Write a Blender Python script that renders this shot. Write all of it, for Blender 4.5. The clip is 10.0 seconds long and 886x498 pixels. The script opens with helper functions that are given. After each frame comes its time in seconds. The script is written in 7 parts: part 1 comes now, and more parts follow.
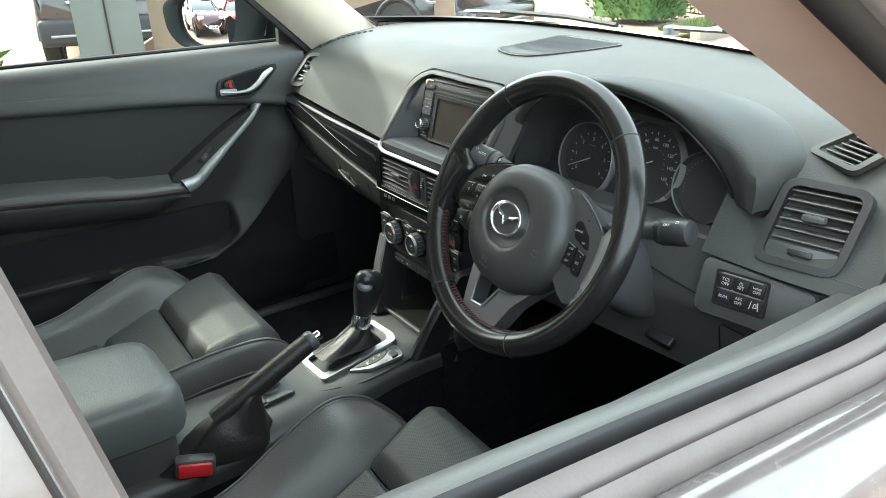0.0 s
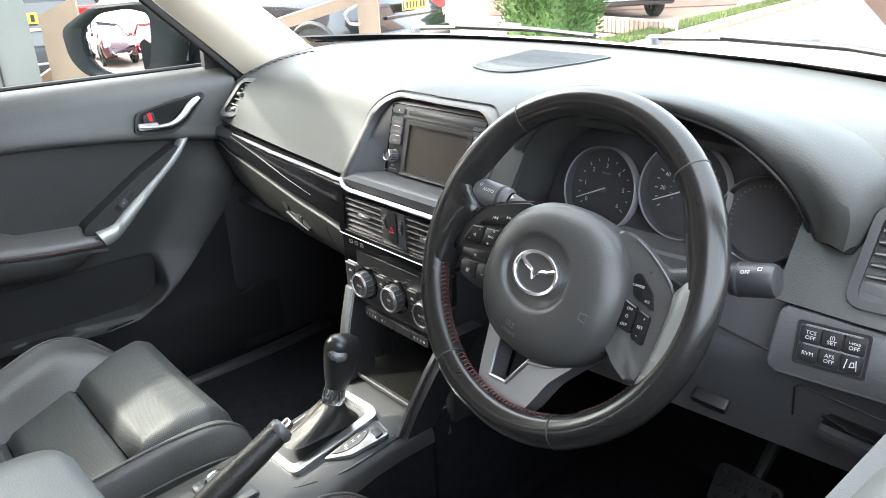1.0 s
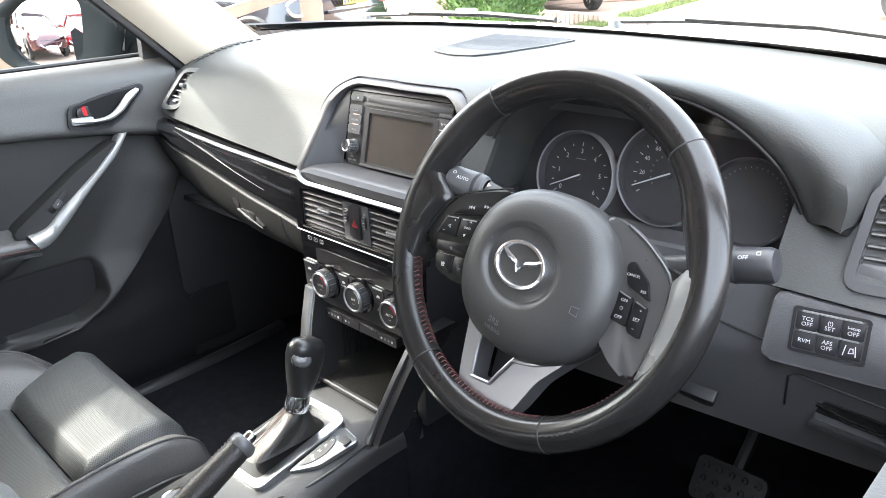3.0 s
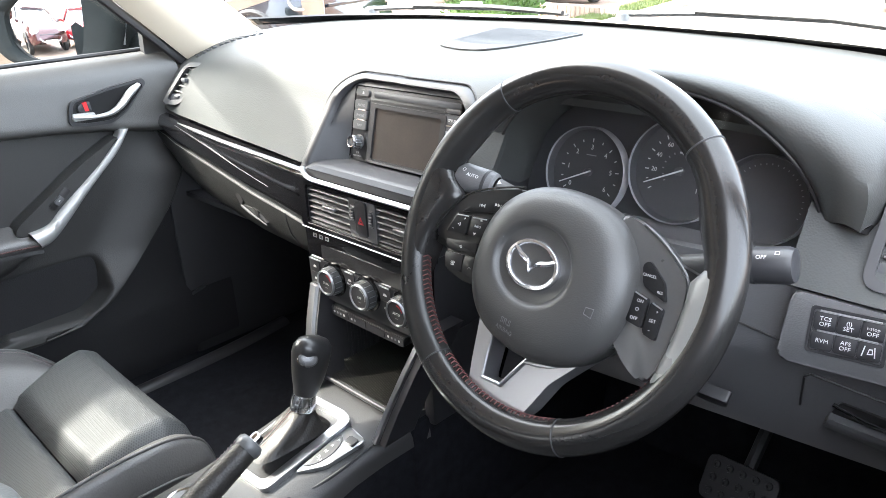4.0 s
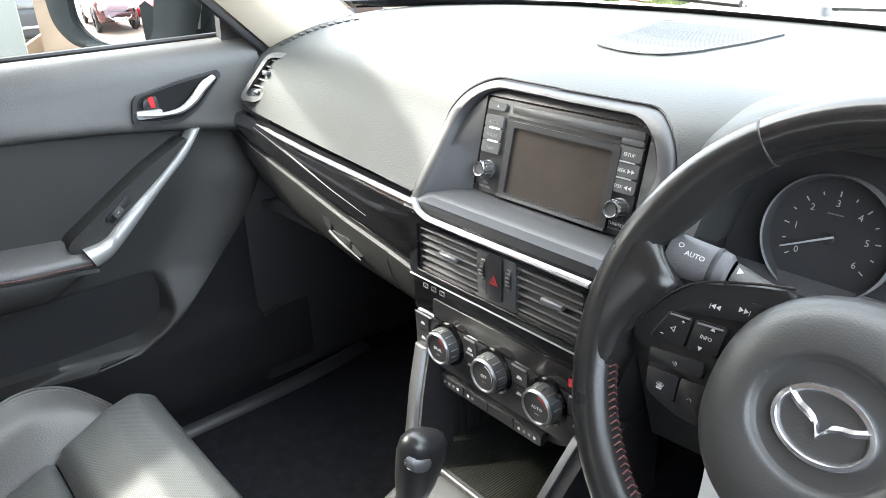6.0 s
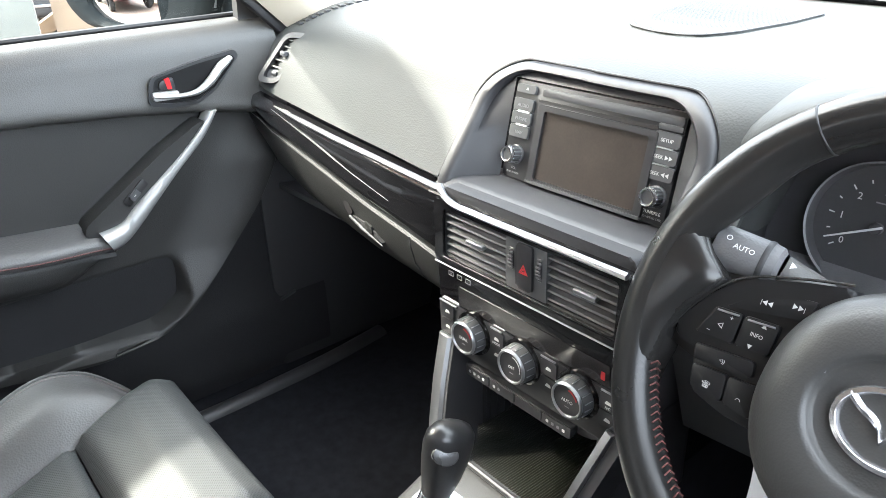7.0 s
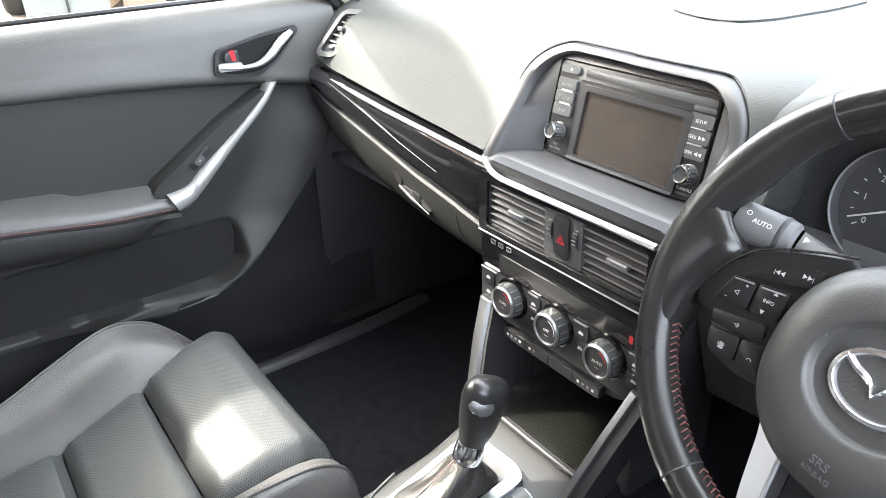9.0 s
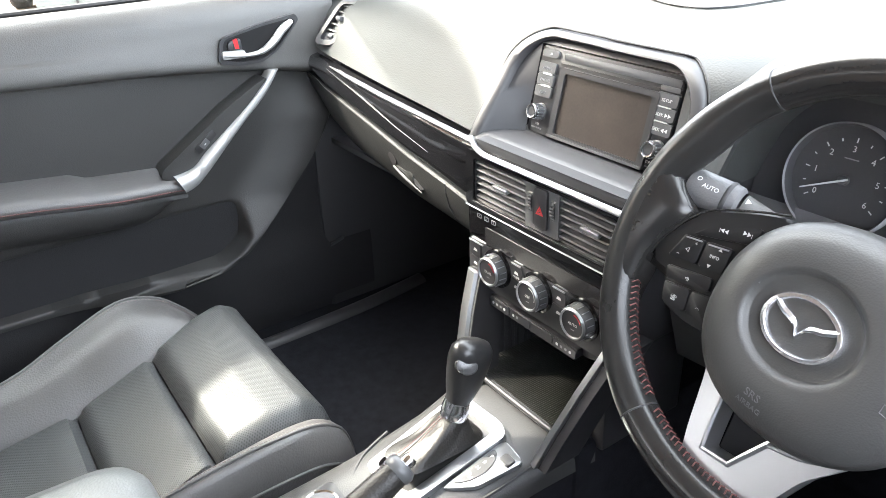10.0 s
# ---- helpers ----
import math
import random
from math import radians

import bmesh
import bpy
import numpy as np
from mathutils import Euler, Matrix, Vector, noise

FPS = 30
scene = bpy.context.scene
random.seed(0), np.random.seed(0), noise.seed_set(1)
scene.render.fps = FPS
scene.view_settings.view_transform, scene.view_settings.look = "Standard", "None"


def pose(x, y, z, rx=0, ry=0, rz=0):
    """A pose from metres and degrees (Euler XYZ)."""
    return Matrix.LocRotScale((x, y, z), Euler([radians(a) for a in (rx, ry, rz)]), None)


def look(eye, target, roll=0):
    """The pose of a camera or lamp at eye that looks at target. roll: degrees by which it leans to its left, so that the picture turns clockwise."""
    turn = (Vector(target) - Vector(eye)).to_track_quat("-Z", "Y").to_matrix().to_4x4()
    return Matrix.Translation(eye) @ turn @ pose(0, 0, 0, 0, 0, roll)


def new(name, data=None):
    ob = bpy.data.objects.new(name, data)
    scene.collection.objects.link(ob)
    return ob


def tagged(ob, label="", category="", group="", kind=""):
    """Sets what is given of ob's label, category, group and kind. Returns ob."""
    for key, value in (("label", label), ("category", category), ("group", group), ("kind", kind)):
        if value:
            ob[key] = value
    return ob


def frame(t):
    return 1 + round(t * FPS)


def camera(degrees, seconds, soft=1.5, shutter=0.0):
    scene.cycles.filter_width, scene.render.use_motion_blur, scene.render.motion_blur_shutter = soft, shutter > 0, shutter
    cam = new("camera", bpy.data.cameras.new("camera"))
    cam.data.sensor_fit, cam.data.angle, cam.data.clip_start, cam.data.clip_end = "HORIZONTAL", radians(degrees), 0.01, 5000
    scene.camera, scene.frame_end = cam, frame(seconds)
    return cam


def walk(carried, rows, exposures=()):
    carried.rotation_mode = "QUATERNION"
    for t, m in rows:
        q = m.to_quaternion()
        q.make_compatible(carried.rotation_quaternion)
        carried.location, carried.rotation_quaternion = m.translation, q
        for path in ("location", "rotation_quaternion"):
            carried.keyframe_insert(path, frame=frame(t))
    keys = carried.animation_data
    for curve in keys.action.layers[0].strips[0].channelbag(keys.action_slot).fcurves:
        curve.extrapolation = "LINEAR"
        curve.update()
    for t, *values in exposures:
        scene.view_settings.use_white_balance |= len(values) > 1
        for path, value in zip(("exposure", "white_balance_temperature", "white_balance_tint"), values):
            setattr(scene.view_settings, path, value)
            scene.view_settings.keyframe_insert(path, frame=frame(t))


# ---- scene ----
cam = camera(61.9, 10.0, soft=0.6)
EXPOSURES = [(0.0, 3.05, 6320, -7), (0.5, 3.46, 6320, -2), (1.0, 3.75, 6330, 3), (2.5, 4.03, 6320, 6), (4.0, 4.13, 6320, 6), (5.5, 4.08, 6320, 3), (7.5, 4.35, 6400, 4), (10.0, 4.54, 6520, 6)]
PATH = [
    (0, (1.066, -0.638, 1.311), (-0.476, 0.374, 0.537), -1.9),
    (0.5, (0.924, -0.601, 1.302), (-0.566, 0.51, 0.562), -2.3),
    (1, (0.842, -0.598, 1.277), (-0.586, 0.6, 0.553), -2.7),
    (1.5, (0.799, -0.584, 1.26), (-0.575, 0.679, 0.541), -2.8),
    (2, (0.785, -0.582, 1.252), (-0.56, 0.709, 0.527), -2.7),
    (2.5, (0.783, -0.585, 1.254), (-0.548, 0.715, 0.523), -2.7),
    (4, (0.765, -0.581, 1.255), (-0.558, 0.714, 0.498), -2.8),
    (4.5, (0.698, -0.554, 1.267), (-0.64, 0.722, 0.504), -2.4),
    (5, (0.623, -0.517, 1.266), (-0.756, 0.711, 0.5), -1.9),
    (5.5, (0.555, -0.471, 1.253), (-0.858, 0.711, 0.476), -2.1),
    (7, (0.48, -0.47, 1.249), (-0.937, 0.658, 0.4), -2.2),
    (7.5, (0.485, -0.481, 1.254), (-0.944, 0.615, 0.385), -2.0),
    (8, (0.498, -0.486, 1.255), (-0.948, 0.577, 0.372), -2.0),
    (8.5, (0.51, -0.496, 1.262), (-0.948, 0.538, 0.364), -2.0),
    (9, (0.524, -0.505, 1.267), (-0.941, 0.511, 0.361), -1.9),
    (9.5, (0.547, -0.512, 1.269), (-0.923, 0.493, 0.358), -2.0),
    (10, (0.59, -0.529, 1.272), (-0.875, 0.473, 0.351), -2.1),
]
walk(cam, [(t, look(eye, target, roll)) for t, eye, target, roll in PATH],
     EXPOSURES)

# ---- world and sun ----
SUN_TO = Vector((-0.90, -0.55, 1.0)).normalized()
world = bpy.data.worlds.new("sky")
scene.world = world
world.use_nodes = True
wn = world.node_tree
wn.nodes.clear()
sky = wn.nodes.new("ShaderNodeTexSky")
sky.sky_type, sky.sun_disc = "NISHITA", False
sky.sun_elevation = math.asin(SUN_TO.z)
sky.sun_rotation = math.atan2(SUN_TO.x, SUN_TO.y)
sky.air_density, sky.dust_density, sky.ozone_density = 0.7, 5.0, 0.5
wb = wn.nodes.new("ShaderNodeBackground")
wb.inputs["Strength"].default_value = 0.075
# a thin even veil of high cloud over the whole sky
cloud = wn.nodes.new("ShaderNodeBackground")
cloud.inputs[0].default_value, cloud.inputs["Strength"].default_value = (0.97, 0.97, 1.0, 1), 0.46
both = wn.nodes.new("ShaderNodeAddShader")
wo = wn.nodes.new("ShaderNodeOutputWorld")
wn.links.new(sky.outputs[0], wb.inputs[0])
wn.links.new(wb.outputs[0], both.inputs[0])
wn.links.new(cloud.outputs[0], both.inputs[1])
wn.links.new(both.outputs[0], wo.inputs[0])
sun = new("sun", bpy.data.lights.new("sun", "SUN"))
sun.data.energy, sun.data.angle, sun.data.color = 0.82, radians(2.4), (1.0, 0.94, 0.84)
sun.matrix_world = look((0, 0, 6), Vector((0, 0, 6)) - SUN_TO)


# ---- materials ----
def material(name, colour, rough=0.5, metal=0.0, var=0.12, scale=12.0, bump=0.0, fine=400.0, spec=0.5, coat=0.0, rvar=0.06, random_tint=0.0):
    """A surface with colour and gloss varied at a large and a fine scale."""
    m = bpy.data.materials.new(name)
    m.use_nodes = True
    nt = m.node_tree
    b = nt.nodes["Principled BSDF"]
    b.inputs["Metallic"].default_value = metal
    b.inputs["Specular IOR Level"].default_value = spec
    b.inputs["Coat Weight"].default_value = coat
    tc = nt.nodes.new("ShaderNodeTexCoord")
    n1 = nt.nodes.new("ShaderNodeTexNoise")
    n1.inputs["Scale"].default_value, n1.inputs["Detail"].default_value = scale, 6
    n2 = nt.nodes.new("ShaderNodeTexNoise")
    n2.inputs["Scale"].default_value, n2.inputs["Detail"].default_value = fine, 3
    nt.links.new(tc.outputs["Object"], n1.inputs[0])
    nt.links.new(tc.outputs["Object"], n2.inputs[0])
    add = nt.nodes.new("ShaderNodeMath")
    add.operation = "MULTIPLY_ADD"
    nt.links.new(n2.outputs[0], add.inputs[0])
    add.inputs[1].default_value = 0.35
    nt.links.new(n1.outputs[0], add.inputs[2])
    ramp = nt.nodes.new("ShaderNodeMapRange")
    ramp.inputs[1].default_value, ramp.inputs[2].default_value = 0.4, 1.0
    ramp.inputs[3].default_value, ramp.inputs[4].default_value = 1 - var, 1 + var
    nt.links.new(add.outputs[0], ramp.inputs[0])
    src = ramp.outputs[0]
    if random_tint:
        oi = nt.nodes.new("ShaderNodeObjectInfo")
        r2 = nt.nodes.new("ShaderNodeMapRange")
        r2.inputs[3].default_value, r2.inputs[4].default_value = 1 - random_tint, 1 + random_tint
        nt.links.new(oi.outputs["Random"], r2.inputs[0])
        mul = nt.nodes.new("ShaderNodeMath")
        mul.operation = "MULTIPLY"
        nt.links.new(src, mul.inputs[0])
        nt.links.new(r2.outputs[0], mul.inputs[1])
        src = mul.outputs[0]
    vm = nt.nodes.new("ShaderNodeVectorMath")
    vm.operation = "SCALE"
    vm.inputs[0].default_value = colour
    nt.links.new(src, vm.inputs["Scale"])
    nt.links.new(vm.outputs[0], b.inputs["Base Color"])
    rr = nt.nodes.new("ShaderNodeMapRange")
    rr.inputs[1].default_value, rr.inputs[2].default_value = 0.3, 0.8
    rr.inputs[3].default_value, rr.inputs[4].default_value = max(rough - rvar, 0.02), min(rough + rvar, 1)
    nt.links.new(n1.outputs[0], rr.inputs[0])
    nt.links.new(rr.outputs[0], b.inputs["Roughness"])
    if bump:
        bp = nt.nodes.new("ShaderNodeBump")
        bp.inputs["Strength"].default_value, bp.inputs["Distance"].default_value = bump, 0.001
        nt.links.new(n2.outputs[0], bp.inputs["Height"])
        nt.links.new(bp.outputs[0], b.inputs["Normal"])
    return m


def grained(name, colour, rough, cell, depth, dots=False, **kw):
    """Leather or moulded plastic: a cell pattern in relief, or rows of pierced holes."""
    m = material(name, colour, rough, **kw)
    nt = m.node_tree
    b = nt.nodes["Principled BSDF"]
    tc = nt.nodes.new("ShaderNodeTexCoord")
    vo = nt.nodes.new("ShaderNodeTexVoronoi")
    vo.inputs["Scale"].default_value = 1.0 / cell
    nt.links.new(tc.outputs["Object"], vo.inputs["Vector"])
    bp = nt.nodes.new("ShaderNodeBump")
    bp.inputs["Strength"].default_value, bp.inputs["Distance"].default_value = depth, 0.0006
    if dots:
        flat = nt.nodes.new("ShaderNodeVectorMath")
        flat.operation = "MULTIPLY"
        flat.inputs[1].default_value = (1.0, 1.0, 0.0)
        nt.links.new(tc.outputs["Object"], flat.inputs[0])
        turn = nt.nodes.new("ShaderNodeVectorRotate")
        turn.rotation_type = "Z_AXIS"
        turn.inputs["Angle"].default_value = radians(45)
        nt.links.new(flat.outputs[0], turn.inputs[0])
        nt.links.new(turn.outputs[0], vo.inputs["Vector"])
        vo.inputs["Randomness"].default_value = 0.0
        hole = nt.nodes.new("ShaderNodeMapRange")
        hole.inputs[1].default_value, hole.inputs[2].default_value = 0.22, 0.36
        nt.links.new(vo.outputs["Distance"], hole.inputs[0])
        nt.links.new(hole.outputs[0], bp.inputs["Height"])
        dark = nt.nodes.new("ShaderNodeMapRange")
        dark.inputs[3].default_value, dark.inputs[4].default_value = 0.35, 1.0
        nt.links.new(hole.outputs[0], dark.inputs[0])
        old = b.inputs["Base Color"].links[0].from_socket
        vm = nt.nodes.new("ShaderNodeVectorMath")
        vm.operation = "SCALE"
        nt.links.new(old, vm.inputs[0])
        nt.links.new(dark.outputs[0], vm.inputs["Scale"])
        nt.links.new(vm.outputs[0], b.inputs["Base Color"])
    else:
        nt.links.new(vo.outputs["Distance"], bp.inputs["Height"])
    nt.links.new(bp.outputs[0], b.inputs["Normal"])
    return m


def glass(name, tint=(1, 1, 1), rough=0.0, gloss=0.015):
    m = bpy.data.materials.new(name)
    m.use_nodes = True
    nt = m.node_tree
    nt.nodes.clear()
    out = nt.nodes.new("ShaderNodeOutputMaterial")
    tr = nt.nodes.new("ShaderNodeBsdfTransparent")
    tr.inputs[0].default_value = (*tint, 1)
    gl = nt.nodes.new("ShaderNodeBsdfGlossy")
    gl.inputs["Roughness"].default_value = rough
    lw = nt.nodes.new("ShaderNodeLayerWeight")
    lw.inputs[0].default_value = 0.5
    pw = nt.nodes.new("ShaderNodeMath")
    pw.operation = "POWER"
    pw.inputs[1].default_value = 4.0
    nt.links.new(lw.outputs["Facing"], pw.inputs[0])
    fr = nt.nodes.new("ShaderNodeMath")
    fr.operation = "MULTIPLY_ADD"
    fr.inputs[1].default_value, fr.inputs[2].default_value = gloss * 16, gloss
    nt.links.new(pw.outputs[0], fr.inputs[0])
    mix = nt.nodes.new("ShaderNodeMixShader")
    nt.links.new(fr.outputs[0], mix.inputs[0])
    nt.links.new(tr.outputs[0], mix.inputs[1])
    nt.links.new(gl.outputs[0], mix.inputs[2])
    nt.links.new(mix.outputs[0], out.inputs[0])
    return m


PAD = grained("dash_soft_plastic", (0.050, 0.0525, 0.052), 0.55, 0.0022, 0.3, spec=0.3, var=0.08, scale=6)
LOWER = grained("charcoal_grained_plastic", (0.100, 0.100, 0.105), 0.5, 0.0018, 0.3, var=0.12, scale=9)
SEALG = material("brownish_rubber_seal", (0.135, 0.115, 0.108), 0.45, var=0.2, scale=20, bump=0.1)
PLASTIC = grained("black_grained_plastic", (0.068, 0.066, 0.064), 0.45, 0.0018, 0.3, var=0.15, scale=9)
DARK = material("dark_matt_plastic", (0.028, 0.028, 0.031), 0.6, var=0.15, bump=0.1)
SATIN = material("charcoal_satin_plastic", (0.085, 0.086, 0.090), 0.36, var=0.1, bump=0.03)
GLOSS = material("piano_black", (0.008, 0.008, 0.009), 0.09, var=0.2, scale=30, coat=0.5, rvar=0.05)
BUTTON = material("button_black", (0.028, 0.028, 0.031), 0.4, var=0.1, bump=0.05)
CHROME = material("bright_chrome", (0.80, 0.80, 0.82), 0.16, 1.0, var=0.04, rvar=0.04)
SILVER = material("satin_silver", (0.45, 0.46, 0.48), 0.34, 1.0, var=0.06, rvar=0.06)
SILVERP = material("silver_paint", (0.36, 0.37, 0.39), 0.32, 0.8, var=0.06)
LEATHER = grained("black_leather", (0.088, 0.085, 0.084), 0.4, 0.0026, 0.45, var=0.2, scale=8)
PERF = grained("perforated_leather", (0.060, 0.063, 0.064), 0.47, 0.0027, 0.6, dots=True, var=0.15, scale=7)
RIM = material("worn_wheel_leather", (0.015, 0.0145, 0.0145), 0.24, var=0.05, scale=25, bump=0.02, rvar=0.015, spec=0.5)
RIMG = grained("grained_wheel_leather", (0.015, 0.0148, 0.0148), 0.30, 0.0016, 0.08, var=0.08, scale=25, rvar=0.03, spec=0.42)
STITCH = material("red_grey_thread", (0.125, 0.045, 0.042), 0.7, var=0.2)
STITCHG = material("grey_thread", (0.15, 0.12, 0.12), 0.7, var=0.2)
CLOTH = material("pale_pillar_cloth", (0.50, 0.435, 0.345), 0.85, var=0.06, bump=0.2, fine=900)
CARPET = material("black_carpet", (0.014, 0.0145, 0.018), 0.95, var=0.4, scale=60, bump=0.9, fine=1200, spec=0.08)
GLOVE = grained("glovebox_plastic", (0.013, 0.0135, 0.0135), 0.5, 0.0018, 0.3, var=0.12, scale=8, spec=0.25)
BOOT = grained("dark_gaiter_leather", (0.016, 0.0145, 0.0135), 0.5, 0.003, 0.5, var=0.25, scale=20)
KNOB = material("worn_knob_leather", (0.020, 0.020, 0.021), 0.33, var=0.2, scale=30, bump=0.05)
LIDLEATHER = grained("pale_worn_leather", (0.112, 0.117, 0.115), 0.45, 0.0026, 0.35, var=0.12, scale=8)
MAT_RIB = material("ribbed_tray_rubber", (0.032, 0.031, 0.027), 0.5, var=0.12)
SCREEN = material("switched_off_display", (0.040, 0.031, 0.026), 0.55, var=0.35, scale=22, spec=0.3)
LCD = material("dark_lcd", (0.020, 0.019, 0.020), 0.12, var=0.15, coat=0.3)
DIAL = material("dial_face", (0.056, 0.056, 0.060), 0.6, var=0.1, spec=0.3)
WHITE = material("white_print", (0.62, 0.62, 0.62), 0.6, var=0.03)
HOODF = material("display_frame_plastic", (0.034, 0.034, 0.037), 0.50, var=0.1, bump=0.03)
# worn rim leather, base colour lightened to carry its sheen
RIMSHEEN = material("worn_leather_sheen", (0.15, 0.15, 0.147), 0.29, var=0.06, scale=25, spec=0.7, rvar=0.02)
BADGE = material("badge_chrome", (0.62, 0.62, 0.64), 0.2, 0.9, var=0.05)
SPOKES = material("spoke_silver", (0.44, 0.44, 0.455), 0.3, 0.85, var=0.02, rvar=0.01)
# driver's pillar cloth, tinted with the pink light thrown up by the paving
CLOTHD = material("paving_lit_pillar_trim", (0.42, 0.335, 0.30), 0.8, var=0.06, bump=0.2, fine=900)
DULLSIL = material("dull_silver_highlight", (0.20, 0.20, 0.21), 0.40, 0.8, var=0.06)
GRIPM = material("grip_silver", (0.42, 0.42, 0.415), 0.46, 0.55, var=0.06)
SILLTOP = grained("sill_grained_plastic", (0.165, 0.165, 0.155), 0.55, 0.0018, 0.3, var=0.1, scale=9)
SPOKEG = material("grey_satin_spoke", (0.092, 0.092, 0.094), 0.30, 0.4, var=0.08)
KEYPRINT = material("key_print", (0.42, 0.42, 0.42), 0.6, var=0.03)
MIRSHELL = material("mirror_shell_paint", (0.016, 0.019, 0.021), 0.6, 0.0, var=0.2, scale=14, spec=0.06)
GREYP = material("grey_print", (0.22, 0.22, 0.23), 0.6, var=0.03)
RED = material("red_plastic", (0.55, 0.02, 0.025), 0.35, var=0.1)
REDPRINT = material("red_print", (0.45, 0.03, 0.04), 0.5, var=0.05)
BODY = material("grey_metallic_paint", (0.19, 0.168, 0.165), 0.25, 0.35, var=0.12, scale=60, coat=0.9)
SEAL = material("black_rubber_seal", (0.014, 0.013, 0.014), 0.5, var=0.15)
POD = material("glossy_black_pod", (0.010, 0.010, 0.011), 0.4, var=0.1, spec=0.25)
RING = material("dial_ring_silver", (0.62, 0.62, 0.64), 0.25, 0.55, var=0.05)
MIRROR = material("mirror_glass", (0.92, 0.93, 0.95), 0.01, 1.0, var=0.01, rvar=0.0)
LINING = grained("soft_door_lining", (0.029, 0.0285, 0.028), 0.50, 0.0018, 0.3, var=0.12, scale=7)
SPEAKER = grained("black_speaker_plastic", (0.020, 0.020, 0.022), 0.6, 0.0020, 0.4, var=0.15, scale=9, spec=0.3)
AIRBAG = grained("airbag_plastic", (0.043, 0.0425, 0.042), 0.42, 0.0015, 0.16, var=0.08, scale=9)
SATIND = material("dark_satin_plastic", (0.030, 0.030, 0.033), 0.42, var=0.12, bump=0.05)
CONSOLE = grained("console_plastic", (0.038, 0.038, 0.039), 0.40, 0.0018, 0.2, var=0.1, scale=9)
PANE = glass("clear_pane", (0.93, 0.96, 0.95))
LENS = glass("clear_lens", gloss=0.003)
PRIVACY = glass("tinted_rear_pane", (0.22, 0.23, 0.23))
TINT = material("dark_car_glass", (0.01, 0.011, 0.012), 0.06, var=0.1, coat=0.5)


# ---- mesh helpers ----
def frame_at(o, u, v):
    """A frame whose x runs along u, y along v, and z out of the surface."""
    u = Vector(u).normalized()
    n = u.cross(Vector(v)).normalized()
    v = n.cross(u)
    return Matrix(((u.x, v.x, n.x, o[0]), (u.y, v.y, n.y, o[1]), (u.z, v.z, n.z, o[2]), (0, 0, 0, 1)))


def thing(name, label, category, group="", kind="", at=(0, 0, 0)):
    e = new(name)
    e.empty_display_size = 0.05
    e.location = at
    e["at"] = at
    return tagged(e, label, category, group, kind)


def root_place(ob):
    p = Vector((0, 0, 0))
    while ob is not None:
        p += ob.location
        ob = ob.parent
    return p


def part(name, bm, mat, parent=None, label="", smooth=True, angle=35):
    """One mesh object out of a bmesh in world places, under a thing or a part."""
    me = bpy.data.meshes.new(name)
    bmesh.ops.recalc_face_normals(bm, faces=bm.faces)
    if smooth:
        lim = radians(angle)
        for f in bm.faces:
            f.smooth = True
        for e in bm.edges:
            if len(e.link_faces) == 2 and e.calc_face_angle(0) > lim:
                e.smooth = False
    if parent is not None:
        bmesh.ops.translate(bm, verts=bm.verts, vec=-root_place(parent))
    bm.to_mesh(me)
    bm.free()
    me.materials.append(mat)
    ob = new(name, me)
    ob.parent = parent
    return tagged(ob, label)


def structure(name, bm, mat, label, category, smooth=True, angle=35):
    return tagged(part(name, bm, mat, None, label, smooth, angle), "", category, "", "structure")


def mesh(verts, faces):
    bm = bmesh.new()
    vs = [bm.verts.new(v) for v in verts]
    for f in faces:
        try:
            bm.faces.new([vs[i] for i in f])
        except ValueError:
            pass
    return bm


def join(*bms):
    """Several bmeshes as one."""
    out = bmesh.new()
    for b in bms:
        base = [out.verts.new(v.co) for v in b.verts]
        b.verts.index_update()
        for f in b.faces:
            out.faces.new([base[v.index] for v in f.verts])
        b.free()
    return out


def bevel(bm, r, seg=2, limit=20):
    es = [e for e in bm.edges if len(e.link_faces) == 2 and e.calc_face_angle(0) > radians(limit)]
    if r > 0 and es:
        bmesh.ops.bevel(bm, geom=es, offset=r, segments=seg, profile=0.5, affect="EDGES", clamp_overlap=True)
    return bm


def box(size, m=None, r=0.002, seg=2):
    """A box with rounded edges, centred in the frame m."""
    bm = bmesh.new()
    bmesh.ops.create_cube(bm, size=1.0)
    bmesh.ops.scale(bm, vec=size, verts=bm.verts)
    bevel(bm, r, seg)
    if m is not None:
        bm.transform(m)
    return bm


def abox(x0, x1, y0, y1, z0, z1, r=0.004, seg=2):
    return box((x1 - x0, y1 - y0, z1 - z0), Matrix.Translation(((x0 + x1) / 2, (y0 + y1) / 2, (z0 + z1) / 2)), r, seg)


def rounded(pts, r, n=5):
    """A polygon with its corners rounded."""
    out = []
    k = len(pts)
    for i in range(k):
        p, a, b = (Vector((*pts[j % k][:2], 0)) for j in (i, i - 1, i + 1))
        da, db = a - p, b - p
        rr = min(r, da.length * 0.45, db.length * 0.45)
        s, e = p + da.normalized() * rr, p + db.normalized() * rr
        for j in range(n + 1):
            t = j / n
            q = s * (1 - t) ** 2 + p * 2 * t * (1 - t) + e * t * t
            out.append((q.x, q.y))
    return out


def rect(w, h, r=0.003, cx=0, cy=0, n=4):
    return rounded([(cx - w / 2, cy - h / 2), (cx + w / 2, cy - h / 2), (cx + w / 2, cy + h / 2), (cx - w / 2, cy + h / 2)], r, n)


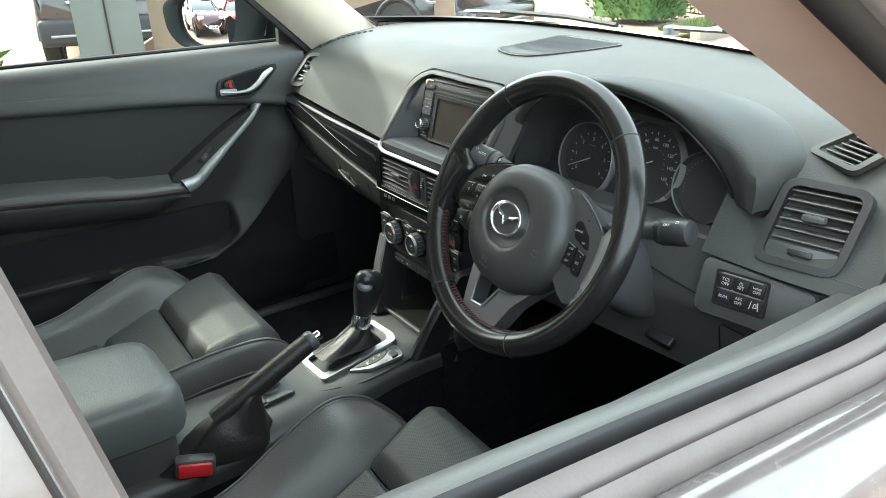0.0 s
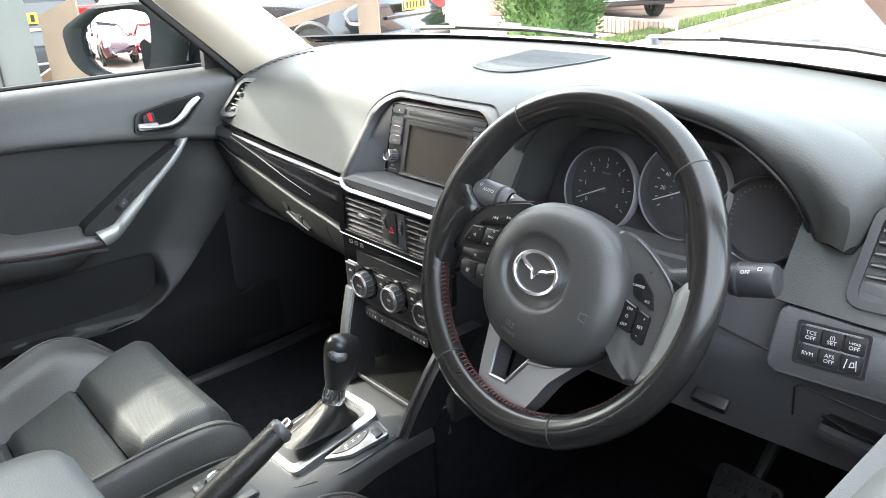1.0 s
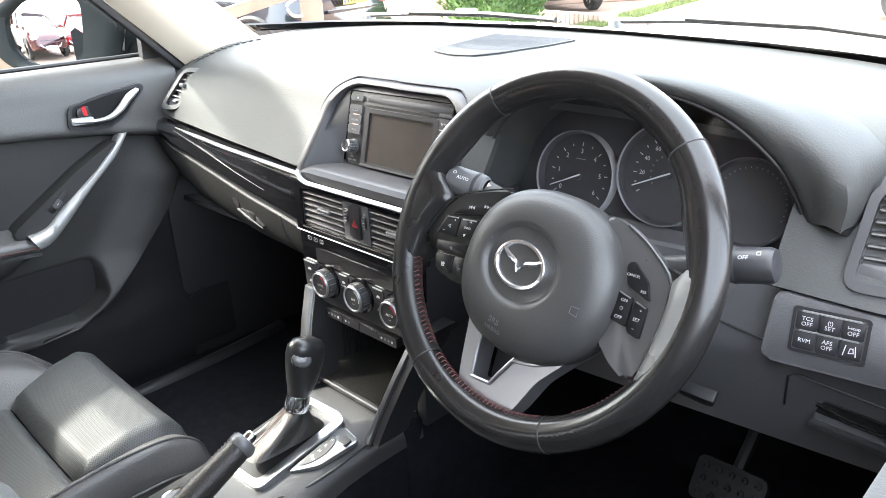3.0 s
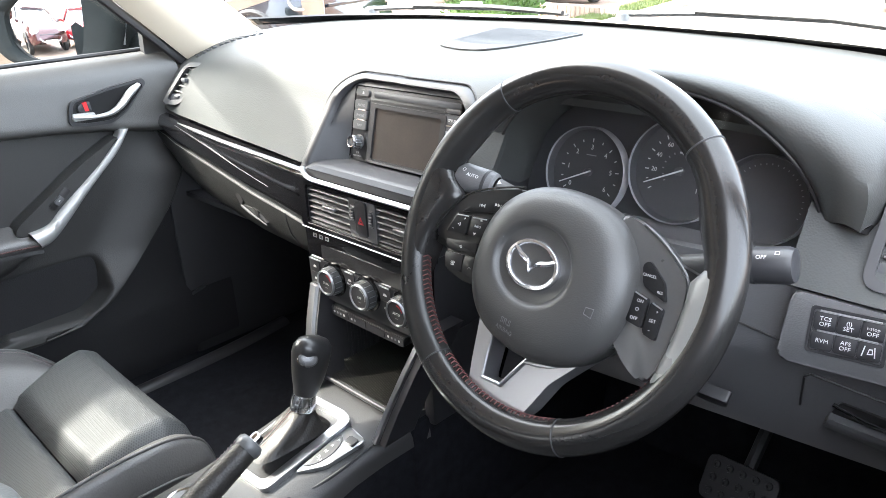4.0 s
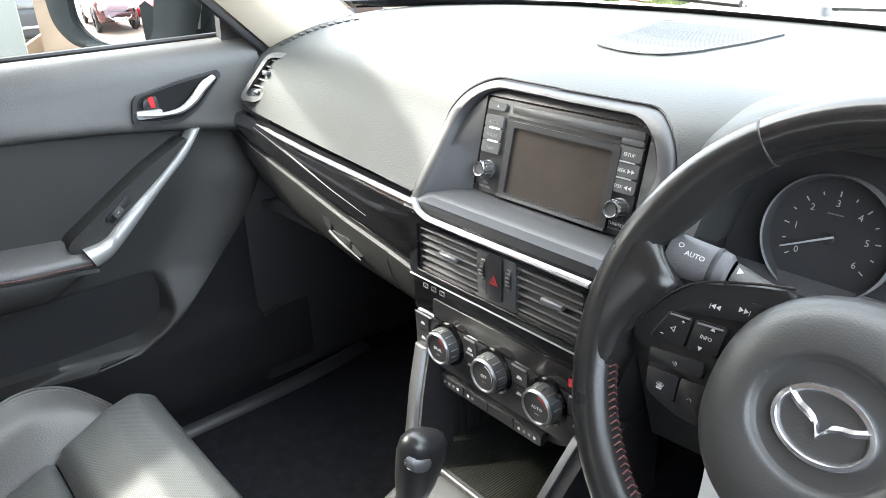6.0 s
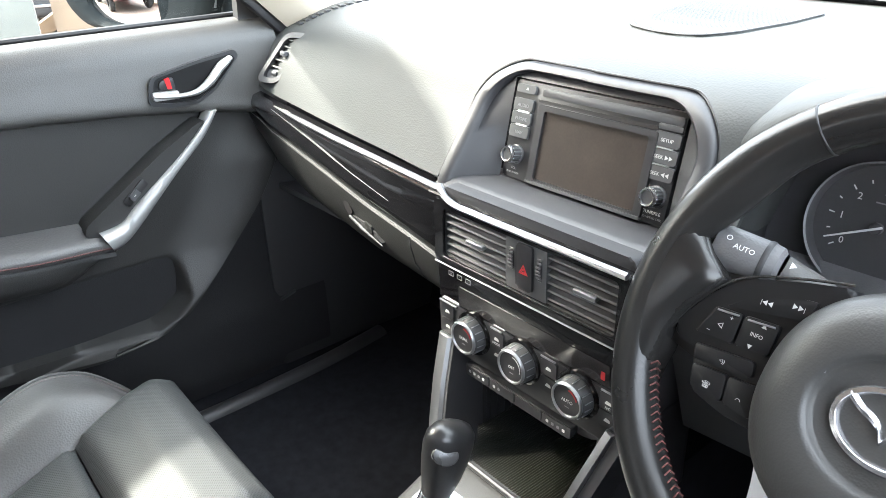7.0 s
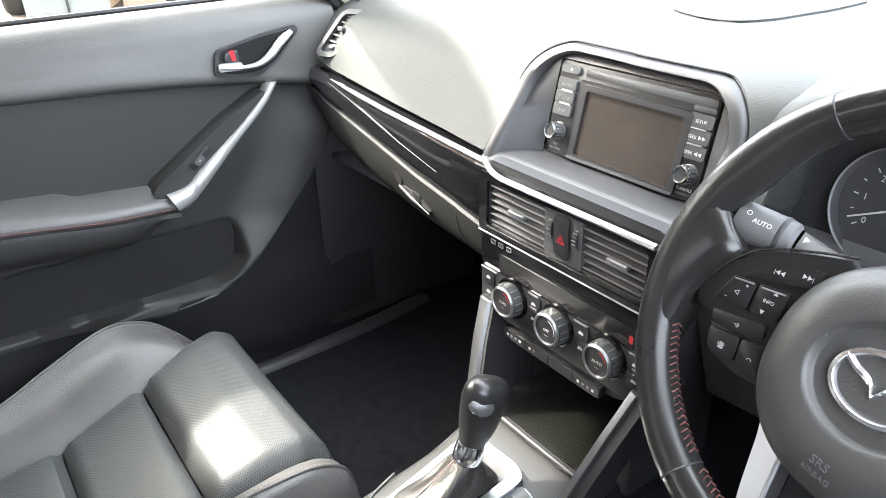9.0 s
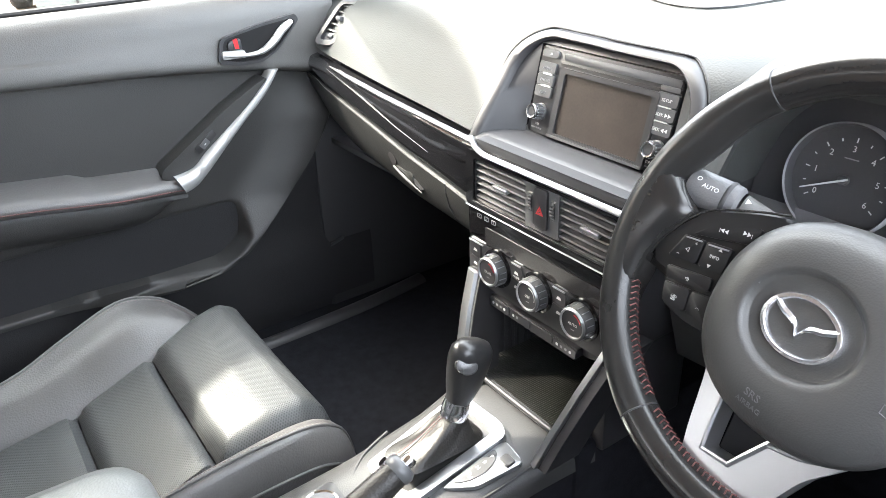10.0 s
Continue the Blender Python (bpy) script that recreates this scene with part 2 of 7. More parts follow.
def prism(pts, d0, d1, m, r=0.0, seg=2, limit=50):
    """A flat outline pushed from depth d0 to d1 along the frame's z, its far edge rounded."""
    bm = bmesh.new()
    lo = [bm.verts.new((p[0], p[1], d0)) for p in pts]
    hi = [bm.verts.new((p[0], p[1], d1)) for p in pts]
    top = bm.faces.new(hi)
    bm.faces.new(lo[::-1])
    k = len(pts)
    for i in range(k):
        bm.faces.new((lo[i], lo[(i + 1) % k], hi[(i + 1) % k], hi[i]))
    if r:
        bmesh.ops.bevel(bm, geom=list(top.edges), offset=r, segments=seg, profile=0.5, affect="EDGES", clamp_overlap=True)
    bm.transform(m)
    return bm


def ringplate(outer, inner, d0, d1, m, r=0.0):
    """A plate with a hole: two outlines with the same count of points."""
    bm = bmesh.new()
    k = len(outer)
    rows = [[bm.verts.new((p[0], p[1], d)) for p in o] for o, d in ((outer, d0), (outer, d1), (inner, d1), (inner, d0))]
    for a in range(4):
        b = (a + 1) % 4
        for i in range(k):
            j = (i + 1) % k
            bm.faces.new((rows[a][i], rows[a][j], rows[b][j], rows[b][i]))
    bevel(bm, r, 2, 50)
    bm.transform(m)
    return bm


def lathe(profile, m, seg=40):
    """A turned form: (radius, height) pairs round the frame's z."""
    bm = bmesh.new()
    rows = []
    for r, h in profile:
        rows.append([bm.verts.new((r * math.cos(2 * math.pi * i / seg), r * math.sin(2 * math.pi * i / seg), h)) for i in range(seg)] if r > 1e-6 else [bm.verts.new((0, 0, h))])
    for a, b in zip(rows, rows[1:]):
        for i in range(seg):
            j = (i + 1) % seg
            q = [a[i % len(a)], a[j % len(a)], b[j % len(b)], b[i % len(b)]]
            q = list(dict.fromkeys(q))
            if len(q) > 2:
                bm.faces.new(q)
    bm.transform(m)
    return bm


def loft(rings, closed=True, caps=True):
    """A skin through rings of places with equal counts."""
    bm = bmesh.new()
    rows = [[bm.verts.new(p) for p in r] for r in rings]
    k = len(rows[0])
    for a, b in zip(rows, rows[1:]):
        for i in range(k if closed else k - 1):
            j = (i + 1) % k
            bm.faces.new((a[i], a[j], b[j], b[i]))
    if caps and closed:
        bm.faces.new(rows[0][::-1])
        bm.faces.new(rows[-1])
    return bm


def smooth_path(pts, n=8, closed=False):
    """A Catmull-Rom curve through points of any size."""
    p = [np.array(q, float) for q in pts]
    k = len(p)
    out = []
    for i in range(k if closed else k - 1):
        a, b, c, d = (p[(i + j) % k] if closed else p[min(max(i + j, 0), k - 1)] for j in (-1, 0, 1, 2))
        for s in range(n):
            t = s / n
            out.append(0.5 * (2 * b + (c - a) * t + (2 * a - 5 * b + 4 * c - d) * t * t + (3 * b - a - 3 * c + d) * t ** 3))
    if not closed:
        out.append(p[-1])
    return out


def tube(pts, r, seg=10, closed=False, flat=1.0, up=(0, 0, 1)):
    """A round or flattened bar along points; r one number or one for each."""
    P = [Vector(p) for p in pts]
    k = len(P)
    R = list(r) if hasattr(r, "__len__") else [r] * k
    rings = []
    for i in range(k):
        a, b = (P[i - 1], P[(i + 1) % k]) if closed else (P[max(i - 1, 0)], P[min(i + 1, k - 1)])
        d = (b - a).normalized()
        s = d.cross(Vector(up))
        s = s.normalized() if s.length > 1e-4 else d.orthogonal().normalized()
        w = s.cross(d)
        rings.append([P[i] + R[i] * (s * math.cos(2 * math.pi * j / seg) + w * flat * math.sin(2 * math.pi * j / seg)) for j in range(seg)])
    if closed:
        rings.append(rings[0])
        bm = loft(rings, True, False)
        bmesh.ops.remove_doubles(bm, verts=bm.verts, dist=1e-6)
        return bm
    return loft(rings)


def sheet(fn, nu, nv, thick=0.0):
    """A surface fn(u, v), u and v from 0 to 1, with a back at the given depth."""
    P = np.array([[fn(i / nu, j / nv) for j in range(nv + 1)] for i in range(nu + 1)], float)
    du, dv = np.gradient(P, axis=0), np.gradient(P, axis=1)
    N = np.cross(du, dv)
    N /= np.maximum(np.linalg.norm(N, axis=2, keepdims=True), 1e-9)
    layers = [P] if thick == 0 else [P, P - N * thick]
    bm = bmesh.new()
    V = [[[bm.verts.new(L[i, j]) for j in range(nv + 1)] for i in range(nu + 1)] for L in layers]
    for L in V:
        for i in range(nu):
            for j in range(nv):
                bm.faces.new((L[i][j], L[i + 1][j], L[i + 1][j + 1], L[i][j + 1]))
    if thick:
        A, B = V
        edge = [(i, 0) for i in range(nu)] + [(nu, j) for j in range(nv)] + [(i, nv) for i in range(nu, 0, -1)] + [(0, j) for j in range(nv, 0, -1)]
        for a, b in zip(edge, edge[1:] + edge[:1]):
            bm.faces.new((A[a[0]][a[1]], A[b[0]][b[1]], B[b[0]][b[1]], B[a[0]][a[1]]))
    return bm


def lettering(body, size, m, mat, parent, name="lettering", align="CENTER"):
    """Raised print with the built-in font, its middle at the frame's origin."""
    cu = bpy.data.curves.new("print", "FONT")
    cu.body, cu.size, cu.align_x, cu.align_y, cu.extrude, cu.resolution_u = body, size, align, "CENTER", 0.00012, 2
    ob = bpy.data.objects.new("print", cu)
    me = bpy.data.meshes.new_from_object(ob)
    bpy.data.objects.remove(ob)
    bpy.data.curves.remove(cu)
    bm = bmesh.new()
    bm.from_mesh(me)
    bpy.data.meshes.remove(me)
    bm.transform(m)
    return part(name, bm, mat, parent, smooth=False)


def stitches(pts, mat, parent, step=0.006, length=0.0045, r=0.0007, name="stitching", lift=0.0004, chevron=None):
    """A row of short threads along a line, one mesh."""
    P = [Vector(p) for p in pts]
    bms = []
    run, nxt = 0.0, 0.0
    for a, b in zip(P, P[1:]):
        d = b - a
        L = d.length
        while L > 0 and nxt <= run + L:
            q = a + d * ((nxt - run) / L)
            t = d.normalized()
            if chevron is None:
                bms.append(tube([q - t * length / 2, q + t * length / 2], r, 5))
            else:
                c = Vector(chevron)
                for sgn in (1, -1):
                    bms.append(tube([q - t * length * 0.4, q + t * length * 0.4 + c * sgn * 0.003], r, 5))
            nxt += step
        run += L
    return part(name, join(*bms), mat, parent)


def ramp(t):
    t = min(1.0, max(0.0, t))
    return t * t * (3 - 2 * t)


# ---- the car's shell ----
# carpet and tunnel
structure("floor", join(abox(-0.74, -0.13, -1.6, 0.55, 0.36, 0.41, 0.01), abox(0.13, 0.74, -1.6, 0.55, 0.36, 0.41, 0.01), abox(-0.13, 0.13, -1.6, 0.5, 0.36, 0.47, 0.03)), CARPET, "black carpeted car floor with centre tunnel", "carpet")
structure("wall_front", sheet(lambda u, v: (-0.74 + 1.48 * u, 0.56 - 0.12 * v * v, 1.08 - 0.72 * v), 12, 10, 0.02), CARPET, "black bulkhead carpet under the dashboard", "bulkhead")
for s, nm in ((-1, "trim_sill_passenger"), (1, "trim_sill_driver")):
    path = smooth_path([(s * 0.66, -1.5, 0.405), (s * 0.66, -0.3, 0.407), (s * 0.66, -0.08, 0.407), (s * 0.668, 0.12, 0.408), (s * 0.69, 0.28, 0.408)], 6)
    structure(nm, tube(path, 0.020, 12, flat=0.8), SATIND, "dark plastic scuff plate along the door sill", "sill trim")
    # carpeted side of the footwell
    structure("wall_footwell_" + ("passenger" if s < 0 else "driver"), abox(min(s * 0.715, s * 0.75), max(s * 0.715, s * 0.75), 0.06, 0.56, 0.36, 0.93, 0.01), DARK, "black footwell side trim beside the door", "side trim")

# roof, header and rear closing walls
structure("ceiling", sheet(lambda u, v: (-0.56 + 1.12 * u, -0.24 + 0.185 * (1 - (2 * u - 1) ** 6) * (1 - v) - 2.03 * v, 1.445 + 0.12 * math.sin(math.pi * min(0.75, 0.1 + v)) - 0.03 * (2 * u - 1) ** 2), 10, 12, 0.04), CLOTH, "pale fabric headliner under the roof", "headliner")
structure("wall_rear", abox(-0.72, 0.72, -2.32, -2.25, 0.4, 1.1, 0.02), DARK, "dark rear bulkhead of the cabin", "bulkhead")
for s in (-1, 1):
    side = "passenger" if s < 0 else "driver"
    structure("wall_rear_side_" + side, abox(min(s * 0.70, s * 0.86), max(s * 0.70, s * 0.86), -2.3, -0.72, 0.3, 1.06, 0.02), PLASTIC, "dark rear door side below the window", "door panel")
    structure("roof_rail_" + side, tube(smooth_path([(s * 0.60, -0.30, 1.40), (s * 0.575, -0.55, 1.485), (s * 0.57, -1.1, 1.53), (s * 0.56, -2.2, 1.44)], 6), 0.045, 10), CLOTH, "pale trimmed roof rail above the windows", "roof rail")
    # B pillar trim
    back = -0.03 if s < 0 else 0.0
    structure("pillar_b_" + side, loft([[(s * (0.73 + dx), y + back, z) for dx, y in ((0, -0.665), (0.10, -0.645), (0.12, -0.87), (0.0, -0.87))] if z < 1.1 else [(s * (0.73 - (z - 1.1) * 0.38 + dx), y + back, z) for dx, y in ((0, -0.675), (0.08, -0.66), (0.10, -0.87), (0.0, -0.87))] for z in (0.36, 0.8, 1.1, 1.3, 1.5)]), CLOTH if s < 0 else BODY, "upright door pillar of the car body", "pillar")

    pane = structure("window_" + ("2" if s < 0 else "3"), loft([[(s * (0.80 + e), -0.86, 1.05), (s * (0.80 + e), -2.2, 1.05), (s * (0.62 + e), -2.2, 1.46), (s * (0.62 + e), -0.86, 1.50)] for e in (0.0, 0.004)]), PRIVACY, "dark tinted rear side window", "side window", smooth=False)
structure("window_4", loft([[(-0.62, -2.28 + e, 1.08), (0.62, -2.28 + e, 1.08), (0.54, -2.22 + e, 1.46), (-0.54, -2.22 + e, 1.46)] for e in (0.0, 0.004)]), PRIVACY, "dark tinted rear window", "rear window", smooth=False)

# windscreen: base line, top line
WS_BASE = [(-0.735, 0.335), (-0.60, 0.46), (-0.47, 0.515), (-0.33, 0.545), (-0.1, 0.553), (0.1, 0.55), (0.33, 0.53), (0.47, 0.49), (0.60, 0.43), (0.735, 0.325)]


def ws_base_y(x):
    return float(np.interp(x, [p[0] for p in WS_BASE], [p[1] for p in WS_BASE]))


def ws_base_z(x):
    return 1.125 - 0.022 * max(0.0, x + 0.1)


def screen_point(u, v):
    x = (-0.735 + 1.47 * u) * (1 - 0.24 * v)
    y0, y1 = ws_base_y(-0.735 + 1.47 * u), -0.23 + 0.17 * (1 - (2 * u - 1) ** 6)
    z0 = ws_base_z(-0.735 + 1.47 * u) - 0.005
    return (x, y0 + (y1 - y0) * v, z0 + (1.45 - z0) * v + 0.03 * math.sin(math.pi * v))


ws = structure("window_1", sheet(screen_point, 24, 14), PANE, "clear laminated windscreen with black edge", "windscreen")
ws.visible_shadow = False
# black band and cowl seal at the foot of the glass
structure("trim_screen_band", sheet(lambda u, v: (screen_point(u, -0.012 + 0.034 * v)[0], screen_point(u, -0.012 + 0.034 * v)[1] - 0.006, screen_point(u, -0.012 + 0.034 * v)[2] - 0.002), 30, 2, 0.004), GLOSS, "black ceramic band along the windscreen foot", "glass band")

# A pillars: trim inside, body outside
for s in (-1, 1):
    side = "passenger" if s < 0 else "driver"
    rings = []
    for k in range(9):
        t = k / 8
        z = 1.06 + 0.40 * t
        # glass-side edge, cabin edge, door-side edge
        g = Vector((s * (0.735 - 0.125 * t), 0.36 - 0.55 * t, z + 0.035))
        c = Vector((s * (0.678 - 0.110 * t), 0.235 - 0.50 * t, z + 0.015))
        d = Vector((s * (0.703 - 0.100 * t), 0.165 - 0.448 * t, z - 0.01))
        o = Vector((s * (0.775 - 0.12 * t), 0.24 - 0.50 * t, z + 0.02))
        if s > 0:
            e = Vector((0.674 - 0.31 * (z - 1.10), 0.137 - 1.585 * (z - 1.10), z))
            g, c, d, o = e + Vector((0.030, 0.055, 0.012)), e + Vector((0.020, 0, 0)), e + Vector((0.075, 0.032, 0.004)), e + Vector((0.100, 0.055, 0.012))
        k_ = 1.0 if s < 0 else 0.3
        q = [g, g.lerp(c, 0.5) + Vector((-s * 0.012 * k_, -0.005 * k_, 0.0)), c, c.lerp(d, 0.5) + Vector((-s * 0.008 * k_, 0, 0)), d, o]
        rings.append(q)
    structure("pillar_a_" + side, loft(rings), CLOTH if s < 0 else CLOTHD, "pale cloth-covered windscreen pillar trim", "pillar")
    if s < 0:
        seal = [(-0.712 + 0.100 * k / 8, 0.160 - 0.448 * k / 8, 1.045 + 0.40 * k / 8) for k in range(9)]
        structure("trim_seal_" + side, tube(seal, 0.006, 8, flat=1.6), SEAL, "black rubber door seal along the pillar", "door seal")


# ---- dashboard ----
XC = 0.015
ST_A = [(-0.735, (0.085, 0.985, 0.105, 1.02, 0.14, 1.055, 0.20, 1.078, 0.27, 1.092, 0.33, 1.10)),
        (-0.66, (0.074, 0.977, 0.10, 1.025, 0.135, 1.065, 0.21, 1.094, 0.30, 1.106, 0.41, 1.112)),
        (-0.55, (0.062, 0.974, 0.092, 1.03, 0.13, 1.078, 0.21, 1.104, 0.33, 1.113, 0.49, 1.117)),
        (-0.40, (0.047, 0.971, 0.085, 1.04, 0.125, 1.088, 0.21, 1.112, 0.36, 1.119, 0.53, 1.119)),
        (-0.25, (0.033, 0.969, 0.078, 1.04, 0.118, 1.090, 0.21, 1.115, 0.37, 1.119, 0.545, 1.119)),
        (-0.13, (0.0215, 0.968, 0.07, 1.035, 0.116, 1.090, 0.21, 1.116, 0.37, 1.119, 0.55, 1.119))]
ST_B = [(0.14, (0.0215, 0.968, 0.065, 1.03, 0.108, 1.088, 0.21, 1.113, 0.37, 1.116, 0.545, 1.115)),
        (0.25, (0.05, 0.96, 0.09, 1.03, 0.13, 1.086, 0.21, 1.108, 0.36, 1.112, 0.53, 1.112)),
        (0.40, (0.07, 0.955, 0.11, 1.03, 0.145, 1.08, 0.22, 1.102, 0.34, 1.108, 0.50, 1.108)),
        (0.55, (0.09, 0.945, 0.127, 1.008, 0.165, 1.064, 0.228, 1.092, 0.33, 1.100, 0.44, 1.103)),
        (0.64, (0.10, 0.94, 0.14, 0.99, 0.185, 1.043, 0.24, 1.078, 0.31, 1.092, 0.39, 1.098)),
        (0.735, (0.11, 0.94, 0.145, 0.985, 0.185, 1.03, 0.235, 1.06, 0.28, 1.075, 0.32, 1.08))]
ST = ST_A + ST_B
ST_X = np.array([s[0] for s in ST])
ST_P = np.array([s[1] for s in ST])


def pad_profile(x):
    """The six places of the pad's section at x, smooth from station to station."""
    i = int(np.clip(np.searchsorted(ST_X, x) - 1, 0, len(ST_X) - 2))
    t = (x - ST_X[i]) / (ST_X[i + 1] - ST_X[i])
    j = [max(i - 1, 0), i, i + 1, min(i + 2, len(ST_X) - 1)]
    h = ST_X[i + 1] - ST_X[i]
    m0 = (ST_P[j[2]] - ST_P[j[0]]) / (ST_X[j[2]] - ST_X[j[0]]) * h
    m1 = (ST_P[j[3]] - ST_P[j[1]]) / (ST_X[j[3]] - ST_X[j[1]]) * h
    v = (2 * t ** 3 - 3 * t * t + 1) * ST_P[i] + (t ** 3 - 2 * t * t + t) * m0 + (3 * t * t - 2 * t ** 3) * ST_P[i + 1] + (t ** 3 - t * t) * m1
    return v.reshape(6, 2)


def pad_point(x, s):
    """A place on the pad; s runs from 0 at the lip through 2 at the crest to 5 at the glass."""
    P = pad_profile(x)
    i = int(min(max(math.floor(s), 0), 4))
    t = s - i
    a, b, c, d = (P[min(max(i + k, 0), 5)] for k in (-1, 0, 1, 2))
    q = 0.5 * (2 * b + (c - a) * t + (2 * a - 5 * b + 4 * c - d) * t * t + (3 * b - a - 3 * c + d) * t ** 3)
    return Vector((x, q[0], q[1]))


def pad_sheet(x0, x1, s0, s1, nx, ns):
    return sheet(lambda u, v: pad_point(x0 + (x1 - x0) * u, s0 + (s1 - s0) * v), nx, ns, 0.012)


dash = thing("dashboard", "dark grey soft-touch dashboard with piano black and chrome trim", "dashboard")
HOLE = (-0.143, 0.166)


def frame_top(x):
    """Height of the display opening's upper edge."""
    if x < -0.083:
        return 1.092 - 0.050 * (1 - math.sqrt(max(0.0, 1 - ((-0.083 - x) / 0.060) ** 2)))
    if x > 0.106:
        return 1.0915 - 0.055 * (1 - math.sqrt(max(0.0, 1 - ((x - 0.106) / 0.060) ** 2)))
    return 1.092 - 0.0005 * (x > 0)


def pad_s(x, z):
    lo, hi = 0.0, 2.8
    for _ in range(26):
        m = (lo + hi) / 2
        if pad_point(x, m).z < z:
            lo = m
        else:
            hi = m
    return lo


def over_hole(u, v):
    x = HOLE[0] + (HOLE[1] - HOLE[0]) * (0.5 - 0.5 * math.cos(math.pi * u))
    s0 = pad_s(x, frame_top(x))
    return pad_point(x, s0 + (5 - s0) * v)


part("pad", join(pad_sheet(-0.735, HOLE[0], 0, 5, 44, 48), sheet(over_hole, 48, 30, 0.012), pad_sheet(HOLE[1], 0.20, 0, 5, 6, 48), pad_sheet(0.20, 0.54, 2.0, 5, 26, 26), pad_sheet(0.54, 0.735, 0, 5, 16, 48)), PAD, dash, "grained charcoal dashboard pad", angle=50)

# windscreen defroster slots at the passenger end and the driver's end
for x0, x1, s0, s1, n in ((-0.66, -0.60, 2.35, 3.6, 11), (0.645, 0.69, 2.5, 3.4, 7)):
    for k in range(n):
        f = k / (n - 1)
        a, b = pad_point(x0 + (x1 - x0) * f - 0.022, s0 + (s1 - s0) * f), pad_point(x0 + (x1 - x0) * f + 0.012, s0 + (s1 - s0) * f - 0.12)
        part("defroster_slot", tube([a + Vector((0, 0, 0.0012)), b + Vector((0, 0, 0.0012))], [0.0016, 0.005], 8, flat=0.35), DARK, dash)

# speaker grille set in the pad
SPK = [(-0.054, 0.228), (-0.080, 0.335), (-0.105, 0.440), (-0.016, 0.452), (0.078, 0.432), (0.079, 0.34), (0.069, 0.25), (0.045, 0.216), (0.0, 0.212)]


def pad_z(x, y):
    lo, hi = 1.8, 5.0
    for _ in range(24):
        mid = (lo + hi) / 2
        if pad_point(x, mid).y < y:
            lo = mid
        else:
            hi = mid
    return pad_point(x, lo).z


spk = rounded(SPK, 0.02, 4)


def spk_span(y):
    xs = []
    for p, q in zip(spk, spk[1:] + spk[:1]):
        if (p[1] - y) * (q[1] - y) <= 0 and p[1] != q[1]:
            xs.append(p[0] + (q[0] - p[0]) * (y - p[1]) / (q[1] - p[1]))
    return min(xs), max(xs)


SPK_Y = min(p[1] for p in spk) + 1e-4, max(p[1] for p in spk) - 1e-4


def spk_point(u, v):
    y = SPK_Y[0] + (SPK_Y[1] - SPK_Y[0]) * v
    a, b = spk_span(y)
    x = a + (b - a) * u
    return (x, y, pad_z(x, y) + 0.0022)


bm = sheet(spk_point, 10, 30, 0.006)
GRILLE = grained("pierced_speaker_grille", (0.05, 0.0525, 0.052), 0.55, 0.0022, 0.3, var=0.05, spec=0.3)
grille = part("speaker_grille", bm, GRILLE, dash, "pierced charcoal speaker cover")
part("rim_line", tube([(x, y, pad_z(x, y) + 0.0022) for x, y in spk], 0.0007, 6, closed=True), DARK, grille)
slit = []
for k in range(46):
    x = -0.097 + 0.172 * k / 45
    ys = [y for y in np.linspace(SPK_Y[0] + 0.004, SPK_Y[1] - 0.02, 40) if spk_span(y)[0] + 0.004 < x < spk_span(y)[1] - 0.004]
    if len(ys) > 3:
        slit.append(tube([(x, float(y), pad_z(x, float(y)) + 0.0022) for y in np.linspace(ys[0], ys[-1], 6)], 0.0005, 4))
tagged(part("slit_pattern", join(*slit), DARK, grille, "fine dark slits"), "", "", "", "stuff")

# strip: painted reflection line, piano black band, lower leather-look band and glovebox


def strip_y(x):
    return 0.021 + 0.094 * (-0.128 - x) if x < -0.128 else 0.021


def band(x0, x1, prof, n=30, thick=-0.01):
    """A moulding along x with a section of (dy, z) that may depend on x."""
    def fn(u, v):
        x = x0 + (x1 - x0) * u
        P = prof(x)
        t = v * (len(P) - 1)
        i = min(int(t), len(P) - 2)
        a, b = P[i], P[i + 1]
        w = t - i
        return (x, a[0] + (b[0] - a[0]) * w, a[1] + (b[1] - a[1]) * w)
    return sheet(fn, n, 16, thick)


def band_foot(x):
    return float(np.interp(x, [-0.725, -0.67, -0.625, -0.456, -0.303, -0.203, -0.118], [0.940, 0.934, 0.924, 0.908, 0.892, 0.886, 0.879]))


def band_top(x):
    return float(np.interp(x, [-0.725, -0.69, -0.544, -0.39, -0.118], [0.968, 0.967, 0.9615, 0.959, 0.9605]))


def glove_foot(x):
    return float(np.interp(x, [-0.725, -0.70, -0.64, -0.56, -0.334, -0.118], [0.900, 0.866, 0.822, 0.800, 0.788, 0.794]))


XS = [float(x) for x in np.linspace(-0.72, -0.122, 40)]
# silver bar drawn for the white reflection on the rounded trim
part("trim_reflection", tube([(x, strip_y(x) - 0.0105, band_top(x) + 0.0005) for x in XS if x > -0.60], [0.0012 + 0.0036 * min(1.0, max(0.0, (x + 0.60) / 0.10)) for x in XS if x > -0.60], 12, flat=0.8), DULLSIL, dash, "dull silver line painted as the reflection along the rounded trim")
part("black_band", band(-0.725, -0.118, lambda x: [(strip_y(x) + 0.006, band_top(x) + 0.002), (strip_y(x) - 0.009, band_top(x) - 0.001), (strip_y(x) - 0.0145, band_top(x) - 0.010), (strip_y(x) - 0.0165, (band_top(x) + band_foot(x)) / 2), (strip_y(x) - 0.0150, band_foot(x) + 0.008), (strip_y(x) - 0.010, band_foot(x) + 0.002), (strip_y(x) + 0.006, band_foot(x))], 40), GLOSS, dash, "glossy piano black dashboard band")
TX = [float(x) for x in np.linspace(-0.60, -0.235, 30)]
